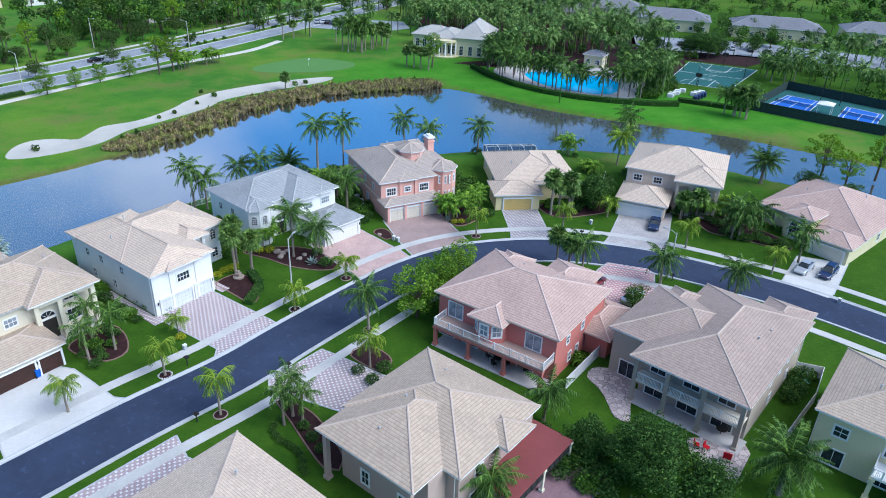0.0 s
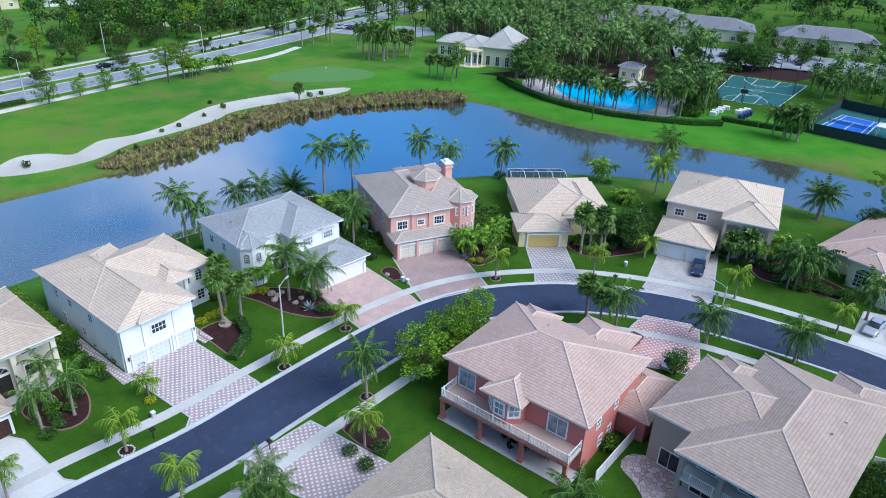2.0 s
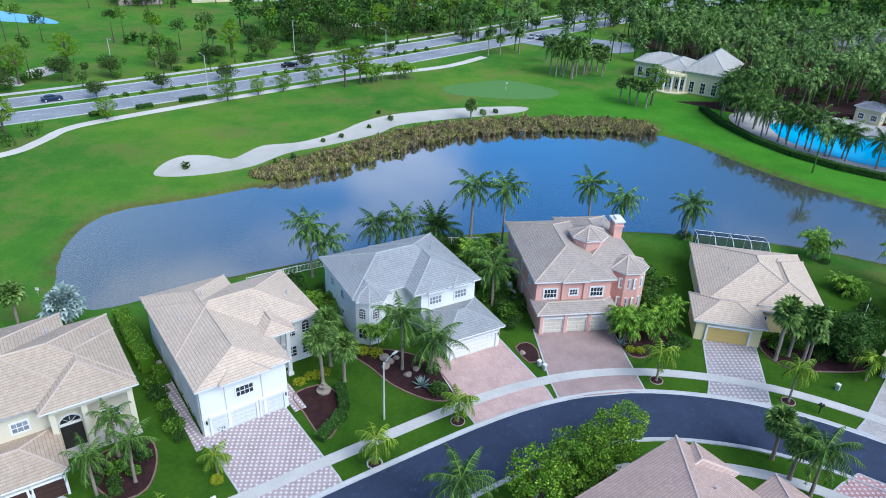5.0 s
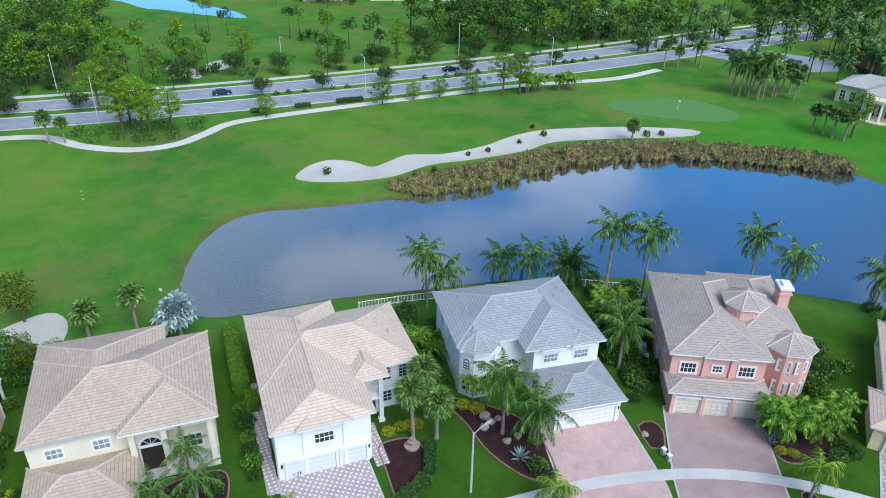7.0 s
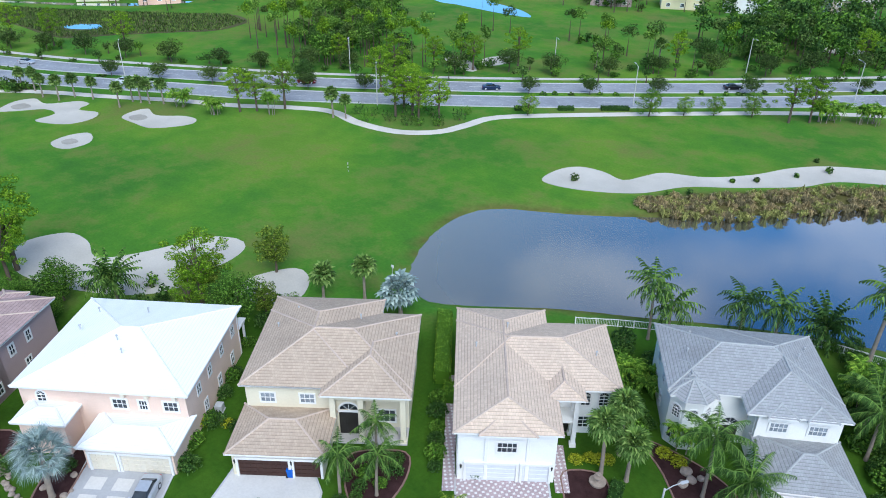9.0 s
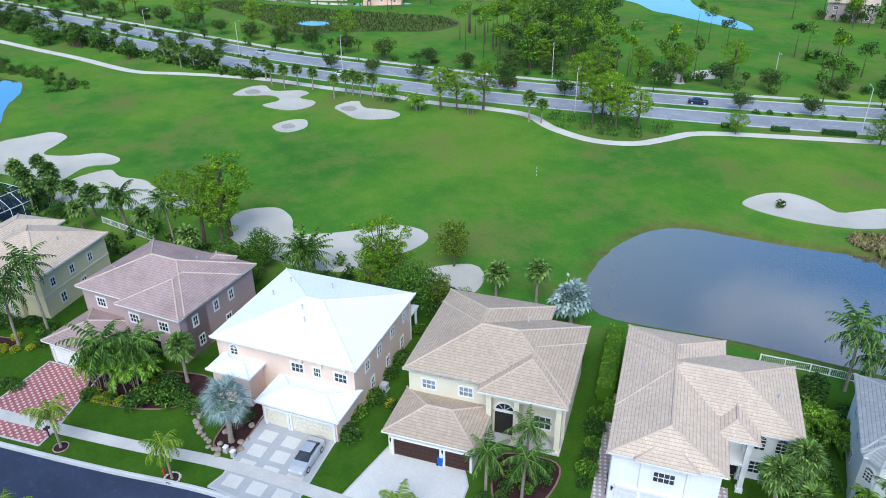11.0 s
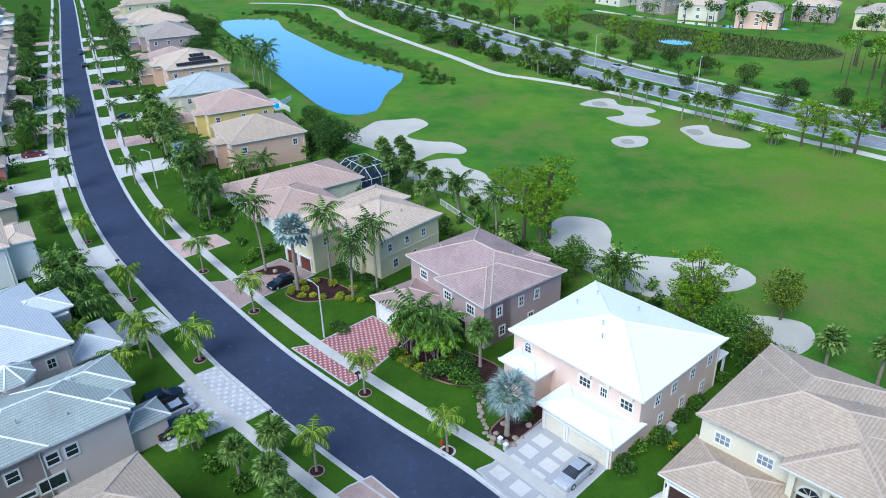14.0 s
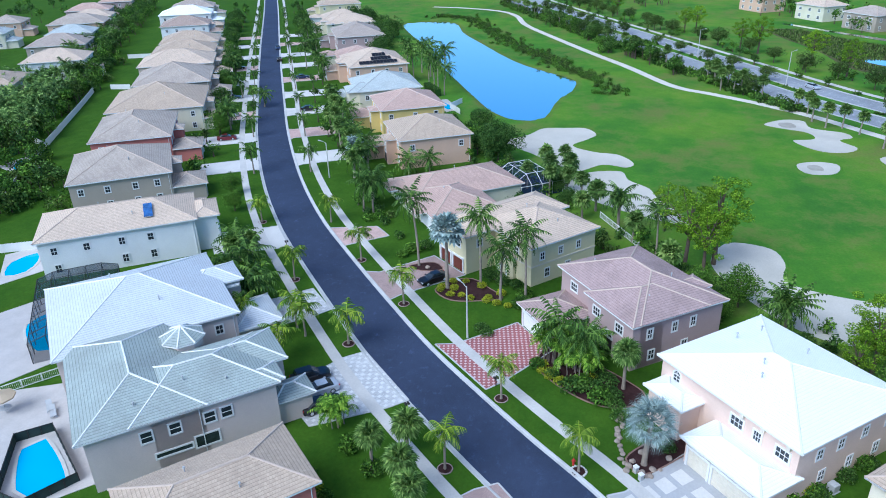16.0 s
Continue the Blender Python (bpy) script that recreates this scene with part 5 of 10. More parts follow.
def hedge(a, b, w=1.0, h=1.5, lm=None):
    """A clipped hedge between two places."""
    a, b = Vector((*a, 0)), Vector((*b, 0))
    L = (b - a).length
    ang = math.degrees(math.atan2(b.y - a.y, b.x - a.x))
    e = empty("hedge", pose(a.x, a.y, 0, 0, 0, ang), "clipped bright green hedge row" if lm else "clipped dark green hedge row", "hedge")
    bm = bmesh.new()
    box(bm, 0.1, -w / 2 + 0.14, -0.05, L - 0.1, w / 2 - 0.14, h - 0.14)
    part("core", bm, lm or LF_DARK, e)
    bm = bmesh.new()
    rng = random.Random(int(L * 100))
    for _ in range(int(L * (w + 2 * h) * 48)):
        u = rng.uniform(0, w + 2 * h)
        x = rng.uniform(0, L)
        if u < h:
            p, n = Vector((x, -w / 2, u)), Vector((0, -1, 0))
        elif u < h + w:
            p, n = Vector((x, u - h - w / 2, h)), Vector((0, 0, 1))
        else:
            p, n = Vector((x, w / 2, u - h - w)), Vector((0, 1, 0))
        p = p + n * rng.uniform(-0.12, 0.08)
        t = Vector((rng.gauss(0, 1), rng.gauss(0, 1), rng.gauss(0, 1))).normalized()
        s = t.cross(n + Vector((rng.gauss(0, 0.5), rng.gauss(0, 0.5), rng.gauss(0, 0.5))))
        if s.length < 1e-3:
            continue
        s.normalize()
        q = rng.uniform(0.07, 0.14)
        bm.faces.new([bm.verts.new(v) for v in (p - t * q, p + s * q * 0.5, p + t * q, p - s * q * 0.5)])
    part("foliage", bm, lm or LF_DARK, e)
    return e


def plant_row(kind, rows):
    for r in rows:
        (palm if kind in PALMS else tree)(kind, *r)


# street palms on the verges
plant_row("X", [(-26.4, 28.8, 4.2), (-19.9, 20.4, 5.2), (-2.6, 25.6, 4.4), (-10.7, 40.3, 3.8), (-2.9, 47.4, 3.4), (19.9, 57.2, 4.2), (34.4, 55.2, 4.8), (52.7, 46.8, 4.4), (61.6, 36.6, 4.1), (-25.5, 37.2, 2.4), (45.2, 60.5, 3.2)])
plant_row("Q", [(-35.3, 33.0, 5.0), (-35.9, 38.3, 5.9), (-32.8, 35.3, 5.2)])
plant_row("X", [(-96.2, -24.8, 5.0), (-83.4, -15.2, 4.8), (-63.7, 0.2, 5.1), (-53.2, 8.7, 4.8), (-110.6, -34.2, 4.6), (-51.9, -4.4, 5.0), (-72.6, -20.2, 4.6), (-88.7, -33.2, 5.0), (-109.3, -46.7, 4.2), (-36, 24.2, 4.0), (-40, 8.6, 4.4)])
plant_row("P", [(-1.6, 33.4, 5.6), (42.8, 37.2, 4.5), (51.8, 31.7, 4.7), ])
# gardens
plant_row("P", [(31.7, 41, 6.4), (-10, 55.5, 8.3), (-6.6, 55.2, 5.0), (-25.6, 74.9, 8.4), (-23.7, 75.9, 6.5), (-17.8, 84.5, 5.1), (-13.9, 85.6, 4.4), (1.2, 84.4, 11.4), (0.2, 70.9, 5.9), (-1.1, 74.9, 4.9), (15.6, 97.3, 7.9), (20.6, 96.6, 6.0), (31.1, 95, 6.2)])
plant_row("N", [(58.6, 84.1, 6.4)])
plant_row("P", [(63.2, 89.4, 8.7), (63.3, 48, 5.7), (66.8, 48.4, 4.6), (68.2, 39, 5.5), (5, 1.1, 4.3), (14.7, 12.2, 4.2), (-95.4, -15.3, 11.2), (-89.7, -5, 11.4), (-86, -1.8, 8.1), (-86.1, 1.7, 10.6), (-116.1, -29.6, 5.7), (-115.6, -27.7, 6.4), (-136.1, -25.1, 3.6), (-136.4, -20.8, 3.9), (-103.1, 21.3, 7.1), (-111.9, 16, 6.2)])
plant_row("P", [(-70.4, 6.6, 6.2), (-69.4, 9.6, 5.6)])
plant_row("R", [(-3.6, 85.6, 11.2)])
plant_row("D", [(-9.1, 88.1, 3.6), (33.9, -2.6, 4.8), (-81.1, 34.7, 4.2), (83.1, 69.7, 5.4)])
plant_row("S", [(29.6, 45.7, 4.2), (30.4, 43, 4.6), (-18.6, 51.7, 6.2), (-18.5, 55.1, 6.2), (-16.3, 52.5, 4.9), (35.5, 63.2, 6.5), (38.9, 63.4, 6.2), (-67.2, 13.9, 4.8), (-62.5, 54, 3.9), (-58.4, 57.7, 5.0), (-112.2, 15.9, 5.6), (-130.2, -0.3, 4.2), (-133.5, 4, 4.2), (-129, 7.4, 3.8), (37, 66.5, 5.2)])
plant_row("B", [(-88.7, -9.8, 9.2), (-55, 15.1, 5.2), (-52, 58.1, 3.4), (-143, -38, 3.4)])
plant_row("A", [(-14.3, 60.2, 3.4), (-20.7, 66.6, 2.6), (-2.9, 82.7, 3.7), (-1.9, 78.2, 3.4), (50.9, 92.1, 4.2), (51.3, 81.4, 2.8), (17.9, 65, 4.0), (20.7, 66.2, 4.0), (60.4, 56.5, 4.2), (65.6, 57, 4.2), (-119, -12.9, 2.6), (-71.3, 5.3, 6.4), (-71.2, 8.2, 6.8), (-72.6, 9.6, 3.6), (-68.6, 8.6, 4.2), (22.6, 68.6, 3.6), (-24.4, 66, 3.0), (-22.2, 60.5, 3.2)])
plant_row("G", [(5.2, 35.2, 7.6), (7.4, 37.6, 6.8), (9.6, 40.2, 6.8), (12, 42.9, 6.0), (14.2, 45.2, 5.6), (10.6, 38.4, 5.4)])
plant_row("T", [(35.6, 31.8, 3.6), (-65.7, 43, 7.2), (-87.6, 30.5, 6.0), (-89.5, 25.5, 4.6), (-61, 47.8, 4.0), (-84, 27.5, 3.8)])
plant_row("K", [(44, 64.7, 6.4), (46.5, 67.5, 5.0), (17, 6.5, 4.6), (25.5, -2.5, 5.6), (88, 62, 5.4), (93, 57, 4.6), (112, 40, 6.0), (105, 47, 5.5)])
plant_row("L", [(94, 66.4, 11.0), (97.1, 62.9, 8.5), (108.3, 67, 9.5), (-72.5, 42, 11.4), (-99.8, 25.2, 12.4), (-100.4, 29.5, 14.2), (-97, 27.4, 10.6), (-112.3, 23.6, 8.4), (-70.4, 39.2, 7.5)])
plant_row("M", [(21.2, 1.3, 7.6), (-146, -7.5, 9.0), (-152, -10, 6.5)])
plant_row("W", [(-72.7, 53.9, 7.4), (-74.5, 44.2, 7.0), (-76, 42.5, 5.4), (-64.5, 46.2, 5.2)])

# palms on both verges of the far street
plant_row("Q", [(-136.4, -46.7, 5.4), (-161.4, -56.5, 4.9), (-184, -65.6, 4.6), (-210.5, -76.5, 4.6), (-237.2, -87.1, 4.6), (-265, -98.3, 4.6), (-302, -112.8, 4.6), (-327, -122.5, 4.6), (-367, -138, 4.6), (-284, -105.8, 4.6), (-347, -130.3, 4.6)])
plant_row("Q", [(-134.3, -58.6, 5.4), (-160, -69.4, 4.9), (-174, -75, 4.5), (-189.9, -81.6, 4.6), (-212, -90.5, 4.6), (-231.6, -98.4, 4.6), (-259, -109.4, 4.6), (-287.5, -120.6, 4.6), (-319, -133, 4.6), (-344, -142.6, 4.6), (-368.5, -152, 4.6)])


# ---------------------------------------------------------------- the houses one by one
BROWNDOOR = mottled("dark_brown_door", (0.055, 0.028, 0.022), 0.8, 1.25, 1, 8, 0.55)
CREAMDOOR = mottled("cream_door", (0.72, 0.66, 0.54), 0.93, 1.05, 1, 8, 0.6)
GARAGEW = mottled("white_garage_door", (0.70, 0.71, 0.72), 0.94, 1.04, 0.5, 8, 0.55)
YELLOWDOOR = mottled("yellow_door", (0.62, 0.46, 0.16), 0.93, 1.05, 1, 8, 0.6)
REDDOOR = mottled("red_brown_door", (0.16, 0.05, 0.035), 0.85, 1.2, 1, 8, 0.55)
TRIM = mottled("cream_trim", (0.74, 0.66, 0.54), 0.92, 1.05, 0.6, 8, 0.8)
PATIO = mottled("patio_concrete", (0.50, 0.47, 0.45), 0.85, 1.12, 0.4, 5)
DECK = mottled("balcony_deck", (0.46, 0.33, 0.27), 0.9, 1.1, 0.4, 5)
PATIOSCREEN = mottled("patio_insect_screen", (0.028, 0.03, 0.03), 0.8, 1.3, 1, 6, 0.8)
REDROOF = mottled("dark_red_flat_roofing", (0.22, 0.060, 0.058), 0.85, 1.15, 0.3, 5, 0.7)
STONE = flagstones("mottled_flagstones", (0.40, 0.33, 0.32), (0.62, 0.52, 0.50), (0.26, 0.22, 0.20))


def row_windows(h, blk, side, us, z, w, ht, **k):
    for u in us:
        add_window(h, blk, side, u, z, w, ht, **k)


def railing(h, a, b, z, ht=1.0, mat=None, step=0.16):
    """A balustrade with posts, rails and thin balusters."""
    a, b = Vector((*a, z)), Vector((*b, z))
    d = b - a
    L = d.length
    m = Matrix.Translation(a) @ Matrix.Rotation(math.atan2(d.y, d.x), 4, "Z")
    bm = bmesh.new()
    box(bm, 0, -0.035, ht - 0.07, L, 0.035, ht)
    box(bm, 0, -0.03, 0.08, L, 0.03, 0.14)
    n = int(L / step)
    for k in range(n + 1):
        x = L * k / n
        box(bm, x - 0.018, -0.018, 0.14, x + 0.018, 0.018, ht - 0.07)
    for k in range(int(L / 2.2) + 1):
        x = min(L, 2.2 * k)
        box(bm, x - 0.06, -0.06, 0, x + 0.06, 0.06, ht + 0.06)
    return tagged(part("railing", bm, mat or WHITE, h, "white balustrade" if mat is None else "", m), kind="stuff")


def plate(h, name, x0, y0, z0, x1, y1, z1, mat, label=""):
    bm = bmesh.new()
    box(bm, x0, y0, z0, x1, y1, z1)
    bmesh.ops.bevel(bm, geom=bm.edges[:], offset=0.03, segments=1, affect="EDGES")
    return part(name, bm, mat, h, label)


def hip_bump(h, x, y, w, d, z, mat, cap, fascia=None):
    """A small hipped roof that breaks the eaves."""
    bm, lines = hip_roof(x - w / 2, y, x + w / 2, y + d, z, 0.25, 0.42)
    roof_part(h, bm, lines, mat, cap, fascia or WHITE)


def bands(h, blk, z, mat, t=0.06, hh=0.22):
    """A raised stucco string course round a block."""
    x0, y0, x1, y1 = blk[:4]
    bm = bmesh.new()
    box(bm, x0 - t, y0 - t, z, x1 + t, y0 + 0.02, z + hh)
    box(bm, x0 - t, y1 - 0.02, z, x1 + t, y1 + t, z + hh)
    box(bm, x0 - t, y0 + 0.02, z, x0 + 0.02, y1 - 0.02, z + hh)
    box(bm, x1 - 0.02, y0 + 0.02, z, x1 + t, y1 - 0.02, z + hh)
    part("string_course", bm, mat, h)


def lantern(h, blk, side, u, z=1.9):
    bm = bmesh.new()
    box(bm, -0.03, -0.16, 0.1, 0.03, 0.02, 0.16)
    tube(bm, (0, -0.18, -0.2), (0, -0.18, 0.14), 0.07, 0.11, 6)
    tube(bm, (0, -0.18, 0.14), (0, -0.18, 0.3), 0.12, 0.02, 6)
    part("wall_lantern", bm, DARKMETAL, h, "", on_face(blk, side, u, z))


def ac_unit(h, x, y):
    bm = bmesh.new()
    box(bm, -0.4, -0.4, 0.05, 0.4, 0.4, 0.85)
    tube(bm, (0, 0, 0.85), (0, 0, 0.9), 0.33, 0.3, 12)
    box(bm, -0.5, -0.5, -0.02, 0.5, 0.5, 0.05)
    part("air_conditioner", bm, GREYMETAL, h, "grey outdoor air conditioner", pose(x, y, 0))


def gutters(h, blk, mat=None):
    x0, y0, x1, y1, z = blk[:5]
    for x, y in ((x0 - 0.06, y0 + 0.4), (x1 + 0.06, y1 - 0.4)):
        bm = bmesh.new()
        tube(bm, (x, y, 0.1), (x, y, z), 0.05, 0.05, 6)
        part("downpipe", bm, mat or WHITE, h)


def white_house():
    A, B, E = (0.5, 0.5, 9.7, 20, 6.2), (7.0, 7.4, 16.3, 17.4, 6.2), (9.6, 5.3, 12.3, 8, 5.7)
    h = house("white stucco two-storey house with cream-pink tiled hip roof", (-28.6, 41.1), (0.773, 0.633), [A, B], S_WHITE, R_CREAM, C_PALE, roofs=[(*A, 2.9), (0.5, 6.9, 16.3, 17.4, 6.2), (2.9, 0.1, 7.3, 8, 6.25), (9.3, 5.2, 12.4, 12, 6.28)])
    add_garage(h, A, "F", 3.2, 4.7, GARAGEW)
    add_garage(h, A, "F", 7.4, 2.5, GARAGEW)
    add_window(h, A, "F", 4.6, 3.7, 1.9, 1.25, 4, 2, trim=0.18)
    row_windows(h, A, "L", (4.0, 7.5, 12.5), 4.0, 0.9, 1.2)
    row_windows(h, A, "L", (5.0, 10.0), 1.0, 0.9, 1.3)
    for u in (6.3, 8.1):
        add_window(h, B, "F", u, 3.7, 1.0, 1.3, 2, 3, arch=True)
        add_window(h, B, "F", u, 0.8, 1.1, 1.5, 2, 3)
    row_windows(h, B, "R", (3, 7), 3.8, 1.0, 1.3)
    plate(h, "pilaster", 3.0, 0.36, 0.2, 3.35, 0.5, 6.1, S_WHITE)
    plate(h, "pilaster", 6.9, 0.36, 0.2, 7.25, 0.5, 6.1, S_WHITE)
    for x in (9.9, 12.1):
        for y in (5.5, 7.2):
            column(h, x, y, 6.25, S_WHITE, 0.45)
    plate(h, "balcony_slab", 9.7, 5.3, 3.1, 12.3, 7.4, 3.4, S_WHITE)
    add_door(h, B, "F", 4.0)
    lantern(h, A, "F", 0.35), lantern(h, A, "F", 8.9)
    plate(h, "walkway", -0.9, -1.0, 0, 0.3, 16, 0.085, PV_WHITE)
    plate(h, "walkway", 9.8, -0.8, 0, 11.2, 5.4, 0.085, PV_WHITE)
    vents(h, [(2.2, 12, 7.4), (5.5, 14, 8.6), (14.6, 11, 7.4)])
    gutters(h, A)
    return h


def tan_house():
    A, B, G = (0.5, 0.5, 12.4, 15.7, 6.2), (9.0, 1.6, 16.8, 12.8, 6.2), (0.5, -5.5, 9.2, 0.6, 2.9)
    h = house("cream stucco two-storey house with tan tiled hip roof", (-48.7, 31.9), (0.776, 0.63), [A, B, G], S_CREAM, R_TAN, C_PALE, roofs=[A, (0.5, 0.5, 16.8, 12.8, 6.2), (8.8, -0.7, 16.8, 9.5, 6.2), G])
    add_garage(h, G, "F", 3.0, 4.8, BROWNDOOR)
    add_garage(h, G, "F", 7.2, 2.5, BROWNDOOR)
    row_windows(h, A, "F", (2.2, 6.2), 4.0, 1.5, 1.2, cols=3, rows=2, glass=GLASSL)
    row_windows(h, A, "L", (4, 8, 12), 4.0, 0.9, 1.2)
    for x in (9.4, 12.2, 16.4):
        column(h, x, -0.4, 6.25, S_CREAM, 0.55)
    plate(h, "porch_beam", 9.1, -0.65, 5.5, 16.7, -0.15, 6.2, S_CREAM)
    plate(h, "porch_floor", 9.0, -0.9, 0, 16.8, 1.7, 0.16, PATIO)
    add_door(h, A, "F", 10.3, 0.16, 2.0, 2.9)
    row_windows(h, B, "F", (5.5,), 0.9, 1.8, 1.6, cols=3, rows=2)
    row_windows(h, B, "F", (5.5,), 3.9, 1.8, 1.4, cols=3, rows=2)
    row_windows(h, B, "R", (3, 8), 3.9, 1.0, 1.3)
    bands(h, A, 3.1, TRIM)
    vents(h, [(2, 9, 7.3), (3.6, 12, 7.5), (15, 8, 7.2), (11, 9.5, 8.4)])
    lantern(h, G, "F", 0.3), lantern(h, G, "F", 5.7)
    gutters(h, A)
    return h


def grey_house():
    A, B, G = (0.6, 1.2, 16.2, 11.7, 6.2), (8.4, -1.3, 16.1, 5, 6.2), (8.7, -7.6, 16.1, -1.2, 2.9)
    h = house("white stucco two-storey house with grey tiled hip roof", (-16.4, 59.3), (0.835, 0.55), [A, B, G], S_WHITE, R_GREY, C_GREY, roofs=[A, (7.6, -1.3, 16.2, 11.7, 6.2), G])
    add_turret(h, 2.6, 1.5, 2.3, 0, 6.1, S_WHITE, R_GREY, C_GREY, WHITE)
    for k, a in enumerate((-135, -90, -45)):
        m = pose(2.6, 1.5, 0, 0, 0, a + 90) @ Matrix.Translation((0, -2.3 * math.cos(math.pi / 8), 3.7))
        f, g = window_meshes(0.95, 1.1, 3, 3, True, WHITE, GLASS, 0.12)
        w = part("window", f, None, h, "", m)
        part("pane", g, None, w)
        f, g = window_meshes(1.1, 1.5, 2, 2, False, WHITE, GLASS, 0.12)
        w = part("window", f, None, h, "", pose(2.6, 1.5, 0, 0, 0, a + 90) @ Matrix.Translation((0, -2.3 * math.cos(math.pi / 8), 0.8)))
        part("pane", g, None, w)
    hip_bump(h, 10.4, -1.7, 2.4, 3.4, 6.1, R_GREY, C_GREY)
    hip_bump(h, 14.0, -1.7, 2.4, 3.4, 6.1, R_GREY, C_GREY)
    hip_bump(h, 2.6, 0.2, 4.2, 6, 6.12, R_GREY, C_GREY)
    row_windows(h, B, "F", (2.0, 5.6), 4.1, 1.7, 1.15, cols=4, rows=2, glass=GLASSL, trim=0.2)
    add_garage(h, G, "F", 3.7, 6.2, WHITE)
    row_windows(h, A, "L", (3, 6.5), 3.9, 0.9, 1.2)
    row_windows(h, A, "L", (3, 6.5), 0.9, 0.9, 1.4)
    row_windows(h, A, "R", (4, 8), 3.9, 1.0, 1.2)
    add_door(h, A, "F", 6.2)
    vents(h, [(2.6, 6, 7.4), (3.4, 9.6, 7.1), (13.5, 6, 7.9), (15, 8.5, 7.0)])
    lantern(h, G, "F", 7.1)
    ac_unit(h, 17.2, 3)
    gutters(h, B)
    return h


def salmon_house():
    A, B, G = (0.5, 0.5, 10.5, 17, 6.2), (8, 4, 15.2, 18, 6.2), (0.5, -2.0, 10.4, 0.6, 2.9)
    h = house("salmon stucco two-storey house with turret and chimney", (5.3, 66.9), (0.975, 0.22), [A, B, G], S_SALMON, R_MIX, C_PALE)
    for u in (1.9, 5.0, 8.1):
        add_garage(h, G, "F", u, 2.45, CREAMDOOR, 2.2)
    for x in (0.75, 3.95, 7.05, 10.1):
        plate(h, "garage_pier", x - 0.22, -2.32, 0, x + 0.22, -1.98, 2.85, S_SALMON)
    hip_bump(h, 5.5, 0.1, 3.2, 4, 6.15, R_MIX, C_PALE)
    add_window(h, A, "F", 1.9, 3.7, 1.7, 1.35, 4, 2, trim=0.22)
    add_window(h, A, "F", 5.0, 4.0, 1.1, 0.9, 3, 2, trim=0.2)
    add_window(h, A, "F", 8.1, 3.7, 1.7, 1.35, 4, 2, trim=0.22)
    for x in (4.05, 6.95):
        plate(h, "pilaster", x - 0.2, 0.3, 2.9, x + 0.2, 0.5, 6.1, S_SALMON)
    add_turret(h, 9.6, 8.6, 2.4, 6.6, 8.6, S_SALMON, R_MIX, C_PALE, WHITE, pitch=0.4)
    for a in (-112.5, -67.5, -157.5):
        bm = bmesh.new()
        tube(bm, (0, 0.02, 0), (0, -0.08, 0), 0.34, 0.34, 14)
        w = part("round_window", bm, WHITE, h, "", pose(9.6, 8.6, 7.9, 0, 0, a + 90) @ Matrix.Translation((0, -2.22, 0)))
        bm = bmesh.new()
        tube(bm, (0, -0.07, 0), (0, -0.1, 0), 0.24, 0.24, 14)
        part("pane", bm, GLASS, w)
    add_turret(h, 13.9, 4.2, 2.6, 0, 6.05, S_SALMON, R_MIX, C_PALE, WHITE)
    for a in (-112.5, -67.5, -22.5):
        for z, ht, ar in ((3.8, 1.3, False), (0.7, 1.5, False)):
            f, g = window_meshes(1.3, ht, 2, 2, ar, WHITE, GLASSL, 0.15)
            w = part("window", f, None, h, "", pose(13.9, 4.2, z, 0, 0, a + 90) @ Matrix.Translation((0, -2.6 * math.cos(math.pi / 8), 0)))
            part("pane", g, None, w)
    bm = bmesh.new()
    box(bm, -0.6, -0.9, 4, 0.6, 0.9, 9.3)
    box(bm, -0.75, -1.05, 8.6, 0.75, 1.05, 8.85)
    c = part("chimney", bm, S_SALMON, h, "salmon stucco chimney", pose(14.6, 11.2, 0))
    bm = bmesh.new()
    box(bm, -0.8, -1.1, 9.3, 0.8, 1.1, 9.55)
    box(bm, -0.4, -0.6, 9.55, 0.4, 0.6, 9.85)
    part("chimney_cap", bm, WHITE, c)
    row_windows(h, A, "L", (4, 9, 13), 3.9, 0.8, 1.1)
    row_windows(h, A, "L", (5, 10), 0.9, 0.8, 1.2)
    bands(h, A, 3.0, TRIM)
    add_door(h, B, "F", 3.2)
    vents(h, [(1.8, 9, 7.2), (3, 14, 7.5), (8, 16, 7.3), (14, 15.5, 7.2)])
    ac_unit(h, -0.8, 7), ac_unit(h, -0.8, 9.2)
    return h


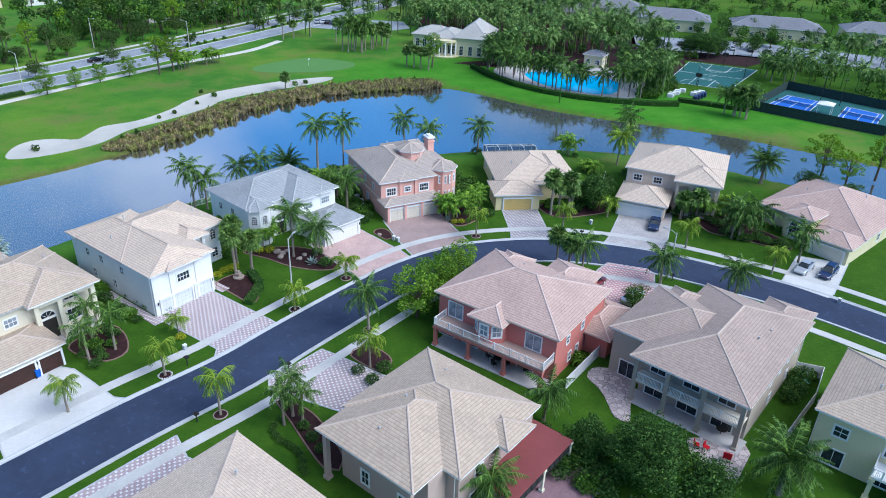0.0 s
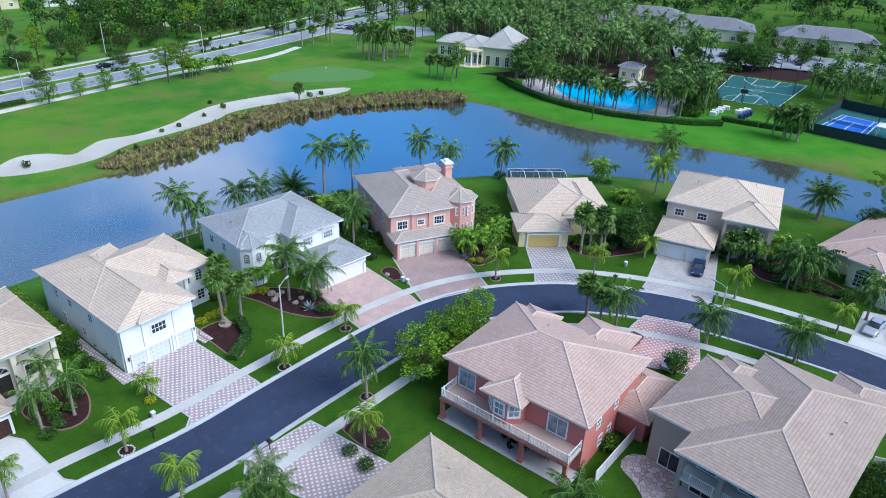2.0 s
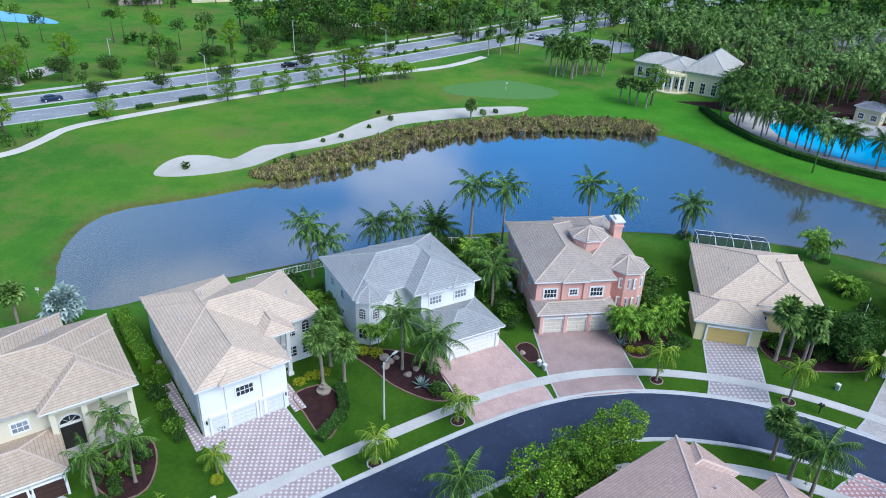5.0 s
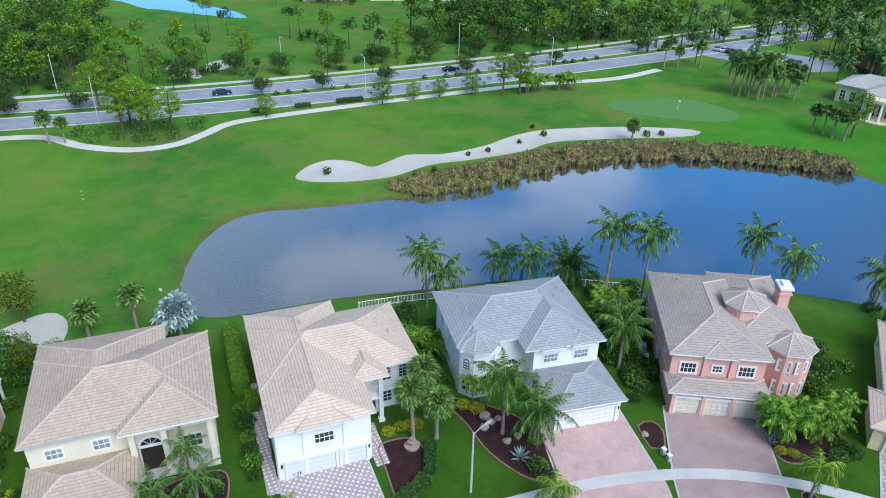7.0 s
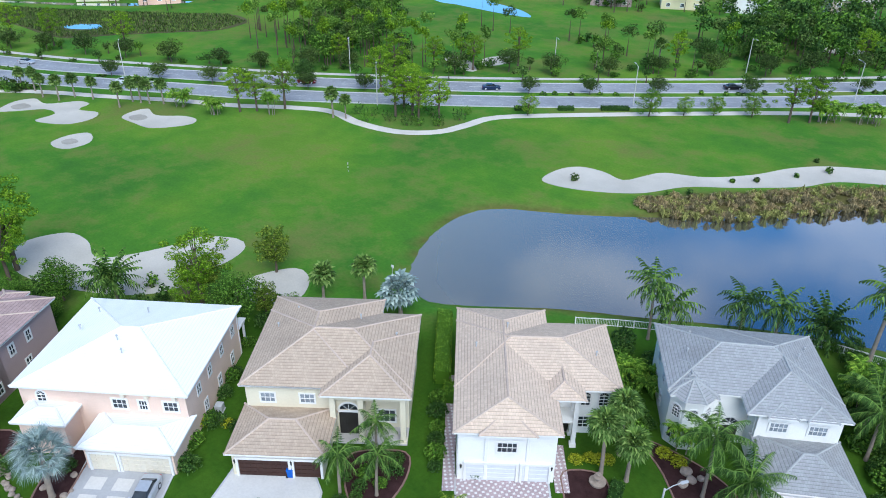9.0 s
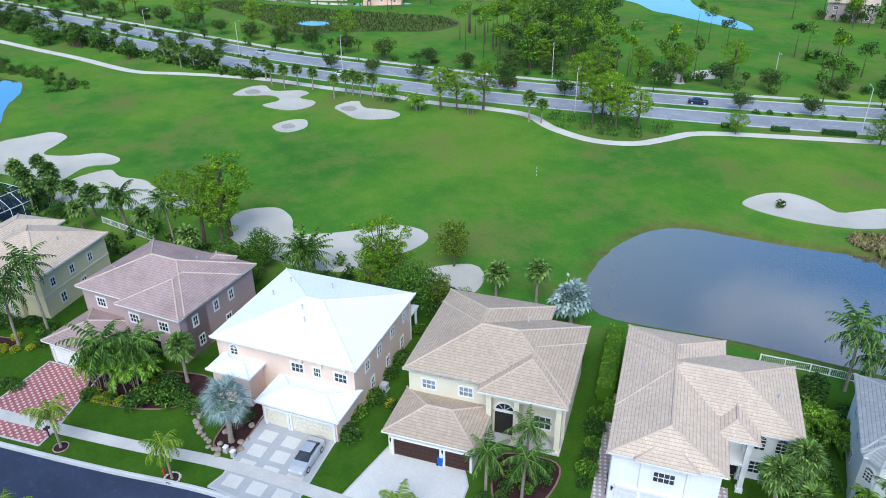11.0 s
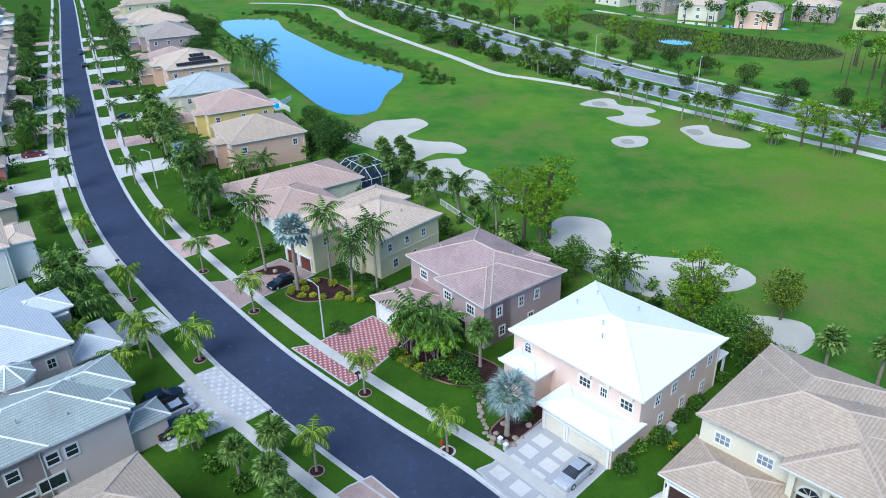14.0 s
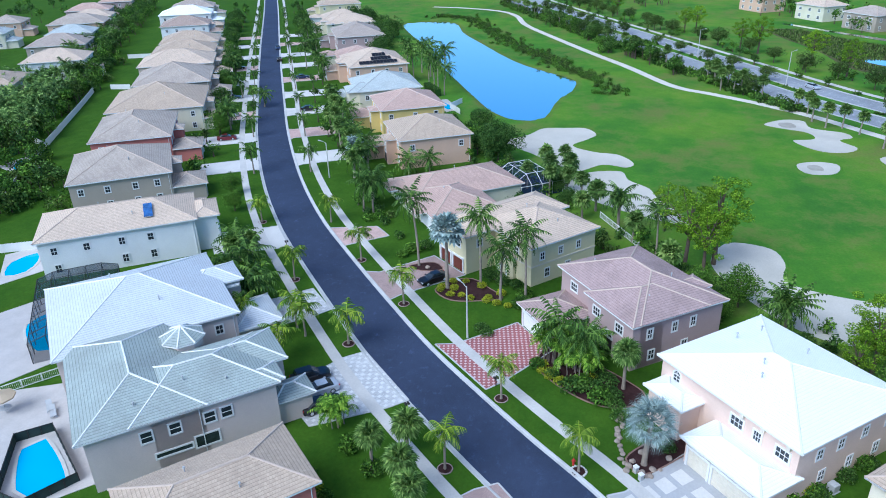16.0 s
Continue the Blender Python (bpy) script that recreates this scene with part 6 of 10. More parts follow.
def white_roof_house():
    A, G, P = (0.5, 0.5, 17.5, 15.5, 6.2), (8.7, -3.8, 17.5, 0.6, 2.9), (1.6, -2.2, 6.2, 0.6, 4.0)
    h = house("peach stucco two-storey house with white painted roof", (-65.2, 16.8), (0.8, 0.6), [A, G, P], S_BLUSH, R_WHITE, C_WHITE, pitch=0.26)
    add_garage(h, G, "F", 6.0, 4.8, CREAMDOOR)
    add_garage(h, G, "F", 1.8, 2.5, CREAMDOOR)
    for u in (10.2, 12.6, 15.4):
        add_window(h, A, "F", u, 4.0, 1.5 if u != 12.6 else 0.9, 1.2, 3, 2, trim=0.2)
        plate(h, "eave_bracket", u + 0.9, 0.1, 5.6, u + 1.3, 0.5, 6.1, TRIM)
    add_window(h, A, "F", 2.2, 4.3, 1.0, 0.9, 2, 2, arch=True)
    row_windows(h, A, "R", (3, 6, 9.5, 13), 3.9, 0.85, 1.2)
    row_windows(h, A, "R", (4, 8, 12), 0.9, 0.85, 1.3)
    ac_unit(h, 18.4, 5.4)
    plate(h, "rear_awning", 14, 15.4, 3.0, 17.4, 18.2, 3.2, WHITE)
    for x in (14.3, 17.1):
        column(h, x, 17.8, 3.0, WHITE, 0.25)
    vents(h, [(4, 11, 8.2), (9, 12, 7.8), (8.5, 6, 8.4), (9.6, 4.5, 7.9), (3, 8.5, 7.6)])
    gutters(h, A)
    return h


def pink_house():
    A, L, G = (8.2, 0.5, 17, 5, 6.2), (0.5, 1.6, 17, 14, 6.2), (1.8, -5.4, 8.2, 1.7, 2.9)
    R = (0.5, 0.5, 17, 14, 6.2)
    h = house("mauve stucco two-storey house with stained pink tiled roof", (-84.6, 5.0), (0.834, 0.554), [A, L, G], S_MAUVE, R_MAUVE, C_PALE, roofs=[(8.2, 0.5, 17, 11, 6.2), L, (1.8, -5.4, 8.2, 1.2, 2.9)])
    add_garage(h, G, "F", 3.2, 4.9, WHITE)
    row_windows(h, L, "F", (3,), 4.0, 1.4, 1.2, cols=3, rows=2, trim=0.2)
    row_windows(h, A, "F", (1.8, 6.3), 4.0, 1.4, 1.2, cols=3, rows=2, trim=0.2)
    row_windows(h, R, "R", (2.5, 6.2, 9), 3.9, 0.75, 1.3, trim=0.2)
    row_windows(h, R, "R", (3, 8), 0.9, 0.9, 1.3)
    row_windows(h, A, "F", (2, 6.8), 0.9, 1.4, 1.5, cols=3)
    vents(h, [(3, 5, 7.4), (14, 5, 7.4), (12, 10, 8.2)])
    hip_bump(h, 12.5, 9, 3, 5.5, 6.5, R_MAUVE, C_PALE)
    add_door(h, A, "F", 4.3)
    return h


def cream_house():
    A, B = (0.5, 0.5, 8, 20, 6.2), (4, 5.8, 16.8, 18.2, 6.2)
    h = house("cream stucco two-storey house with pale tiled roof", (-98.8, -13.3), (0.74, 0.67), [A, B], S_PALEY, R_CREAM, C_PALE)
    add_garage(h, A, "F", 2.1, 2.6, REDDOOR)
    add_garage(h, A, "F", 5.4, 2.6, REDDOOR)
    row_windows(h, A, "F", (2.2, 5.4), 4.0, 1.3, 1.2, cols=2, trim=0.2)
    row_windows(h, A, "R", (2.5,), 4.0, 1.0, 1.2)
    add_turret(h, 11.6, 5.9, 1.9, 0, 3.4, S_PALEY, R_CREAM, C_PALE, WHITE, pitch=0.3)
    for a in (-112.5, -67.5):
        f, g = window_meshes(0.9, 1.5, 2, 3, False, WHITE, GLASS, 0.14)
        w = part("window", f, None, h, "", pose(11.6, 5.9, 0.8, 0, 0, a + 90) @ Matrix.Translation((0, -1.9 * math.cos(math.pi / 8), 0)))
        part("pane", g, None, w)
    row_windows(h, B, "F", (6, 9.4), 4.0, 1.0, 1.2, trim=0.2)
    row_windows(h, B, "R", (2, 5.5, 9), 3.9, 0.8, 1.2, trim=0.16)
    row_windows(h, B, "R", (3, 7), 0.9, 0.9, 1.4, trim=0.16)
    bands(h, B, 3.05, TRIM)
    vents(h, [(8, 12, 8.4), (14, 13, 7.7)])
    add_door(h, B, "F", 5.2)
    return h


def low_house():
    A, B = (0.5, 0.5, 13.5, 22, 3.0), (8, 1, 21.5, 13, 3.0)
    h = house("single-storey house with brownish pink tiled roof", (-124.8, -27), (0.85, 0.53), [A, B], S_CREAM, R_PINK, C_PALE, pitch=0.33)
    hip_bump(h, 4.0, -1.6, 4.4, 5, 2.95, R_PINK, C_PALE)
    hip_bump(h, 16, -1.2, 5.5, 5, 2.95, R_PINK, C_PALE)
    add_garage(h, B, "F", 10, 4.8, WHITE)
    row_windows(h, A, "F", (2.5, 6), 0.9, 1.4, 1.4, trim=0.2)
    row_windows(h, B, "R", (3, 7, 10), 0.9, 1.0, 1.3)
    vents(h, [(5, 12, 5.2), (14, 6, 5.0)])
    return h


def plain_house(label, o, u, w, d, wall, roof, cap, garage=None, ht=6.2, seed=0, trim=0.16, extra=(), door=None, pitch=0.38):
    """A house with a main block, a wing or two, and regular windows."""
    rng = random.Random(seed + int(abs(o[0]) * 7))
    A = (0.5, 0.5, w - 0.5, d - 0.5, ht)
    bl = [A] + ([garage] if garage else []) + list(extra)
    h = house(label, o, u, bl, wall, roof, cap, pitch=pitch)
    two = ht > 4.5
    if garage:
        gw = garage[2] - garage[0]
        add_garage(h, garage, "F", gw / 2, min(5.0, gw - 1.2), door or WHITE)
    n = max(2, int(w / 4.5))
    for k in range(n):
        u_ = (w - 1) * (k + 0.5) / n
        if two:
            add_window(h, A, "F", u_, 3.9, 1.4, 1.25, 3, 2, trim=trim)
        if not garage or not (garage[0] - 1 < u_ < garage[2]):
            add_window(h, A, "F", u_, 0.9, 1.4, 1.4, 3, 2, trim=trim)
    m = max(2, int(d / 4.2))
    for s in "LR":
        for k in range(m):
            u_ = (d - 1) * (k + 0.5) / m + rng.uniform(-0.5, 0.5)
            if two and rng.random() < 0.85:
                add_window(h, A, s, u_, 3.9, 0.95, 1.25, 2, 2, trim=trim)
            if rng.random() < 0.7:
                add_window(h, A, s, u_, 0.9, 0.95, 1.35, 2, 2, trim=trim)
    for k in range(max(2, int(w / 5))):
        u_ = (w - 1) * (k + 0.5) / max(2, int(w / 5))
        add_window(h, A, "B", u_, 0.2, 2.0, 2.1, 2, 1, trim=0.1)
        if two:
            add_window(h, A, "B", u_, 3.9, 1.4, 1.3, 2, 2, trim=trim)
    if garage and two:
        E = (min(w - 5.2, garage[2] + 0.8), -1.6, min(w - 1.4, garage[2] + 4.6), 1.2, 5.3)
        add_wall(h, E, wall)
        add_roof(h, E, roof, cap, WHITE, 0.35, pitch)
        add_door(h, E, "F", (E[2] - E[0]) / 2, 0.1, 1.6, 2.2)
        for s in (0.28, 0.72):
            add_window(h, E, "F", (E[2] - E[0]) * s, 3.6, 0.7, 1.0, 1, 2, trim=0.1)
    if math.hypot(*o) < 100:
        m = h.matrix_world
        for k in range(int(w / 1.7)):
            x = 0.8 + k * 1.7 + rng.uniform(-0.3, 0.3)
            if garage and garage[0] - 1.2 < x < garage[2] + 1.2:
                continue
            q = m @ Vector((x, -1.0 - (1.6 if garage and two and garage[2] < x < garage[2] + 5.4 else 0) - rng.uniform(0, 0.6), 0))
            bush(rng.choice("HVHY"), q.x, q.y, rng.uniform(0.6, 1.1))
    r = min(w, d) / 2
    vents(h, [(w * 0.25, d * 0.4, ht + 0.25 + 0.38 * w * 0.27), (w * 0.7, d * 0.62, ht + 0.25 + 0.38 * min(w * 0.3, d * 0.38) + 0.1)])
    gutters(h, A)
    return h


def red_house():
    """Brick-red house whose back has a long balcony over a patio."""
    A, B, G = (0.5, 0.5, 17.3, 14.2, 6.2), (3.5, -3.6, 9.5, 4, 5.6), (-2.6, -2, 2.5, 6, 2.9)
    h = house("brick-red stucco house with pink roof and long rear balcony", (29.3, 27.3), (-0.65, 0.76), [A, B, G], S_RED, R_PINK, C_PINK, fascia=TRIM)
    hip_bump(h, 14, -0.6, 4.2, 6, 6.15, R_PINK, C_PINK, TRIM)
    bm = bmesh.new()
    tube(bm, (0, 0, 3.1), (0, 0, 6.05), 2.2, 2.2, 8)
    bmesh.ops.rotate(bm, cent=(0, 0, 0), matrix=Matrix.Rotation(math.pi / 8, 3, "Z"), verts=bm.verts)
    part("bay_wall", bm, S_RED, h, "", pose(9.2, 14.2, 0))
    bm, lines = hip_roof(7.0, 9.0, 11.4, 16.0, 5.9, 0.3, 0.42)
    roof_part(h, bm, lines, R_PINK, C_PINK, TRIM)
    for a in (45, 90, 135):
        f, g = window_meshes(1.15, 1.5, 2, 2, False, WHITE, GLASSL, 0.14)
        w = part("window", f, None, h, "", pose(9.2, 14.2, 4.1, 0, 0, a + 90) @ Matrix.Translation((0, -2.2 * math.cos(math.pi / 8), 0)))
        part("pane", g, None, w)
    for u in (2.6, 13.8):
        add_window(h, A, "B", u, 3.35, 2.2, 2.2, 2, 1, glass=GLASSL, trim=0.1)
    row_windows(h, A, "B", (1.4, 5, 9, 13), 0.15, 2.3, 2.2, cols=2, rows=1, trim=0.1)
    deck = plate(h, "balcony_deck", 0.6, 14.2, 2.95, 16.2, 16.9, 3.2, DECK)
    plate(h, "balcony_beam", 0.6, 16.6, 2.55, 16.2, 16.9, 2.95, S_RED)
    for x in (0.9, 5.9, 11, 16.0):
        column(h, x, 16.7, 2.95, S_RED, 0.42)
    railing(h, (0.7, 16.85), (16.1, 16.85), 3.2)
    railing(h, (0.7, 14.3), (0.7, 16.8), 3.2)
    railing(h, (16.1, 14.3), (16.1, 16.8), 3.2)
    plate(h, "patio_slab", 0.4, 14.2, 0, 16.4, 17.1, 0.12, PATIO)
    row_windows(h, A, "L", (3, 7), 3.9, 0.8, 1.2)
    row_windows(h, A, "L", (4, 6, 10), 0.9, 0.8, 1.3)
    row_windows(h, A, "R", (4, 9), 3.9, 0.9, 1.2)
    vents(h, [(6, 4, 7.6), (11, 4, 7.8), (13, 9, 7.8)])
    gutters(h, A, TRIM)
    return h


def taupe_house():
    """Taupe house with a covered two-storey loggia at the back."""
    A, B, F = (0.5, 2.0, 13, 20.2, 6.2), (5, 7, 17.5, 19.1, 6.2), (1.0, -1.5, 6, 5, 5.6)
    h = house("taupe stucco house with a two-storey rear loggia and balcony", (51.6, 16.2), (-0.58, 0.815), [A, B, F], S_TAUPE, R_DUSK, C_PALE, roofs=[(0.5, 2.0, 13, 22.6, 6.2), B, F])
    for x in (0.7, 4.9, 9.0, 12.8):
        column(h, x, 22.3, 6.2, S_TAUPE, 0.45)
    plate(h, "balcony_deck", 0.6, 20.2, 2.9, 12.9, 22.5, 3.15, TRIM)
    railing(h, (0.7, 22.4), (12.8, 22.4), 3.15)
    plate(h, "patio_slab", 0, 20.2, 0, 13.5, 22.9, 0.1, PATIO)
    q = smooth_line([(14.0, 19.2), (17.6, 19.0), (19.0, 20.4), (18.6, 22.2), (16.4, 23.2), (14.6, 24.6), (12.6, 26.4), (11.0, 26.0), (12.2, 23.4)], 0.7, True)
    part("patio_slab", slab(flat(q), 0, 0.108), STONE, h, "curved patio of mottled pink flagstones")
    row_windows(h, A, "B", (2, 6, 10), 3.4, 1.9, 1.9, cols=2, rows=1, trim=0.1)
    row_windows(h, A, "B", (2, 6, 10), 0.15, 2.4, 2.2, cols=2, rows=1, trim=0.1)
    add_window(h, B, "B", 2.4, 0.15, 2.2, 2.2, 2, 1, trim=0.1)
    row_windows(h, A, "L", (6, 9, 12, 15), 3.9, 0.8, 1.2)
    row_windows(h, A, "L", (7, 13), 0.9, 0.8, 1.3)
    row_windows(h, B, "R", (3, 8), 3.9, 0.9, 1.2)
    hip_bump(h, 14.2, 5.2, 4, 6, 6.15, R_DUSK, C_PALE)
    vents(h, [(3, 9, 7.3), (3.4, 12, 7.6), (14.6, 10, 7.4)])
    gutters(h, A)
    return h


def garden_house():
    """Taupe house with side portico and a flat red patio roof."""
    A, B = (0.5, 0.5, 12.6, 14.4, 6.2), (4, 2, 15.2, 13, 6.2)
    h = house("taupe stucco two-storey house with tan roof and red patio cover", (3.1, 19.6), (-0.8, -0.6), [A, B], S_ROSE, R_TAN, C_PALE, roofs=[A, (4, 1, 16.6, 12.4, 6.2)])
    for y in (1.2, 12.0):
        column(h, 16.4, y, 6.2, S_ROSE, 0.5)
    row_windows(h, B, "L", (2,), 3.9, 0.9, 1.2)
    row_windows(h, B, "R", (3, 5.6, 9), 4.1, 0.8, 1.0, trim=0.2)
    row_windows(h, B, "R", (3.2, 8), 0.9, 1.0, 1.7, trim=0.2)
    row_windows(h, A, "F", (3, 8), 3.9, 1.4, 1.2, trim=0.2)
    hip_bump(h, 5.0, 11.6, 4.2, 4.2, 6.1, R_TAN, C_PALE)
    plate(h, "patio_roof", -1.2, 13.4, 2.95, 9.4, 18.4, 3.12, REDROOF, "flat dark red patio roof")
    for x in (-1.0, 4.0, 9.2):
        column(h, x, 18.2, 2.95, S_CREAM, 0.3)
    plate(h, "patio_slab", -1.6, 14.4, 0, 9.6, 22.4, 0.1, PV_PLUM, "plum-coloured paver patio")
    plate(h, "patio_edging", -1.6, 22.4, 0, 9.6, 22.62, 0.13, KERB)
    for x0, x1 in ((-0.85, 3.85), (4.15, 9.05)):
        bm = bmesh.new()
        nx = 5
        lattice(bm, [x0] + [v for k in range(1, nx) for v in (x0 + (x1 - x0) * k / nx - 0.03, x0 + (x1 - x0) * k / nx + 0.03)] + [x1], [1.75, 1.82, 2.3, 2.34, 2.86, 2.94], 18.16, 18.24)
        part("screen_frame", bm, DARKMETAL, h)
        bm = bmesh.new()
        box(bm, x0, 18.195, 1.8, x1, 18.205, 2.9)
        part("insect_screen", bm, PATIOSCREEN, h)
    row_windows(h, A, "B", (3, 8), 0.15, 2.4, 2.2, cols=2, rows=1, trim=0.1)
    row_windows(h, A, "B", (3, 8), 3.9, 1.2, 1.2)
    vents(h, [(3, 5, 7.3), (9.6, 5.4, 8.2), (14, 6, 7.4), (6, 9, 8.2)])
    gutters(h, A)
    return h


def beige_house():
    A, B, G = (0.5, 0.5, 17, 15, 6.2), (9.6, -2.4, 17, 6, 6.2), (0.5, -7.4, 8.8, 0.6, 2.9)
    h = house("beige two-storey house with columned porch and pale roof", (51.3, 67.7), (0.8, -0.6), [A, G], S_BEIGE, R_CREAM, C_PALE, roofs=[A, B, G])
    add_garage(h, G, "F", 2.7, 4.4, WHITE)
    add_garage(h, G, "F", 6.6, 2.4, WHITE)
    row_windows(h, A, "F", (2.0, 5.6), 4.0, 1.5, 1.2, cols=3, rows=2, trim=0.22)
    for x in (9.9, 12.3, 16.7):
        column(h, x, -2.1, 6.2, S_BEIGE, 0.5)
    plate(h, "porch_beam", 9.6, -2.4, 5.5, 17, -1.9, 6.2, S_BEIGE)
    plate(h, "porch_floor", 9.4, -2.8, 0, 17.2, 0.6, 0.16, PATIO)
    plate(h, "porch_bay", 12.6, -1.6, 0, 16.4, 0.6, 5.4, S_BEIGE)
    add_door(h, A, "F", 10.6, 0.16, 1.8, 2.4)
    add_window(h, (12.6, -1.6, 16.4, 0.6), "F", 1.9, 3.4, 2.4, 1.2, 4, 2, trim=0.2)
    add_window(h, (12.6, -1.6, 16.4, 0.6), "F", 1.9, 0.7, 2.2, 1.6, 3, 2, trim=0.2)
    row_windows(h, A, "L", (4, 9), 3.9, 0.9, 1.2)
    row_windows(h, A, "R", (3, 8, 12), 3.9, 0.9, 1.2)
    bands(h, A, 3.05, TRIM)
    vents(h, [(4, 6, 8.2), (13, 10, 7.9), (8, 11, 8.0)])
    gutters(h, A)
    return h


def side_wall_house():
    """Grey-walled house seen from its window side, with a small turret roof."""
    A, B, C = (0.5, 8.0, 18.6, 19.0, 6.2), (4.4, -1.5, 10.6, 5, 6.2), (0.5, 0.5, 10.6, 13, 6.2)
    h = house("grey stucco two-storey house with sage grey tiled roof", (-55.6, -22.1), (-0.79, -0.613), [A, B, C], S_GREY, R_SAGE, C_WHITE, roofs=[(0.5, 8.0, 18.6, 19.3, 6.2), (4.4, -1.5, 10.6, 8, 6.2), (0.5, 0.5, 10.6, 14.5, 6.2)])
    D = (0.5, 0.5, 10.6, 19.0, 6.2)
    row_windows(h, D, "L", (5.4, 8.1, 11.5, 13.2), 3.9, 1.15, 1.3, cols=1, rows=2, trim=0.15)
    add_window(h, D, "L", 10.9, 1.3, 2.4, 1.4, 1, 1, trim=0.17)
    add_window(h, D, "L", 7.6, 1.6, 3.6, 0.6, 1, 1, trim=0.17)
    add_turret(h, 13.0, 7.4, 2.2, 6.2, 7.2, S_GREY, R_SAGE, C_WHITE, WHITE, pitch=0.5)
    add_garage(h, B, "F", 3, 4.8, WHITE)
    hip_bump(h, 2.4, -0.4, 3.2, 4, 6.1, R_SAGE, C_WHITE)
    row_windows(h, C, "F", (2,), 3.9, 1.2, 1.2)
    row_windows(h, A, "B", (3, 8), 0.2, 2.2, 2.2, cols=2, rows=1, trim=0.1)
    plate(h, "side_wing", 1.2, -3.4, 0, 4.4, 0.6, 2.9, S_GREY)
    hip_bump(h, 2.8, -3.6, 3.4, 4.4, 2.9, R_SAGE, C_WHITE)
    vents(h, [(2.2, 5, 7.2), (2.4, 14, 7.3), (3.5, 9, 7.9), (7, 3, 7.6)])
    gutters(h, A)
    return h


white_house(), tan_house(), grey_house(), salmon_house(), white_roof_house(), pink_house(), cream_house(), low_house()
red_house(), taupe_house(), garden_house(), side_wall_house()
plain_house("peach stucco two-storey house with tan roof and rear balcony", (-153.5, -34.5), (0.91, 0.42), 16.5, 16.5, S_PEACH, R_TAN, C_PALE, (0.8, -6, 7, 0.6, 2.9))
plain_house("bright yellow two-storey house with pink tiled roof", (-177.3, -43.8), (0.917, 0.4), 16.5, 16.5, S_YELLOW, R_PINK, C_PINK, (1, -5.5, 7.5, 0.6, 2.9))
plain_house("cream house with pale blue-grey tiled roof", (-197.4, -55.2), (0.917, 0.4), 18, 18, S_CREAM, R_BLUE, C_GREY, (1, -5.5, 7.5, 0.6, 2.9), extra=[(9.5, -2, 16.5, 6, 6.0)])
plain_house("peach house with black solar panels on its roof", (-231.8, -68), (0.912, 0.41), 22, 19, S_PEACH, R_CREAM, C_PALE, (1, -5.5, 7.5, 0.6, 2.9), extra=[(6, -2, 12, 6, 6.0)])
plain_house("cream single-storey house with pale pink roof", (-17.4, 10.1), (-0.8, -0.6), 17, 15, S_CREAM, R_CREAM, C_PALE)
plain_house("yellow stucco single-storey house with pale pink roof", (27.5, 70), (0.993, -0.12), 15.5, 17.5, S_BUTTER, R_CREAM, C_PALE, (-0.9, -3.6, 7.1, 2.4, 2.9), 3.2, door=YELLOWDOOR, extra=[(7.5, 1, 15, 14, 3.6)])
beige_house()
ARCH = plain_house("cream single-storey house with pink tiled roof", (71, 54.7), (0.45, -0.89), 18.5, 20, S_PALEY, R_PINK, C_PINK, (11.5, -4.6, 18, 0.6, 2.9), 3.2, door=CREAMDOOR)
E_ = (6.2, -2.2, 10.6, 3.0, 4.3)
add_wall(ARCH, E_, S_PALEY)
add_roof(ARCH, E_, R_PINK, C_PINK, WHITE, 0.45, 0.4)
add_window(ARCH, E_, "F", 2.2, 0.5, 2.4, 2.0, 4, 3, arch=True, trim=0.2)
BALC = plain_house("pale yellow two-storey house with white balcony", (59.6, -2), (-0.6, 0.8), 15, 14, S_PALEY, R_TAN, C_PALE)
plate(BALC, "balcony_deck", 1.0, 13.5, 2.85, 8.5, 16.2, 3.1, WHITE)
for x in (1.2, 4.8, 8.3):
    column(BALC, x, 16.0, 2.85, S_PALEY, 0.4)
railing(BALC, (1.0, 16.15), (8.5, 16.15), 3.1)
railing(BALC, (8.45, 13.6), (8.45, 16.1), 3.1)
add_window(BALC, (0.5, 0.5, 14.5, 13.5), "B", 8.6, 3.2, 3.0, 2.1, 3, 1, glass=GLASSL, trim=0.12)
plain_house("grey house with white-blue weathered tiled roof", (-68.6, -32.2), (-0.79, -0.613), 19.5, 21, S_GREY, R_PALE, C_WHITE, (1.5, -5, 8.5, 0.6, 2.9), extra=[(9.5, -2.2, 14.5, 4, 6.0)])
plain_house("red-brown stucco house with tan tiled roof", (-42.3, -13.4), (-0.753, -0.658), 9.4, 15.7, S_RED, R_TAN, C_PALE)
plain_house("white two-storey house with blue solar panel", (-95.6, -51.2), (-0.87, -0.49), 13, 24, S_WHITE, R_CREAM, C_PALE, (2, -3, 9, 0.6, 5.8))
plain_house("taupe house with brown tiled roof", (-116.8, -66.8), (-0.87, -0.49), 20, 18.8, S_TAUPE, R_BROWN, C_PALE, (1, -5.5, 8, 0.6, 2.9))
plain_house("red stucco house with brown tiled roof", (-139.4, -79), (-0.91, -0.41), 22.5, 17.5, S_RED, R_BROWN, C_PALE, (1, -5.5, 8, 0.6, 2.9))
plain_house("cream house with tan tiled roof", (-165.2, -84), (-0.92, -0.38), 24, 24, S_CREAM, R_TAN, C_PALE, (1, -3, 8, 0.6, 2.9))
WALLS = [S_PEACH, S_CREAM, S_TAUPE, S_WHITE, S_PALEY, S_MAUVE]
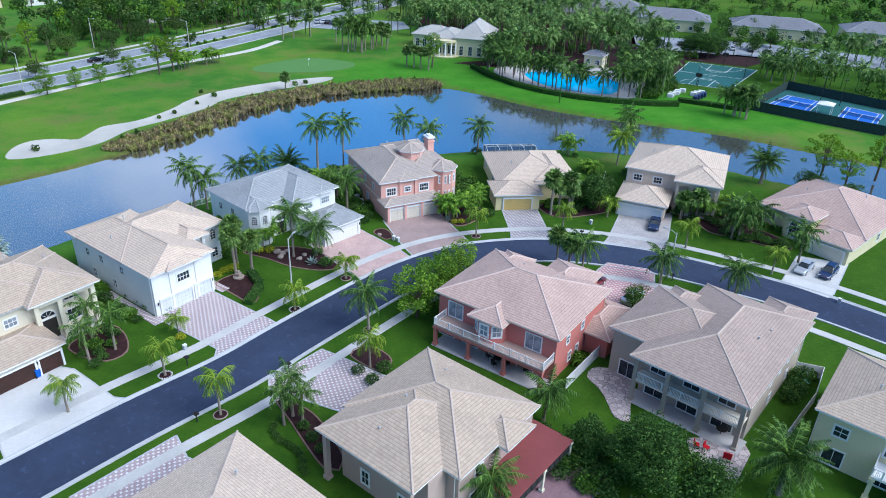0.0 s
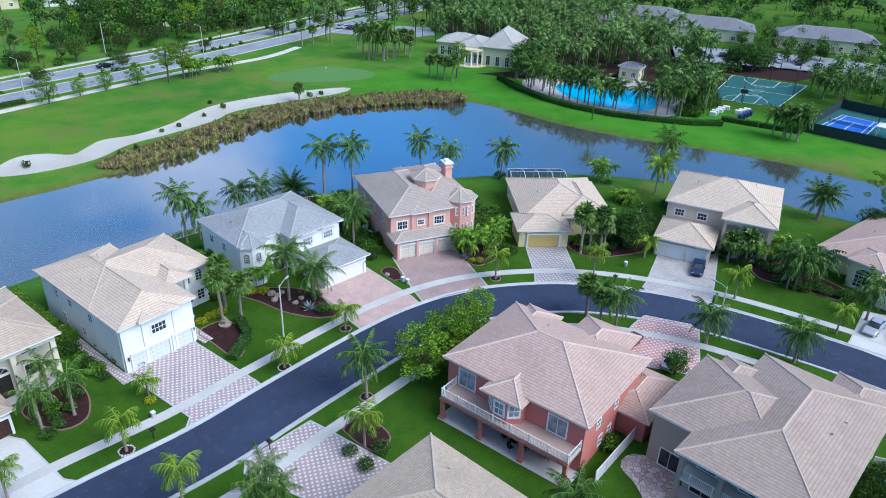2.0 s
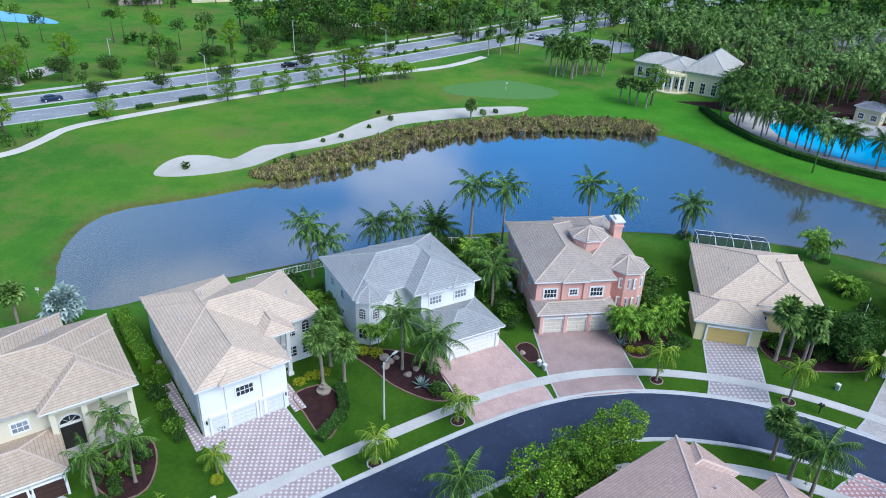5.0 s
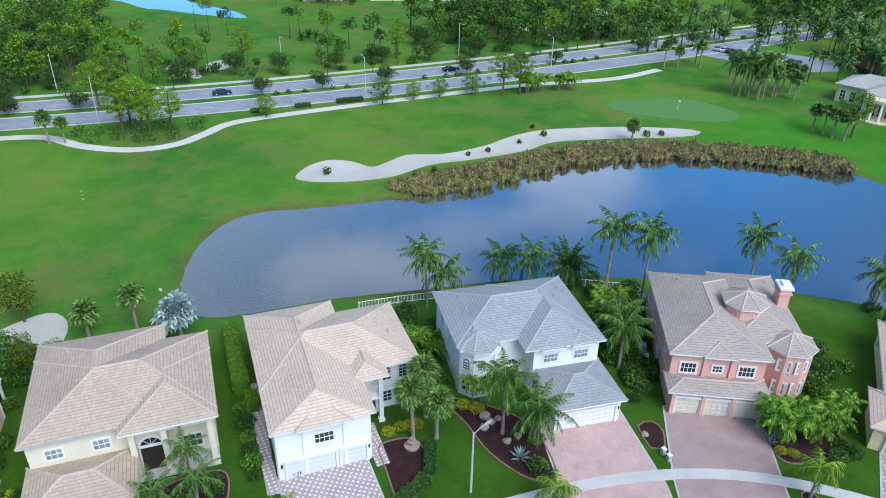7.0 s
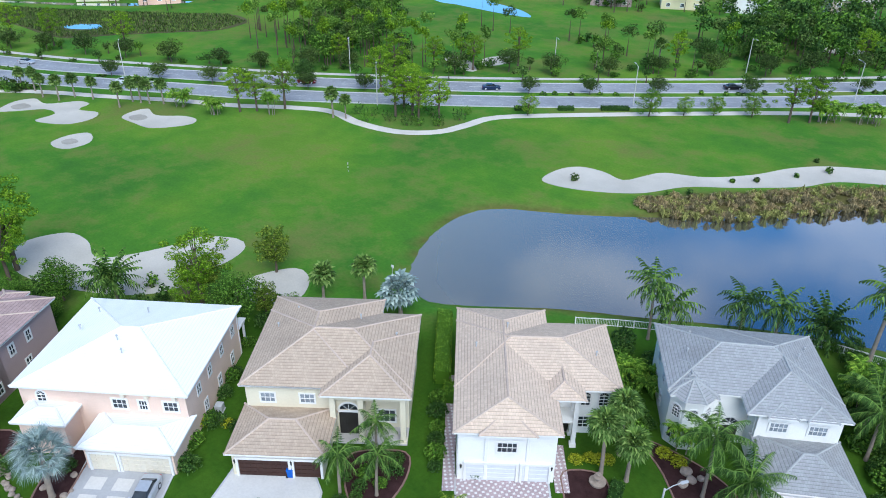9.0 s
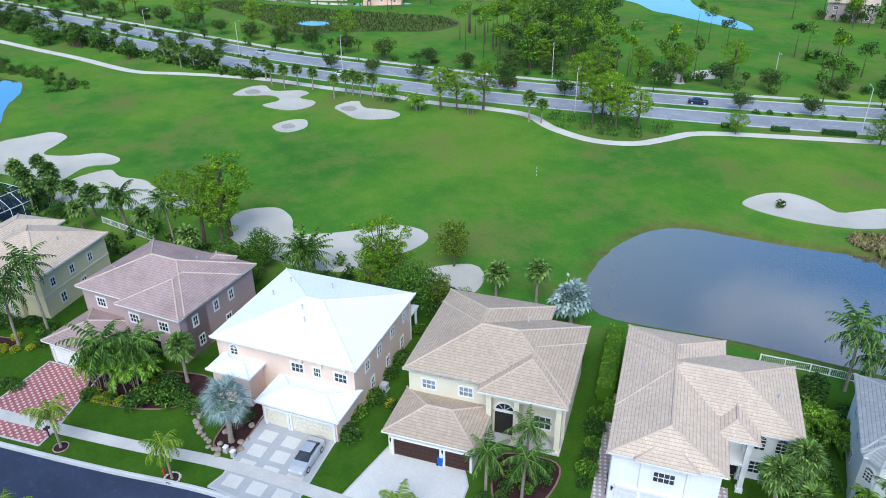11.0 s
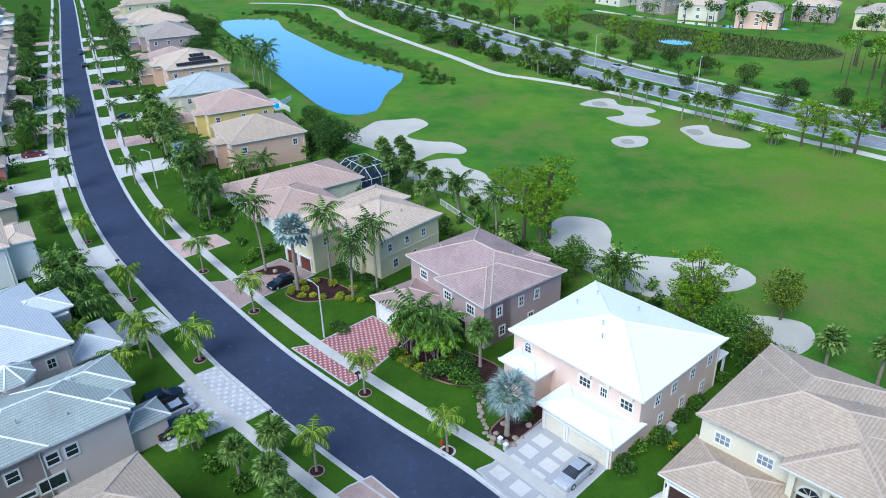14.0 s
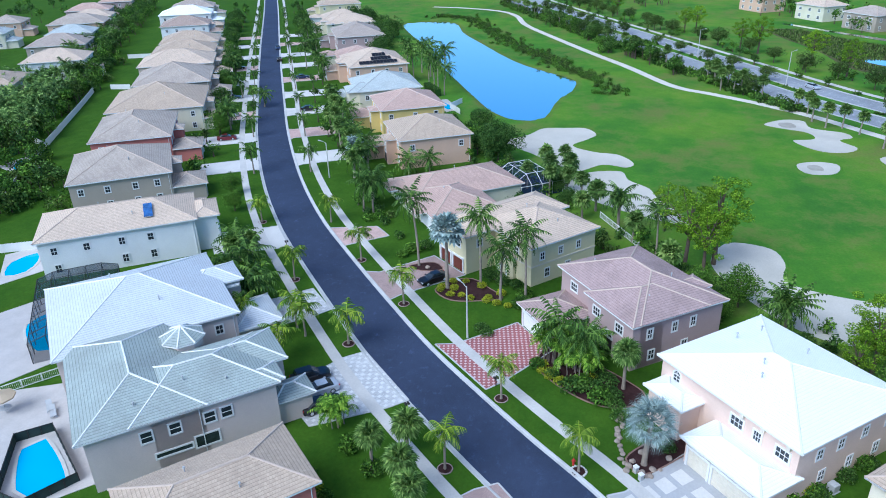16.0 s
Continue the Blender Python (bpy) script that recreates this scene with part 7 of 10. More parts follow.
ROOFS = [(R_TAN, C_PALE), (R_CREAM, C_PALE), (R_MIX, C_PALE), (R_BLUE, C_GREY), (R_BROWN, C_PALE), (R_PINK, C_PINK)]
NAMES = {"peach_stucco": "peach", "cream_stucco": "cream", "taupe_stucco": "taupe", "white_stucco": "white", "pale_yellow_stucco": "pale yellow", "mauve_stucco": "mauve"}


GOLF_U, FAR_U = (0.926, 0.378), (-0.926, -0.378)
GARAGE = (1, -5, 7.5, 0.6, 2.9)
for lab, o, u, w, d, wall, roof, cap, ht in (
    ("mauve stucco estate house with weathered grey-pink roof", (-289.5, -89), GOLF_U, 25, 19, S_MAUVE, R_MIX, C_PALE, 6.2),
    ("single-storey cream estate house with pink roof", (-256.5, -78), GOLF_U, 17, 16, S_CREAM, R_PINK, C_PINK, 3.0),
    ("cream stucco estate house with pale pink roof", (-326, -104), GOLF_U, 17, 22, S_CREAM, R_CREAM, C_PALE, 4.6),
    ("pale yellow stucco estate house with tan roof", (-378, -124), GOLF_U, 16, 22, S_PALEY, R_TAN, C_PALE, 6.2),
    ("white stucco estate house with cream roof", (-352, -114), GOLF_U, 17, 20, S_WHITE, R_CREAM, C_PALE, 3.2),
    ("taupe stucco estate house with brown tiled roof", (-193, -95.5), FAR_U, 23, 22, S_TAUPE, R_BROWN, C_PALE, 6.2),
    ("beige stucco estate house with pale pink tiled roof", (-219.5, -107), FAR_U, 19, 24, S_BEIGE, R_CREAM, C_PALE, 6.2),
    ("cream stucco estate house with tan tiled roof", (-240, -116), FAR_U, 17, 22, S_CREAM, R_TAN, C_PALE, 6.2),
    ("pale yellow stucco estate house with tan tiled roof", (-260, -124), FAR_U, 17, 22, S_PALEY, R_TAN, C_PALE, 6.2),
    ("cream single-storey estate house with brown roof", (-281.5, -138), FAR_U, 16, 20, S_CREAM, R_BROWN, C_PALE, 3.2),
    ("white stucco estate house with weathered grey roof", (-302, -148), FAR_U, 17, 21, S_WHITE, R_DUSK, C_PALE, 6.2),
    ("peach single-storey estate house with tan roof", (-321, -156.5), FAR_U, 14, 20, S_PEACH, R_TAN, C_PALE, 3.4),
    ("white stucco estate house with white painted roof", (-338, -164), FAR_U, 18, 25, S_WHITE, R_WHITE, C_WHITE, 6.2),
    ("cream stucco estate house with mixed grey-pink roof", (-364, -175), FAR_U, 18, 22, S_CREAM, R_MIX, C_PALE, 6.2),
):
    plain_house(lab, o, u, w, d, wall, roof, cap, GARAGE, ht, seed=int(-o[0]))
# the next street behind
for k, (x, y, w, d) in enumerate(((-231, -182, 17, 21), (-262, -203, 18, 22), (-288, -214, 16, 19), (-318, -234, 19, 25), (-362, -256, 16, 22), (-196, -178, 18, 18), (-338, -238, 15, 20), (-250, -240, 15, 16), (-286, -254, 16, 19), (-320, -268, 17, 16), (-400, -262, 17, 19))):
    wall, (roof, cap) = WALLS[(k * 5 + 3) % 6], ROOFS[(k * 7 + 1) % 6]
    lab = f"{NAMES[wall.name]} stucco estate house with {roof.name.replace('_', ' ').replace(' roof tiles', '')} tiled roof"
    plain_house(lab, (x, y), (0.92, 0.39), w, d, wall, roof, cap, seed=k, extra=[(w * 0.45, d - 2, w - 1, d + 4, 3.0)])


# ---------------------------------------------------------------- avenue planting, golf course edges, far woods
plant_row("S", [(-181.9, 66.7, 4.4), (-176.4, 68.2, 4.6), (-176.3, 71.9, 4.4), (-171.4, 74.1, 4.2), (-160.9, 75.4, 4.6), (-162.8, 79.6, 4.4), (-160.5, 80.5, 4.8), (-158.3, 81.5, 4.4), (-155.8, 83.7, 4.6), (-118.9, 104.5, 5.2), (-116.2, 105.9, 4.2), (-97.8, 183.9, 5.6), (-87.2, 200.8, 5.4), (-188.5, 67.5, 4.4), (-192, 66, 4.2), (-214, 51, 4.8), (-217.5, 53.6, 5.0), (-221, 50.6, 4.6), (-211, 54, 4.4), (-225, 49, 4.6), (-6.7, 150.8, 3.4), (32.9, 171.1, 5.6), (34.6, 169.6, 5.0), (36.8, 168.2, 5.4), (31, 173, 4.8)])
plant_row("A", [(-151.4, 85.5, 4.2), (-139.7, 87.9, 4.0), (-130.8, 96.2, 5.4), (-35.2, 177.2, 4.4), (-33.2, 180.7, 4.4), (-28.8, 182.1, 4.6), (-26.2, 183.5, 4.2)])
plant_row("L", [(-137.7, 92.6, 10.5), (-135.2, 95.5, 9.0), (-131.8, 100.9, 11.5), (-124.5, 125.1, 12), (-127.2, 132.9, 13), (-102.9, 115.7, 10), (-40.9, 171.9, 11), (-37.4, 175.2, 10), (-109, 114.6, 11), (-106, 117, 12.5), (-100.5, 120, 9.5), (-112, 120.5, 10)])
plant_row("G", [(-87.2, 135.8, 5.2), (-66.3, 154.2, 6.2), (-60.7, 160.5, 4.6), (-55.5, 165.3, 4.8), (-48.6, 170.2, 5.6)])
plant_row("P", [(17.8, 195.3, 9), (15.6, 194.6, 8.5), (19.9, 194.3, 9.5), (14, 196.5, 9), (21.5, 196.5, 8.8), (17.2, 198, 9.4), (105.5, 112, 6.2), (107, 109.3, 6.4), (103.6, 114, 5.6)])
for k, (x, y) in enumerate(((-102.9, 112), (-107.6, 111.3), (-111.3, 107.9), (-97.4, 116.3), (-96.6, 122.5), (-104.5, 114.5), (-99.5, 118.2), (-113.4, 111.4), (-109.8, 117.6), (-98.2, 126.4), (-103.2, 121), (-106.8, 122.6), (-100.8, 113.8), (-116.8, 110.2))):
    bush("HV"[k % 2], x, y, 1.8 + (k * 0.37) % 1.1)
for a, b, h in (((-92, 137), (-89.4, 139.6), 0.9), ((-84.5, 144), (-81.6, 146.6), 0.9), ((-77, 151), (-72, 155.4), 1.0)):
    hedge(a, b, 1.6, h)
NAVE = normals(AVE)


def ave(s, o):
    i = max(1, min(len(AVE) - 2, int(s)))
    p = AVE[i].lerp(AVE[i + 1], s - int(s)) + NAVE[i] * o
    return p.x, p.y


rng = random.Random(5)
s_first = min(range(len(AVE)), key=lambda i: abs(AVE[i].x + 420))
s_last = min(range(len(AVE)), key=lambda i: abs(AVE[i].x - 60))
s = float(s_first)
while s < s_last:
    tree("O", *ave(s, 24.5 + rng.uniform(-2, 3)), rng.uniform(4.6, 6.4))
    if rng.random() < 0.75:
        tree("O", *ave(s + rng.uniform(0.5, 1.6), 6.1 + rng.uniform(-0.4, 0.4)), rng.uniform(3.8, 5.0))
    if rng.random() < 0.45:
        tree("L", *ave(s + rng.uniform(0, 2), 27 + rng.uniform(0, 7)), rng.uniform(9, 13))
    if rng.random() < 0.5:
        bush("H", *ave(s + rng.uniform(0, 2), 18), 1.2)
    s += rng.uniform(2.3, 3.2)
spots = []
for k in range(120):
    q = s_first + (s_last - s_first) * (k + rng.random()) / 120
    x, y = ave(q, rng.choice((18.0, 23.5, 26, 28.5)) + rng.uniform(-0.8, 0.8))
    spots.append((x, y, rng.uniform(1.2, 4.6), rng.uniform(1.2, 2.4)))
verge = spots
# shrubs between the cart path and the avenue further off
s = float(s_first)
while AVE[int(s)].x < -205:
    k = rng.choice("OKTHVH")
    x, y = ave(s, -7.5 + rng.uniform(-1.5, 1.5))
    if k in "HV":
        bush(k, x, y, rng.uniform(1.4, 2.4))
    else:
        tree(k, x, y, rng.uniform(4, 7))
    if rng.random() < 0.4:
        palm("S", *ave(s + 0.5, -8.5), rng.uniform(3.8, 5.2))
    s += rng.uniform(1.0, 1.8)
spots = []
for cx, cy, n, sd in ((-262, 30, 12, 3.5), (-274, 22, 8, 3.5), (-254, 37, 8, 3), (-320, 11, 10, 5), (-300, 16, 8, 4), (-236, 42, 6, 3), (-345, 2, 10, 6)):
    for _ in range(n):
        spots.append((cx + rng.gauss(0, sd), cy + rng.gauss(0, sd * 0.5), rng.uniform(4, 7.5), rng.uniform(2.0, 3.2)))
roadside = spots
shrubs = []
for k in range(420):
    q = s_first + (min(range(len(AVE)), key=lambda i: abs(AVE[i].x + 196)) - s_first) * (k + rng.random()) / 420
    x, y = ave(q, -6.0 - rng.uniform(0, 5.5))
    shrubs.append((x, y, rng.uniform(1.0, 2.6), rng.uniform(1.2, 2.2)))
for k in range(150):
    x, y = ave(s_first + (s_last - s_first) * (k + rng.random()) / 150, 6.1 + rng.uniform(-0.5, 0.5))
    if int(k / 5) % 2:
        shrubs.append((x, y, rng.uniform(0.7, 1.1), rng.uniform(0.8, 1.2)))
tussocks = []
bank = smooth_line([(-366, -58), (-360, -42), (-340, -32), (-310, -22), (-280, -10), (-250, 4), (-226, 16), (-208, 22)], 1.0)
for k in range(420):
    p = bank[int(rng.random() * len(bank))]
    tussocks.append((p.x + rng.gauss(0, 2.4), p.y + rng.gauss(0, 2.4), rng.uniform(0.8, 1.8), rng.uniform(0.9, 1.7)))
for x, y in ((-146, 118), (-80, 215), (-70, 222), (-170, 150), (-178, 146)):
    tree("K", x, y, 6)


def scatter_wood(name, spots, lm, label, n_leaf=100, size=0.7):
    """Distant woodland: trees of several leafy lobes over a region, one object."""
    r = np.random.RandomState(len(spots))
    verts, faces = [], []
    for x, y, h, rad in spots:
        lobes = 6
        lc = r.normal(size=(lobes, 3))
        lc /= np.linalg.norm(lc, axis=1)[:, None]
        lc = lc * np.array((rad, rad, rad * 0.7)) * r.uniform(0.3, 0.7, (lobes, 1))
        m = n_leaf
        d = r.normal(size=(m, 3))
        d /= np.linalg.norm(d, axis=1)[:, None]
        c = np.array((x, y, h - rad * 0.75)) + lc[r.randint(0, lobes, m)] + d * r.uniform(0.6, 1.0, (m, 1)) * rad * 0.5
        a = r.normal(size=(m, 3))
        a /= np.linalg.norm(a, axis=1)[:, None]
        b = np.cross(a, d)
        b /= np.linalg.norm(b, axis=1)[:, None] + 1e-6
        s = size * r.uniform(0.5, 1.2, (m, 1))
        quad = np.stack([c - a * s, c + b * s * 0.6, c + a * s, c - b * s * 0.6], 1).reshape(-1, 3)
        k = len(verts)
        verts += quad.tolist()
        faces += [(k + 4 * i, k + 4 * i + 1, k + 4 * i + 2, k + 4 * i + 3) for i in range(m)]
        k = len(verts)
        verts += [(x - 0.25, y, -0.1), (x + 0.25, y, -0.1), (x, y, h - rad), (x, y - 0.25, -0.1), (x, y + 0.25, -0.1)]
        faces += [(k, k + 1, k + 2), (k + 3, k + 4, k + 2)]
    me = bpy.data.meshes.new(name)
    me.from_pydata(verts, [], faces)
    me.materials.append(lm)
    me.materials.append(BARK)
    me.polygons.foreach_set("material_index", [int(len(f) == 3) for f in faces])
    tagged(new(name, me), label, "woodland", kind="stuff")


def mixed_wood(spots, label, n_leaf=100, size=0.7, pine=False):
    """Splits a wood among several kinds of foliage."""
    kinds = (LF_PINE, LF_BRIGHT, LF_PINE, LF_OLIVE, LF_BRIGHT) if pine else (LF_DARK, LF_TREE, LF_OLIVE, LF_DARK, LF_TREE)
    names = ("dark", "green", "olive", "dense", "light green")
    for k, (lm, nm) in enumerate(zip(kinds, names)):
        pick = [q for i, q in enumerate(spots) if (i * 7 + i // 5) % 5 == k]
        if pick:
            scatter_wood("woodland", pick, lm, nm + " " + label, n_leaf, size)


def palm_mass(spots, label):
    """A grove of palms too dense to count: joined copies of two crowns with thin trunks."""
    src = [(LF_GROVE, make_crown(1)), (LF_GROVE, make_crown(2)), (LF_GROVE, make_crown(3))]
    for k, (lm, (cv, cf)) in enumerate(src):
        verts, faces = [], []
        for i, (x, y, h) in enumerate(spots):
            if i % 3 != k:
                continue
            a, sc = i * 2.4, 0.8 + (i * 37 % 10) * 0.035
            ro = np.array(((math.cos(a), -math.sin(a), 0), (math.sin(a), math.cos(a), 0), (0, 0, 1))) * sc
            n = len(verts)
            verts += (cv @ ro.T + np.array((x, y, h))).tolist()
            faces += [tuple(q + n for q in f) for f in cf]
            n = len(verts)
            for z, rr in ((-0.1, 0.2), (h + 0.2, 0.13)):
                verts += [(x + rr * math.cos(t), y + rr * math.sin(t), z) for t in (0, 1.57, 3.14, 4.71)]
            faces += [(n + j, n + (j + 1) % 4, n + 4 + (j + 1) % 4, n + 4 + j) for j in range(4)]
        me = bpy.data.meshes.new("palm_grove")
        me.from_pydata(verts, [], faces)
        me.materials.append(lm)
        tagged(new("palm_grove", me), label, "palm grove", kind="stuff")


def make_crown(seed):
    r = random.Random(seed)
    bm = bmesh.new()
    for k in range(14):
        s = k / 13
        frond(bm, r, (0, 0, 0), k * 2.4 + r.uniform(-0.3, 0.3), 1.25 - 1.9 * s, 3.5 * r.uniform(0.8, 1.05), 1.2 * r.uniform(0.8, 1.2), 1.15, 6, 0.6)
    bm.verts.index_update()
    v = np.array([q.co[:] for q in bm.verts])
    f = [tuple(q.index for q in g.verts) for g in bm.faces]
    bm.free()
    return v, f


scatter_wood("tussocks", tussocks[::2], LF_OLIVE, "olive grassy tussocks on the far pond bank", 190, 0.22)
scatter_wood("tussocks", tussocks[1::2], LF_TREE, "green shrubby tussocks on the far pond bank", 190, 0.22)
mixed_wood(shrubs, "shrub border beside the avenue", 110, 0.36)
mixed_wood(roadside, "trees and shrubs on the golf side of the avenue", 300, 0.3)
mixed_wood(verge, "trees and shrubs along the avenue", 240, 0.27)
# trees of the second golf course beyond the avenue, and the woods behind it
spots, low = [], []
for k in range(46):
    s = rng.uniform(s_first, s_last)
    o = rng.choice((rng.uniform(30, 44), rng.uniform(34, 70), rng.uniform(70, 120), rng.uniform(110, 190)))
    x, y = ave(s, o)
    if -340 < x < -190 and o < 95 or x < -150 and o > 95:
        continue
    for _ in range(rng.randint(2, 8)):
        px, py = x + rng.gauss(0, 7), y + rng.gauss(0, 7)
        if rng.random() < 0.75:
            spots.append((px, py, rng.uniform(9, 14), rng.uniform(2.0, 3.2)))
        if rng.random() < 0.6:
            low.append((px + rng.gauss(0, 3), py + rng.gauss(0, 3), rng.uniform(2.5, 5), rng.uniform(1.8, 3.2)))
mixed_wood(spots, "pines on the far golf course", 380, 0.30, True)
mixed_wood(low, "undergrowth on the far golf course", 260, 0.32)
spots = []
for cx, cy, n in ((-200, 154, 9), (-186, 146, 12), (-176, 160, 14), (-165, 140, 12), (-192, 172, 12), (-152, 150, 9)):
    for _ in range(n):
        spots.append((cx + rng.gauss(0, 7), cy + rng.gauss(0, 7), rng.uniform(10, 15), rng.uniform(1.8, 2.8)))
mixed_wood(spots, "tall pines on the far golf course", 380, 0.30, True)
spots = []
for cx, cy, n, sd in ((-68, 226, 20, 6), (-54, 238, 22, 7), (-72, 246, 20, 8), (-58, 262, 24, 10), (-156, 138, 12, 5), (-160, 152, 14, 6), (-186, 172, 14, 8), (-192, 190, 14, 9), (-216, 196, 14, 10), (-176, 150, 10, 6)):
    for _ in range(n):
        spots.append((cx + rng.gauss(0, sd), cy + rng.gauss(0, sd), rng.uniform(6, 11), rng.uniform(2.6, 4.2)))
mixed_wood(spots, "dense trees beyond the avenue", 300, 0.4)
spots = [(rng.uniform(-92, -4), rng.uniform(232, 300), rng.uniform(8, 13), rng.uniform(3, 4.8)) for _ in range(120)]
mixed_wood(spots, "trees at the end of the avenue", 130, 0.6)
spots = []
while len(spots) < 430:
    x, y = rng.uniform(20, 360), rng.uniform(150, 470)
    if y < 262 + 0.25 * max(0, 60 - x) and x < 230:
        continue
    if x + 0.5 * (y - 200) < 40:
        continue
    spots.append((x, y, rng.uniform(7, 12), rng.uniform(3.2, 5.4)))
mixed_wood(spots, "distant mixed woodland", 80, 0.9)
spots = []
while len(spots) < 260:
    x, y = rng.uniform(20, 330), rng.uniform(252, 350)
    if y > 258 + 0.1 * x:
        spots.append((x, y, rng.uniform(5, 9), rng.uniform(2.8, 4.6)))
mixed_wood(spots, "woods behind the club buildings", 150, 0.55)
spots = []
for _ in range(420):
    x, y = ave(rng.uniform(0, len(AVE) - 2), rng.uniform(205, 430))
    spots.append((x, y, rng.uniform(6, 10), rng.uniform(3, 5)))
mixed_wood(spots, "distant trees around houses", 70, 0.8)
# trees between the rear gardens and along the next street
spots = []
for _ in range(190):
    x = rng.uniform(-420, -100)
    spots.append((x, -103 + (x + 108) * 0.44 - rng.uniform(0, 24), rng.uniform(4, 7.6), rng.uniform(2.2, 3.8)))
for _ in range(300):
    x = rng.uniform(-420, -140)
    spots.append((x, -103 + (x + 108) * 0.44 - rng.uniform(-2, 15), rng.uniform(4, 7), rng.uniform(2.0, 3.4)))
mixed_wood(spots, "trees along the rear gardens", 170, 0.36)
spots = []
for _ in range(110):
    x = rng.uniform(-430, -150)
    spots.append((x, -132 + (x + 150) * 0.47 - rng.uniform(36, 130), rng.uniform(4.5, 8), rng.uniform(2.4, 4)))
mixed_wood(spots, "trees around a further street", 100, 0.55)
spots = []
for _ in range(60):
    x = rng.uniform(-110, -60)
    spots.append((x, -86 + (x + 86) * 0.75 - rng.uniform(8, 30), rng.uniform(3, 5.5), rng.uniform(1.6, 2.6)))
mixed_wood(spots, "trees in a rear garden", 150, 0.36)
spots = []
for _ in range(46):
    x = rng.uniform(-330, -120)
    spots.append((x, -103 + (x + 108) * 0.44 - rng.uniform(3, 20), rng.uniform(4, 6.5)))
for _ in range(60):
    x = rng.uniform(-205, -150)
    spots.append((x, -103 + (x + 108) * 0.44 - rng.uniform(2, 24), rng.uniform(4, 6.5)))
palm_mass(spots, "palms along the rear gardens of the estate")
spots = []
for ax, ay, bx, by, n, sd in ((-104, -93, -128, -105, 34, 3.5), (-150, -127, -190, -146, 44, 3.5), (-203, -148, -250, -164, 46, 3.5), (-120, -110, -138, -116, 16, 3)):
    for k in range(n):
        u = rng.random()
        spots.append((ax + (bx - ax) * u + rng.gauss(0, sd), ay + (by - ay) * u + rng.gauss(0, sd), rng.uniform(2.6, 5.6), rng.uniform(1.7, 2.9)))
mixed_wood(spots, "dense garden trees along the rear wall", 260, 0.3)
# greenery in the front gardens of the far street
spots = []
for k in range(92):
    x = -138 - 270 * (k + rng.random()) / 92
    p, n = at_edge(x)
    sd = 1 if k % 2 else -1
    q = p + n * (rng.uniform(8, 15)) if sd > 0 else p - n * (W + rng.uniform(8.5, 15))
    spots.append((q.x, q.y, rng.uniform(2.6, 5.6), rng.uniform(1.4, 2.5)))
mixed_wood(spots, "trees in the front gardens of the street", 150, 0.34)
# palms and trees in the far front gardens and on the pond's near bank
plant_row("P", [(-242, -83.6, 8.5), (-246, -82, 7.6), (-278, -94.6, 8.8), (-260, -85.5, 7.4), (-225, -73.5, 7.8), (-222, -70.6, 6.6), (-282, -93, 7.5), (-306, -107, 7), (-217.5, -35.3, 10), (-226.4, -31.6, 9.4), (-209, -31, 10.5), (-222, -41, 9), (-214, -33, 8.4), (-230, -37, 9.6), (-241, -47, 8.6), (-236, -41, 9), (-205, -28.5, 8)])
plant_row("S", [(-184.5, -56.9, 6.4), (-181, -55, 6), (-172.4, -51.6, 6.2), (-175, -52.6, 5.4), (-152, -44.6, 5.6), (-155.5, -45.4, 5), (-161.6, -48.6, 6), (-163.6, -50.4, 5.2), (-147.5, -40.6, 4.6)])
plant_row("P", [(-150, -41, 5.2), (-143, -36, 5.4), (-168, -47, 5.8), (-189, -78, 4), (-199, -89, 5.4), (-171, -80, 5.6), (-166, -78, 5), (-228, -104, 5.6)])
plant_row("K", [(-285.6, -130.6, 7), (-237.5, -109, 7), (-210, -98.6, 6.4), (-214, -101, 5.6), (-188, -90, 6), (-227.7, -106, 6.4), (-250, -114, 6.6), (-272, -125, 6.8), (-296, -136, 6.4), (-310, -141, 7), (-335, -151, 7), (-325, -147, 6.4), (-350, -157, 7), (-252.5, -60, 7), (-262, -62, 7.6), (-270, -62, 7), (-280, -64, 8), (-296, -70, 8), (-304, -66, 8.4), (-318, -74, 8), (-334, -84, 8.6), (-343, -88, 8), (-325, -114, 8), (-318, -110, 7), (-330, -90, 7), (-350, -96, 8)])
plant_row("T", [(-300, -104, 6.6), (-340, -119, 7.4), (-292, -66, 6.6), (-248, -56, 6), (-310, -70, 7.4), (-161.5, -79, 5.4), (-170, -81.5, 5), (-205, -95, 5.6), (-244, -111, 5.8), (-262, -120.6, 6.2), (-320, -144, 6.4)])
for x, y, h in ((-124, 10, 4.4), (-120, 12.5, 4), (-127, 4, 4.6), (-116, 10, 3.6), (-135, 8, 4), (-139, 3, 4.6), (-141, 7, 4.2), (-107, 18, 3.8), (-95, 22, 4)):
    palm("S", x, y, h)
for x, y, s in ((-121, 8, 1.5), (-109, 19.5, 1.6), (-96, 24.5, 1.7), (-92, 27, 1.6), (-79, 36.5, 1.5), (-69, 44.5, 1.7), (-66, 48.5, 1.5), (-104, 20, 1.5), (-77.5, 38.8, 1.3), (-90, 29.5, 1.6), (-63, 45, 1.6)):
    bush("H", x, y, s)


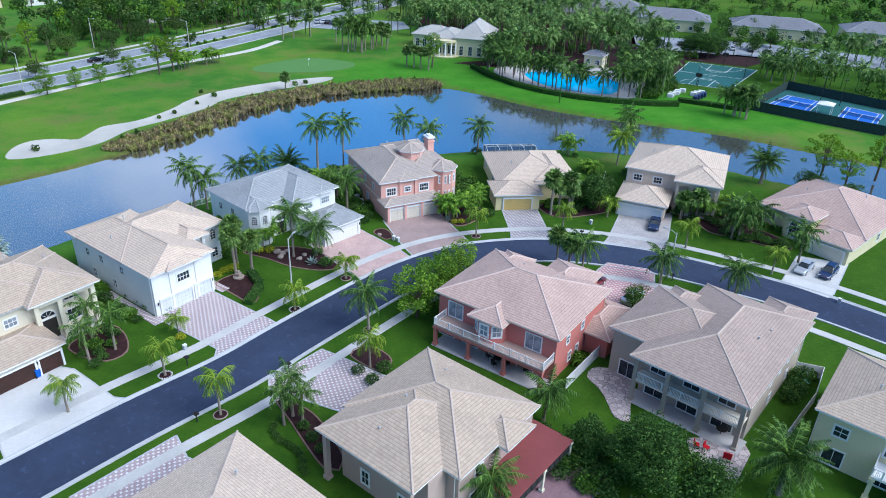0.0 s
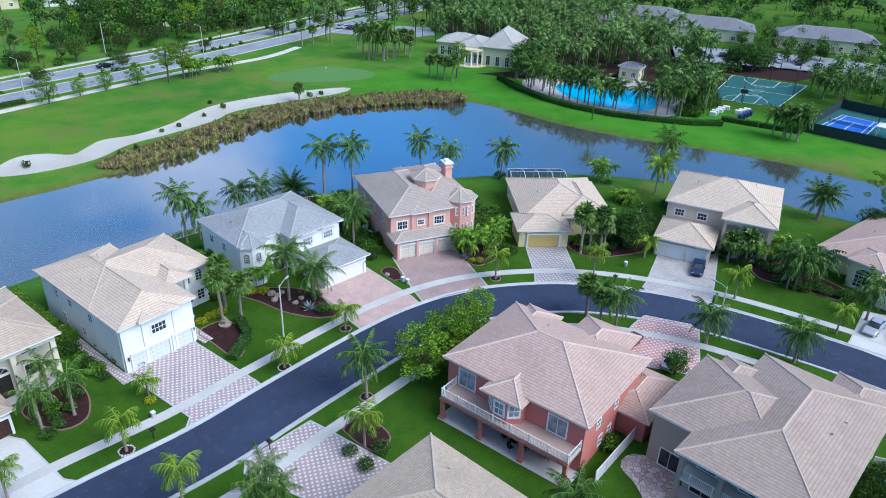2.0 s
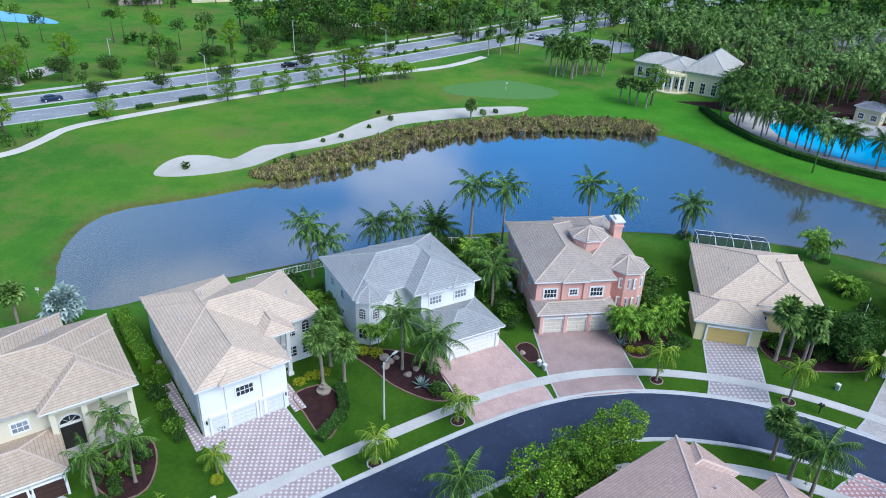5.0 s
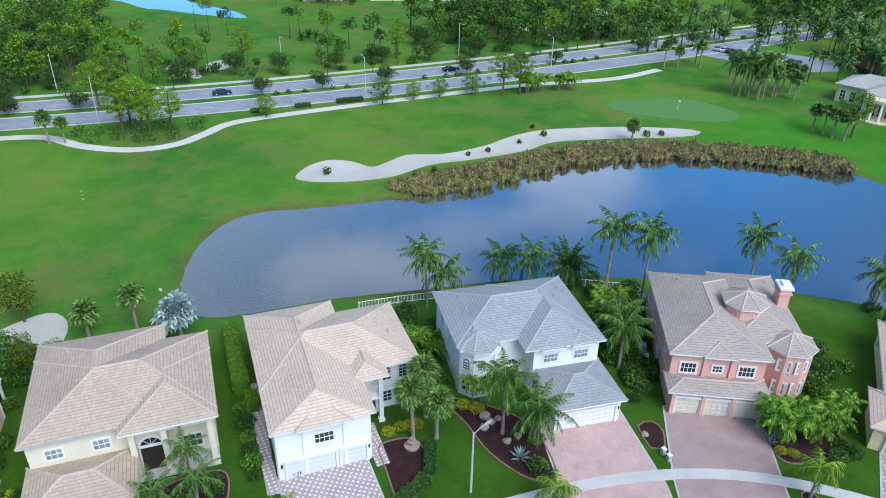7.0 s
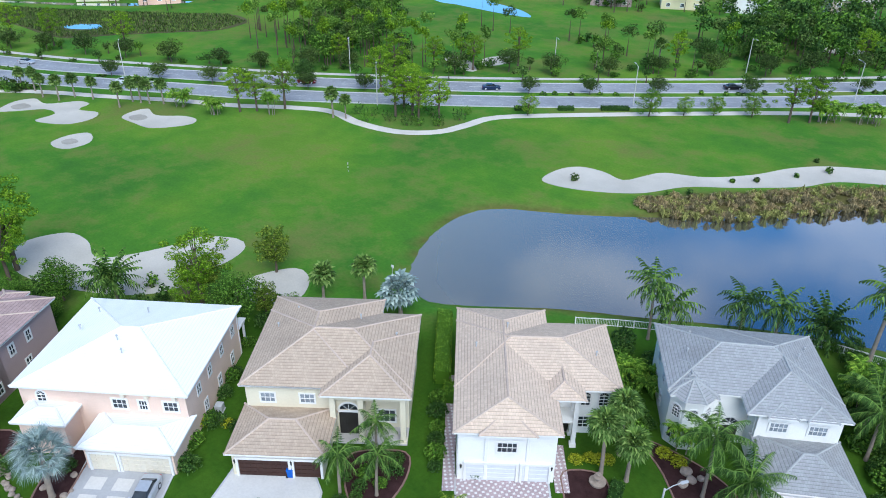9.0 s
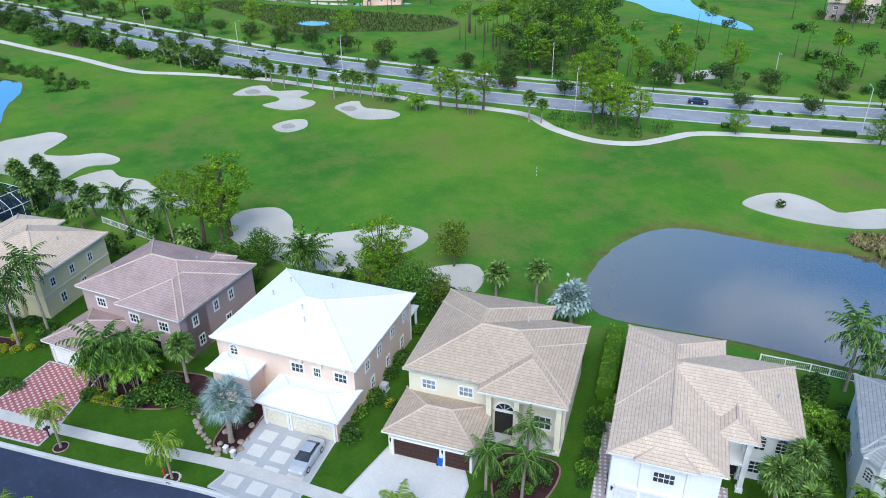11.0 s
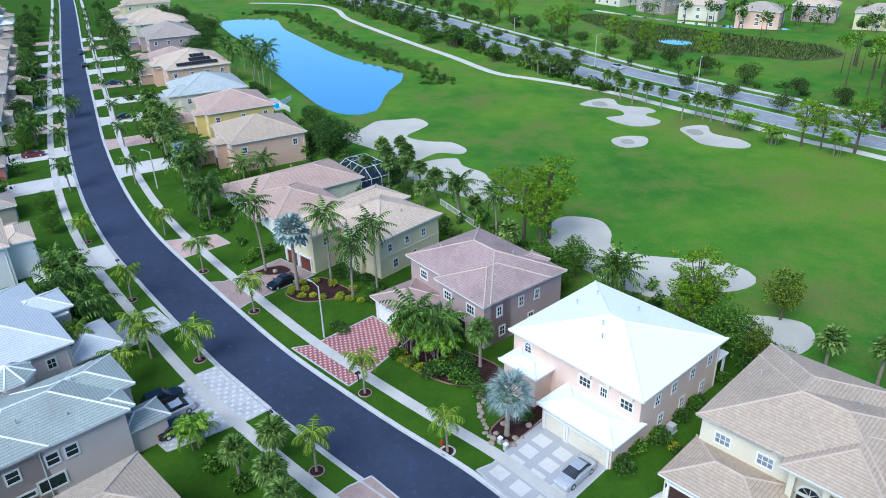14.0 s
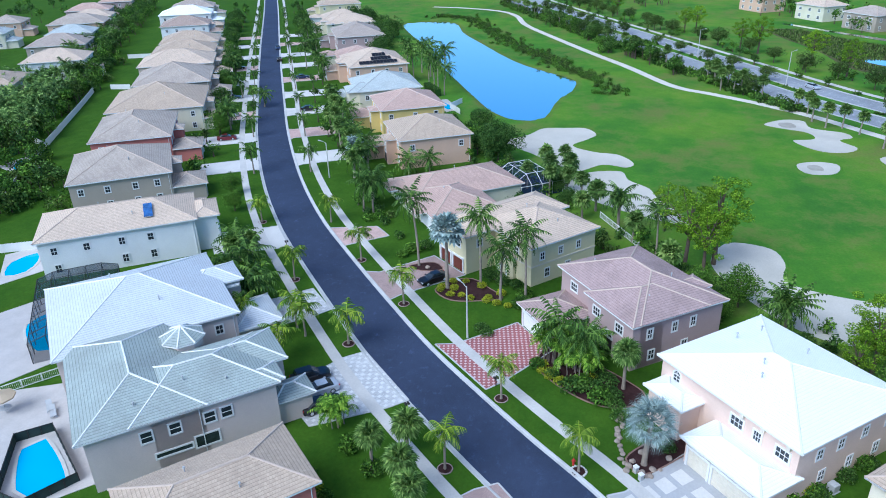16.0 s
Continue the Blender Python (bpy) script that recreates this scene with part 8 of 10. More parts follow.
def reeds():
    """Clumps of tawny, brown and olive sedge between the long bunker and the lake."""
    line = smooth_line([(-45.4, 110), (-40, 112.4), (-34.5, 117.6), (-26.4, 127), (-19, 135.4), (-8.8, 142.6), (5, 149), (20, 151.4), (36, 151)], 0.5)
    nn = normals(line)
    mats = ((LF_REED, "tawny brown sedge clumps on the lake bank"), (LF_SEDGE, "olive green sedge clumps among the reeds"), (LF_RUST, "rust brown dry reed clumps by the water"))
    for seed, (lm, lab) in enumerate(mats):
        r = np.random.RandomState(seed + 3)
        verts, faces = [], []
        for _ in range((330, 300, 240)[seed]):
            i = r.randint(0, len(line))
            o = r.uniform(-1, 1) * 4.6 * (0.35 + 0.65 * min(1, i / 14, (len(line) - i) / 10))
            c = line[i] + nn[i] * o
            size = r.uniform(0.55, 1.25) * (1.25 if o > 2 else 1.0)
            m = 52
            a = r.uniform(0, math.tau, m)
            lean = r.uniform(0.1, 1.0, m) ** 0.7
            h = size * (1.15 - 0.75 * lean) * r.uniform(0.7, 1.15, m)
            for q in range(m):
                dx, dy = math.cos(a[q]), math.sin(a[q])
                x, y = c.x + dx * 0.25 * size * lean[q], c.y + dy * 0.25 * size * lean[q]
                w = 0.075
                k = len(verts)
                mx, my, mz = x + dx * size * 0.5 * lean[q], y + dy * size * 0.5 * lean[q], h[q]
                verts += [(x - dy * w, y + dx * w, -0.45), (x + dy * w, y - dx * w, -0.45), (mx + dy * w, my - dx * w, mz), (mx - dy * w, my + dx * w, mz), (mx + dx * size * 0.5 * lean[q], my + dy * size * 0.5 * lean[q], mz * 0.75)]
                faces += [(k, k + 1, k + 2, k + 3), (k + 3, k + 2, k + 4)]
        me = bpy.data.meshes.new("reeds")
        me.from_pydata(verts, [], faces)
        me.materials.append(lm)
        tagged(new("reeds", me), lab, "reeds", kind="stuff")


reeds()
for x, y, s in ((-59.3, 111, 1.1), (-25.1, 147, 1.0), (-33.8, 133.4, 0.7), (-37, 130, 0.6), (-4, 155, 1.2), (-1, 157, 0.9), (-43, 116, 1.0), (-40.5, 119.5, 0.9), (-29, 140.6, 0.7), (26, 156, 1.1), (30, 155.5, 1.3), (-28.6, 151, 0.7), (14, 154, 1.0)):
    bush("H", x, y, s)
PONDM = mottled("wet_brown_marsh", (0.085, 0.085, 0.030), 0.6, 1.4, 0.08, 1.5, 0.9)
MARSH = [(-322, 88), (-303, 90), (-275, 95), (-243, 97), (-233, 112), (-223, 127), (-216, 138), (-221, 153), (-237, 156), (-256, 141), (-275, 128), (-298, 113), (-322, 102)]
patch("marsh", MARSH, PONDM, "brown marsh grass around a far pond", "marsh", 0.06)
patch("water_far_1", [(-230.5, 243), (-213, 236.5), (-198, 229.6), (-189.5, 230), (-180, 229), (-166, 228), (-153, 229.5), (-163, 238), (-178, 243), (-190, 248), (-203, 257), (-226, 279), (-240, 268)], PONDWATER, "bright far pond water", "water", 0.05)
patch("water_far_2", [(-258, 104), (-250, 107), (-247, 113), (-253, 115), (-259, 110)], PONDWATER, "bright far marsh pool", "water", 0.09)
patch("water_far_3", [(-337, 99), (-317, 110.5), (-291, 127), (-276, 142), (-268, 158), (-271, 160), (-280, 145), (-294, 130.5), (-318, 113.5), (-337, 102)], PONDWATER, "narrow far canal along gardens", "water", 0.09)
r = np.random.RandomState(8)
mpoly = [Vector((*p, 0)) for p in MARSH]
verts, faces = [], []
px, py = r.uniform(-322, -216, 30000), r.uniform(88, 156, 30000)
for x, y in zip(px[inside_depth(px, py, mpoly) > 0.5], py[inside_depth(px, py, mpoly) > 0.5]):
    if math.hypot(x + 253, y - 109) < 6:
        continue
    a = r.uniform(0, math.tau)
    dx, dy = math.cos(a), math.sin(a)
    k = len(verts)
    verts += [(x - dy * 0.22, y + dx * 0.22, 0), (x + dy * 0.22, y - dx * 0.22, 0), (x + dx * 0.4, y + dy * 0.4, r.uniform(0.3, 1.0))]
    faces.append((k, k + 1, k + 2))
me = bpy.data.meshes.new("marsh_reeds")
me.from_pydata(verts, [], faces)
me.materials.append(LF_OLIVE)
tagged(new("marsh_reeds", me), "olive brown reeds in a far marsh", "reeds", kind="stuff")
far_gardens = []
for k, (x, y) in enumerate(((-301, 128), (-280, 143), (-287, 170), (-264, 182), (-250, 219), (-328, 119), (-356, 108), (-386, 90), (-150, 266), (-126, 279), (-104, 289), (-72, 308), (-44, 325), (-20, 341))):
    wall, (roof, cap) = WALLS[(k * 5 + 1) % 6], ROOFS[(k * 3 + 1) % 6]
    lab = f"{NAMES[wall.name]} stucco house beyond the golf course"
    plain_house(lab, (x, y), (0.88, 0.47) if x > -200 or x < -310 else (0.6, 0.8), 17, 14, wall, roof, cap, seed=k)
    far_gardens += [(x + rng.uniform(-6, 26), y + rng.uniform(-2, 26), rng.uniform(5, 10), rng.uniform(2.4, 4)) for _ in range(9)]
mixed_wood(far_gardens, "garden trees before houses beyond the golf course", 120, 0.5)

# ---------------------------------------------------------------- club, pool and courts
BLUE = mottled("blue_court", (0.03, 0.13, 0.50), 0.9, 1.1, 0.3, 4, 0.8)
NAVY = mottled("navy_sling", (0.03, 0.05, 0.13), 0.9, 1.1, 1, 6, 0.7)
COURTG = mottled("green_court", (0.028, 0.112, 0.105), 0.9, 1.12, 0.3, 4, 0.8)
patch("pool_terrace", [(57, 166), (59, 150), (69, 137), (82, 130), (96, 138), (98, 158), (88, 168), (70, 172)], PATIO, "pale paved pool terrace", "terrace", 0.05)
patch("water_pool", [(65.5, 160.7), (65.5, 149), (72.8, 139.5), (81.3, 135.2), (88.8, 143.5), (88, 152), (82, 157.5), (74.8, 161)], POOLW, "turquoise swimming pool water", "water", 0.09)
hl = [(50.9, 169.4), (53, 158), (57.5, 147), (63, 139), (70, 132.4), (78, 127.6), (87, 123.6), (95, 122)]
for a, b in zip(hl, hl[1:]):
    hedge(a, b, 1.6, 1.3)
hl = [(97, 126), (104, 120.5), (111, 114.5)]
for a, b in zip(hl, hl[1:]):
    hedge(a, b, 1.5, 1.2)


def quad_lines(ob, q, rel, w=0.09, z=0.075):
    """Painted court lines, each a thin strip of its own; rel in the court's unit square."""
    A, B, C, D = (Vector((*p, 0)) for p in q)

    def at(u, v):
        return (A.lerp(B, u)).lerp(D.lerp(C, u), v)
    for u0, v0, u1, v1 in rel:
        a, b = at(u0, v0), at(u1, v1)
        d = (b - a).normalized()
        n = Vector((-d.y, d.x, 0)) * w
        bm = bmesh.new()
        bm.faces.new([bm.verts.new((p.x, p.y, z)) for p in (a - n, b - n, b + n, a + n)])
        part("court_line", bm, WHITE, ob)


def court(name, q, mat, label, rel, z=0.06):
    ob = patch(name, q, mat, label, "court", z, False)
    quad_lines(ob, q, rel, z=z + 0.012)
    return ob


TL = [(0, 0, 1, 0), (0, 1, 1, 1), (0, 0, 0, 1), (1, 0, 1, 1), (0.12, 0, 0.12, 1), (0.88, 0, 0.88, 1), (0.12, 0.26, 0.88, 0.26), (0.12, 0.74, 0.88, 0.74), (0.5, 0.26, 0.5, 0.74)]
patch("court_surround_1", [(137, 133), (152, 109), (134, 90), (113, 116)], COURTG, "dark green court surround", "court surround", 0.04, False)
court("court_1", [(133.2, 127.3), (138.2, 120), (123.6, 108.6), (116.9, 117.2)], BLUE, "blue hard tennis court with white lines", TL)
court("court_2", [(142.2, 114.6), (147, 106.6), (134.5, 96.5), (129.4, 104)], BLUE, "blue hard tennis court with white lines", TL)
BL = [(0, 0, 1, 0), (0, 1, 1, 1), (0, 0, 0, 1), (1, 0, 1, 1), (0, 0.5, 1, 0.5), (0.35, 0, 0.35, 0.3), (0.65, 0, 0.65, 0.3), (0.35, 0.3, 0.65, 0.3), (0.35, 1, 0.35, 0.7), (0.65, 1, 0.65, 0.7), (0.35, 0.7, 0.65, 0.7)]
COURT3 = court("court_3", [(126.2, 168.7), (142.8, 155.3), (119.5, 135.2), (105, 146)], COURTG, "dark green basketball court with pale lines", BL)


NETMESH, nn_, nl_, nb_ = node_mat("open_net_mesh", 0.8)
nb_.inputs["Base Color"].default_value = (0.03, 0.04, 0.05, 1)
nb_.inputs["Alpha"].default_value = 0.3


def net(a, b):
    e = empty("tennis_net", Matrix.Identity(4), "dark tennis net between two posts", "tennis net")
    a, b = Vector((*a, 0)), Vector((*b, 0))
    for p in (a, b):
        bm = bmesh.new()
        tube(bm, p, p + Vector((0, 0, 1.1)), 0.05, 0.05, 8)
        part("post", bm, DARKMETAL, e)
    bm = bmesh.new()
    n = (b - a).normalized().cross(Vector((0, 0, 1))) * 0.02
    vs = [bm.verts.new(p + s + Vector((0, 0, z))) for s in (n, -n) for p, z in ((a, 0.1), (b, 0.1), (b, 1.0), (a, 1.0))]
    for f in ((0, 1, 2, 3), (7, 6, 5, 4), (0, 4, 5, 1), (3, 2, 6, 7)):
        bm.faces.new([vs[i] for i in f])
    part("mesh_band", bm, NETMESH, e)
    bm = bmesh.new()
    d = (b - a).normalized().cross(Vector((0, 0, 1))) * 0.03
    bm.faces.new([bm.verts.new(q) for q in (a - d + Vector((0, 0, 1.02)), b - d + Vector((0, 0, 1.02)), b + d + Vector((0, 0, 1.02)), a + d + Vector((0, 0, 1.02)))])
    part("top_tape", bm, WHITE, e)


net((125.3, 122.4), (130.9, 114.4)), net((135.8, 109.4), (140.8, 101.4))


def posts_fence(name, label, pts, h, step, pm, rail_mat, rails=(0.15, 0.98), cat="fence", mesh_mat=None):
    e = empty(name, Matrix.Identity(4), label, cat)
    for a, b in zip(pts, pts[1:]):
        A, B = Vector((*a, 0)), Vector((*b, 0))
        L = (B - A).length
        n = max(1, round(L / step))
        ang = math.atan2(B.y - A.y, B.x - A.x)
        for k in range(n + 1):
            p = A.lerp(B, k / n)
            bm = bmesh.new()
            box(bm, -0.05, -0.05, -0.05, 0.05, 0.05, h)
            part("post", bm, pm, e, "", Matrix.Translation(p) @ Matrix.Rotation(ang, 4, "Z"))
        for r in rails:
            bm = bmesh.new()
            box(bm, 0, -0.03, h * r - 0.05, L, 0.03, h * r + 0.03)
            part("rail", bm, rail_mat, e, "", Matrix.Translation(A) @ Matrix.Rotation(ang, 4, "Z"))
        if mesh_mat:
            bm = bmesh.new()
            box(bm, 0, -0.012, 0.06, L, 0.012, h * 0.96)
            part("panel", bm, mesh_mat, e, "", Matrix.Translation(A) @ Matrix.Rotation(ang, 4, "Z"))
    return e


SCREEN = mottled("dark_green_windscreen", (0.03, 0.05, 0.045), 0.8, 1.3, 1, 6, 0.9)
posts_fence("court_fence", "dark green screened tennis court fence", [(113, 116), (134, 90)], 2.6, 4, DARKMETAL, DARKMETAL, mesh_mat=SCREEN)
posts_fence("court_fence", "dark green screened tennis court fence", [(113, 116), (137, 133), (152, 109)], 2.6, 4, DARKMETAL, DARKMETAL, mesh_mat=SCREEN)


def court_arcs(ob, q, z):
    """Centre circle and three-point arcs of a basketball court."""
    A, B, C, D = (Vector((*p, 0)) for p in q)
    wu, wv = (B - A).length, (D - A).length
    for cu, cv, r, a0, a1 in ((0.5, 0.5, 1.8, 0, math.tau), (0.5, 0.06, 6.6, 0.0, math.pi), (0.5, 0.94, 6.6, math.pi, math.tau), (0.5, 0.3, 1.8, 0, math.pi), (0.5, 0.7, 1.8, math.pi, math.tau)):
        bm = bmesh.new()
        prev = None
        for k in range(25):
            a = a0 + (a1 - a0) * k / 24
            cur = []
            for rr in (r - 0.07, r + 0.07):
                u, v = cu + math.cos(a) * rr / wu, cv + math.sin(a) * rr / wv
                p = A.lerp(B, u).lerp(D.lerp(C, u), v)
                cur.append(bm.verts.new((p.x, p.y, z)))
            if prev:
                bm.faces.new((prev[0], prev[1], cur[1], cur[0]))
            prev = cur
        part("court_arc", bm, WHITE, ob)


def hoop(x, y, rz):
    e = empty("basketball_hoop", pose(x, y, 0, 0, 0, rz), "basketball hoop with dark backboard on a bent post", "basketball hoop")
    bm = bmesh.new()
    tube(bm, (0, 0, 0), (0, 0, 3.2), 0.09, 0.08, 8)
    tube(bm, (0, 0, 3.1), (0, -1.1, 3.4), 0.07, 0.06, 8)
    part("post", bm, DARKMETAL, e)
    bm = bmesh.new()
    box(bm, -0.9, -1.16, 2.9, 0.9, -1.1, 4.0)
    part("backboard", bm, DARKMETAL, e)
    bm = bmesh.new()
    for k in range(12):
        a, b = k * math.tau / 12, (k + 1) * math.tau / 12
        tube(bm, (math.cos(a) * 0.23, -1.42 + math.sin(a) * 0.23, 3.05), (math.cos(b) * 0.23, -1.42 + math.sin(b) * 0.23, 3.05), 0.02, 0.02, 5, False)
    part("rim", bm, DARKMETAL, e)


court_arcs(COURT3, [(126.2, 168.7), (142.8, 155.3), (119.5, 135.2), (105, 146)], 0.072)
hoop(134.9, 162.4, 140), hoop(111.9, 140.2, -40)


def flood_light(x, y, h=8):
    e = empty("floodlight", pose(x, y, 0), "dark steel court floodlight mast", "floodlight")
    bm = bmesh.new()
    tube(bm, (0, 0, -0.05), (0, 0, h), 0.1, 0.06, 8)
    part("mast", bm, DARKMETAL, e)
    bm = bmesh.new()
    box(bm, -0.7, -0.2, h, 0.7, 0.2, h + 0.2)
    part("lamp_head", bm, DARKMETAL, e)


for x, y in ((112, 141), (131, 145.5), (134.5, 162), (117, 157), (137, 119), (141, 116)):
    flood_light(x, y, 7)
e = empty("canopy", pose(131, 110, 0, 0, 0, -50), "white square shade canopy on posts", "canopy")
for x in (-1.6, 1.6):
    for y in (-1.6, 1.6):
        bm = bmesh.new()
        tube(bm, (x, y, 0), (x, y, 2.6), 0.07, 0.07, 8)
        part("post", bm, WHITE, e)
b2, ln = hip_roof(-1.9, -1.9, 1.9, 1.9, 2.55, 0.1, 0.35)
part("top", done(b2, "top", WHITE, WHITE), None, e)
for k, (x, y, dark) in enumerate(((97.2, 130.2, 0), (98.6, 131.6, 0), (100.3, 132.4, 0), (101.6, 133.8, 0), (103.6, 134.6, 0), (104.8, 130.8, 0), (106.4, 131.6, 0), (108.2, 132.2, 0), (102.6, 126.4, 1), (104.2, 127.4, 1), (105.8, 128.5, 1), (107.4, 129.5, 1))):
    lab = "stack of dark blue pool chairs on the grass" if dark else "stack of pool loungers under a white cover"
    e = empty("stacked_loungers", pose(x, y, 0, 0, 0, 52 if dark else -38), lab, "loungers", "stacks by the courts")
    for j in range(5 if dark else 4):
        bm = bmesh.new()
        box(bm, -0.85, -0.55, 0.26 * j, 0.85, 0.55, 0.22 + j * 0.26)
        bmesh.ops.bevel(bm, geom=bm.edges[:], offset=0.04, segments=1, affect="EDGES")
        part("lounger", bm, NAVY if dark else WHITE, e)


def clubhouse():
    h = empty("clubhouse", pose(33.6, 193, 0, 0, 0, -28), "cream clubhouse with pale roof and rounded colonnade", "clubhouse")
    A, B, C = (1, 9, 14, 19, 4.4), (9.5, 2, 18, 15, 5.2), (17.5, 1, 28, 19, 5.8)
    for b, pitch in ((A, 0.42), (B, 0.4), (C, 0.75)):
        add_wall(h, b, S_PALEY)
        add_roof(h, b, R_CLUB, C_GREY, WHITE, 0.6, pitch)
    bm = bmesh.new()
    for z0, z1, r in ((4.5, 5.1, 4.2), (0, 0.25, 5.4)):
        tube(bm, (14, 2, z0), (14, 2, z1), r, r, 20)
    part("portico_slab", bm, S_PALEY, h)
    for k in range(9):
        a = math.pi + math.pi * k / 8
        bm = bmesh.new()
        tube(bm, (14 + 3.9 * math.cos(a), 2 + 3.9 * math.sin(a), 5.1), (14 + 3.9 * math.cos(a), 2 + 3.9 * math.sin(a), 5.9), 0.09, 0.09, 6)
        part("baluster", bm, S_PALEY, h)
    for k in range(6):
        a = math.pi + math.pi * (k + 0.5) / 6
        bm = bmesh.new()
        tube(bm, (14 + 3.9 * math.cos(a), 2 + 3.9 * math.sin(a), 0.2), (14 + 3.9 * math.cos(a), 2 + 3.9 * math.sin(a), 4.6), 0.3, 0.25, 10)
        part("column", bm, S_WHITE, h)
    row_windows(h, B, "F", (1.2, 2.8, 4.4, 6.0, 7.4), 0.3, 1.1, 2.8, cols=2, rows=3)
    row_windows(h, C, "R", (3, 7, 11, 15), 0.5, 1.4, 2.8, cols=2, rows=3)
    row_windows(h, C, "F", (2.2, 5.2, 8.2), 0.4, 1.3, 2.9, cols=2, rows=3)
    row_windows(h, A, "F", (1.6, 4, 6.6), 0.5, 1.3, 2.6, cols=2, rows=3)


R_CLUB = roof_tiles("pale_grey_club_roof", (0.48, 0.455, 0.41), stain=0.2)
R_SLATE = roof_tiles("slate_grey_roof", (0.22, 0.22, 0.24), stain=0.3)
clubhouse()
plain_house("small cream pool house with grey roof", (87, 168, 0)[:2], (0.72, -0.69), 7, 6, S_PALEY, R_SLATE, C_GREY, ht=3.6)
for o, w, d in (((131, 228), 34, 16), ((166, 206), 34, 16), ((120, 252), 30, 15), ((205, 190), 34, 16), ((96, 246), 22, 14)):
    h = plain_house("long cream club building with grey hip roof", o, (0.87, -0.5), w, d, S_PALEY, R_SLATE, C_GREY, ht=4.4)
patch("parking_1", [(118, 190), (150, 176), (190, 150), (204, 166), (170, 194), (128, 212)], AVENUE, "pale grey car park", "car park", 0.05, False)
patch("parking_2", [(4, 238), (30, 226), (44, 232), (44, 246), (12, 256)], AVENUE, "grey car park among trees", "car park", 0.05, False)
# planting block between the pool and the courts, and palms before the clubhouse
rng = random.Random(31)
spots = []
for k in range(46):
    u, v = rng.random(), rng.random()
    spots.append((88 + 14 * u + 3 * v, 131.6 + 12.5 * u - 4 * v, rng.uniform(1.8, 3.2), rng.uniform(1.3, 2.0)))
mixed_wood(spots, "shrubs between the club pool and courts", 260, 0.24)
for k in range(12):
    palm("P", 58 + rng.uniform(-1.5, 9), 172 + rng.uniform(-4, 9), rng.uniform(5.6, 8.6), True)
for k in range(9):
    palm("S", rng.uniform(18, 33), rng.uniform(193, 205), rng.uniform(4.8, 6.6), True)
tree("L", 38.7, 171.3, 10.5)
# palm grove about the club and its pool
for x, y, h in ((102.3, 148.7, 6), (107.2, 151.3, 6.4), (104, 146, 5.6), (109, 155, 6), (99.6, 143, 6), (100.6, 151, 6.8), (104.7, 111.7, 5.6), (106.3, 108.7, 5.8), (105.9, 110.6, 6.4), (137.9, 141.7, 5.4), (145.6, 141.3, 6), (140.1, 147.1, 5.6), (138.3, 136.4, 6), (62.9, 147.7, 6.4), (67.4, 143.6, 6), (70.2, 139.8, 6.6), (73.5, 139, 6), (82.6, 133, 6.8), (85.3, 131.8, 6.2), (90.7, 136.3, 6.6)):
    palm("P", x, y, h, True)
plant_row("K", [(135.6, 173.2, 8.4), (140, 174.6, 7.6), (137, 179, 8), (131.4, 178, 7), (117.2, 179, 7.4), (160.9, 182.5, 6), (170.1, 186.2, 6), (94.6, 136.1, 4.4), (92, 133, 4), (103.5, 142, 3.6)])
rng = random.Random(11)
for x, y in ((59.1, 161.2), (61.4, 158.9), (62.1, 152.0), (64.7, 149.1), (66.0, 143.5), (68.4, 141.6), (70.9, 139.4), (74.1, 137.3), (58.4, 165.5), (57, 160), (60, 156), (59.6, 150), (63.6, 145.6), (78, 134), (82, 131.5), (89, 138), (91.5, 141), (93.5, 146), (92, 150), (95, 140), (97, 134), (93, 132), (88, 130), (56.6, 155.5), (54.8, 164), (96, 145), (94.5, 153), (56, 169), (59.6, 169.5)):
    palm("P", x + rng.uniform(-0.6, 0.6), y + rng.uniform(-0.6, 0.6), rng.uniform(5.6, 8.2), True)
POOLZONE = [Vector((*p, 0)) for p in ((60, 166), (60, 148), (70, 135), (82, 129), (98, 138), (98, 158), (88, 168), (72, 172))]


def club_clear(x, y):
    """Places among the club's buildings, courts and car parks that stay free of trees."""
    if inside_depth(np.array([x]), np.array([y]), POOLZONE)[0] > -1:
        return False
    if 26 < x < 66 and 170 < y < 208:
        return False
    if 103 < x < 152 and y < 172 - 0.9 * max(0, x - 127):
        return False
    if y < 176 - 0.9 * (x - 50) + 6 and x < 60:
        return False
    if 83 < x < 94 and 162 < y < 174:
        return False
    return True


# one sheet in the mulch colour darkens the ground below the grove
patch("grove_bed", [(46, 176), (60, 168), (72, 173), (89, 170), (99, 158), (101, 140), (112, 148), (126, 171), (142, 160), (160, 168), (118, 190), (126, 214), (120, 262), (60, 268), (44, 240), (66, 214), (70, 186), (58, 178)], MULCH, "dark brown ground sheet under the club's palms", "planting bed", 0.045, False)
spots = []
while len(spots) < 260:
    x, y = rng.uniform(44, 128), rng.uniform(128, 262)
    if club_clear(x, y) and all(math.hypot(x - a, y - b) < 900 for a, b, _ in spots):
        spots.append((x, y, rng.uniform(6.5, 11)))
palm_mass(spots, "dense grove of tall green palms round a club")
spots = []
while len(spots) < 210:
    x, y = rng.uniform(118, 270), rng.uniform(90, 262)
    if club_clear(x, y) and y > 250 - x * 0.95 and not (x > 160 and 140 < y < 175 and x < 205):
        spots.append((x, y, rng.uniform(4, 7.5), rng.uniform(2.2, 3.8)))
mixed_wood(spots, "trees between club buildings", 300, 0.30)
spots = []
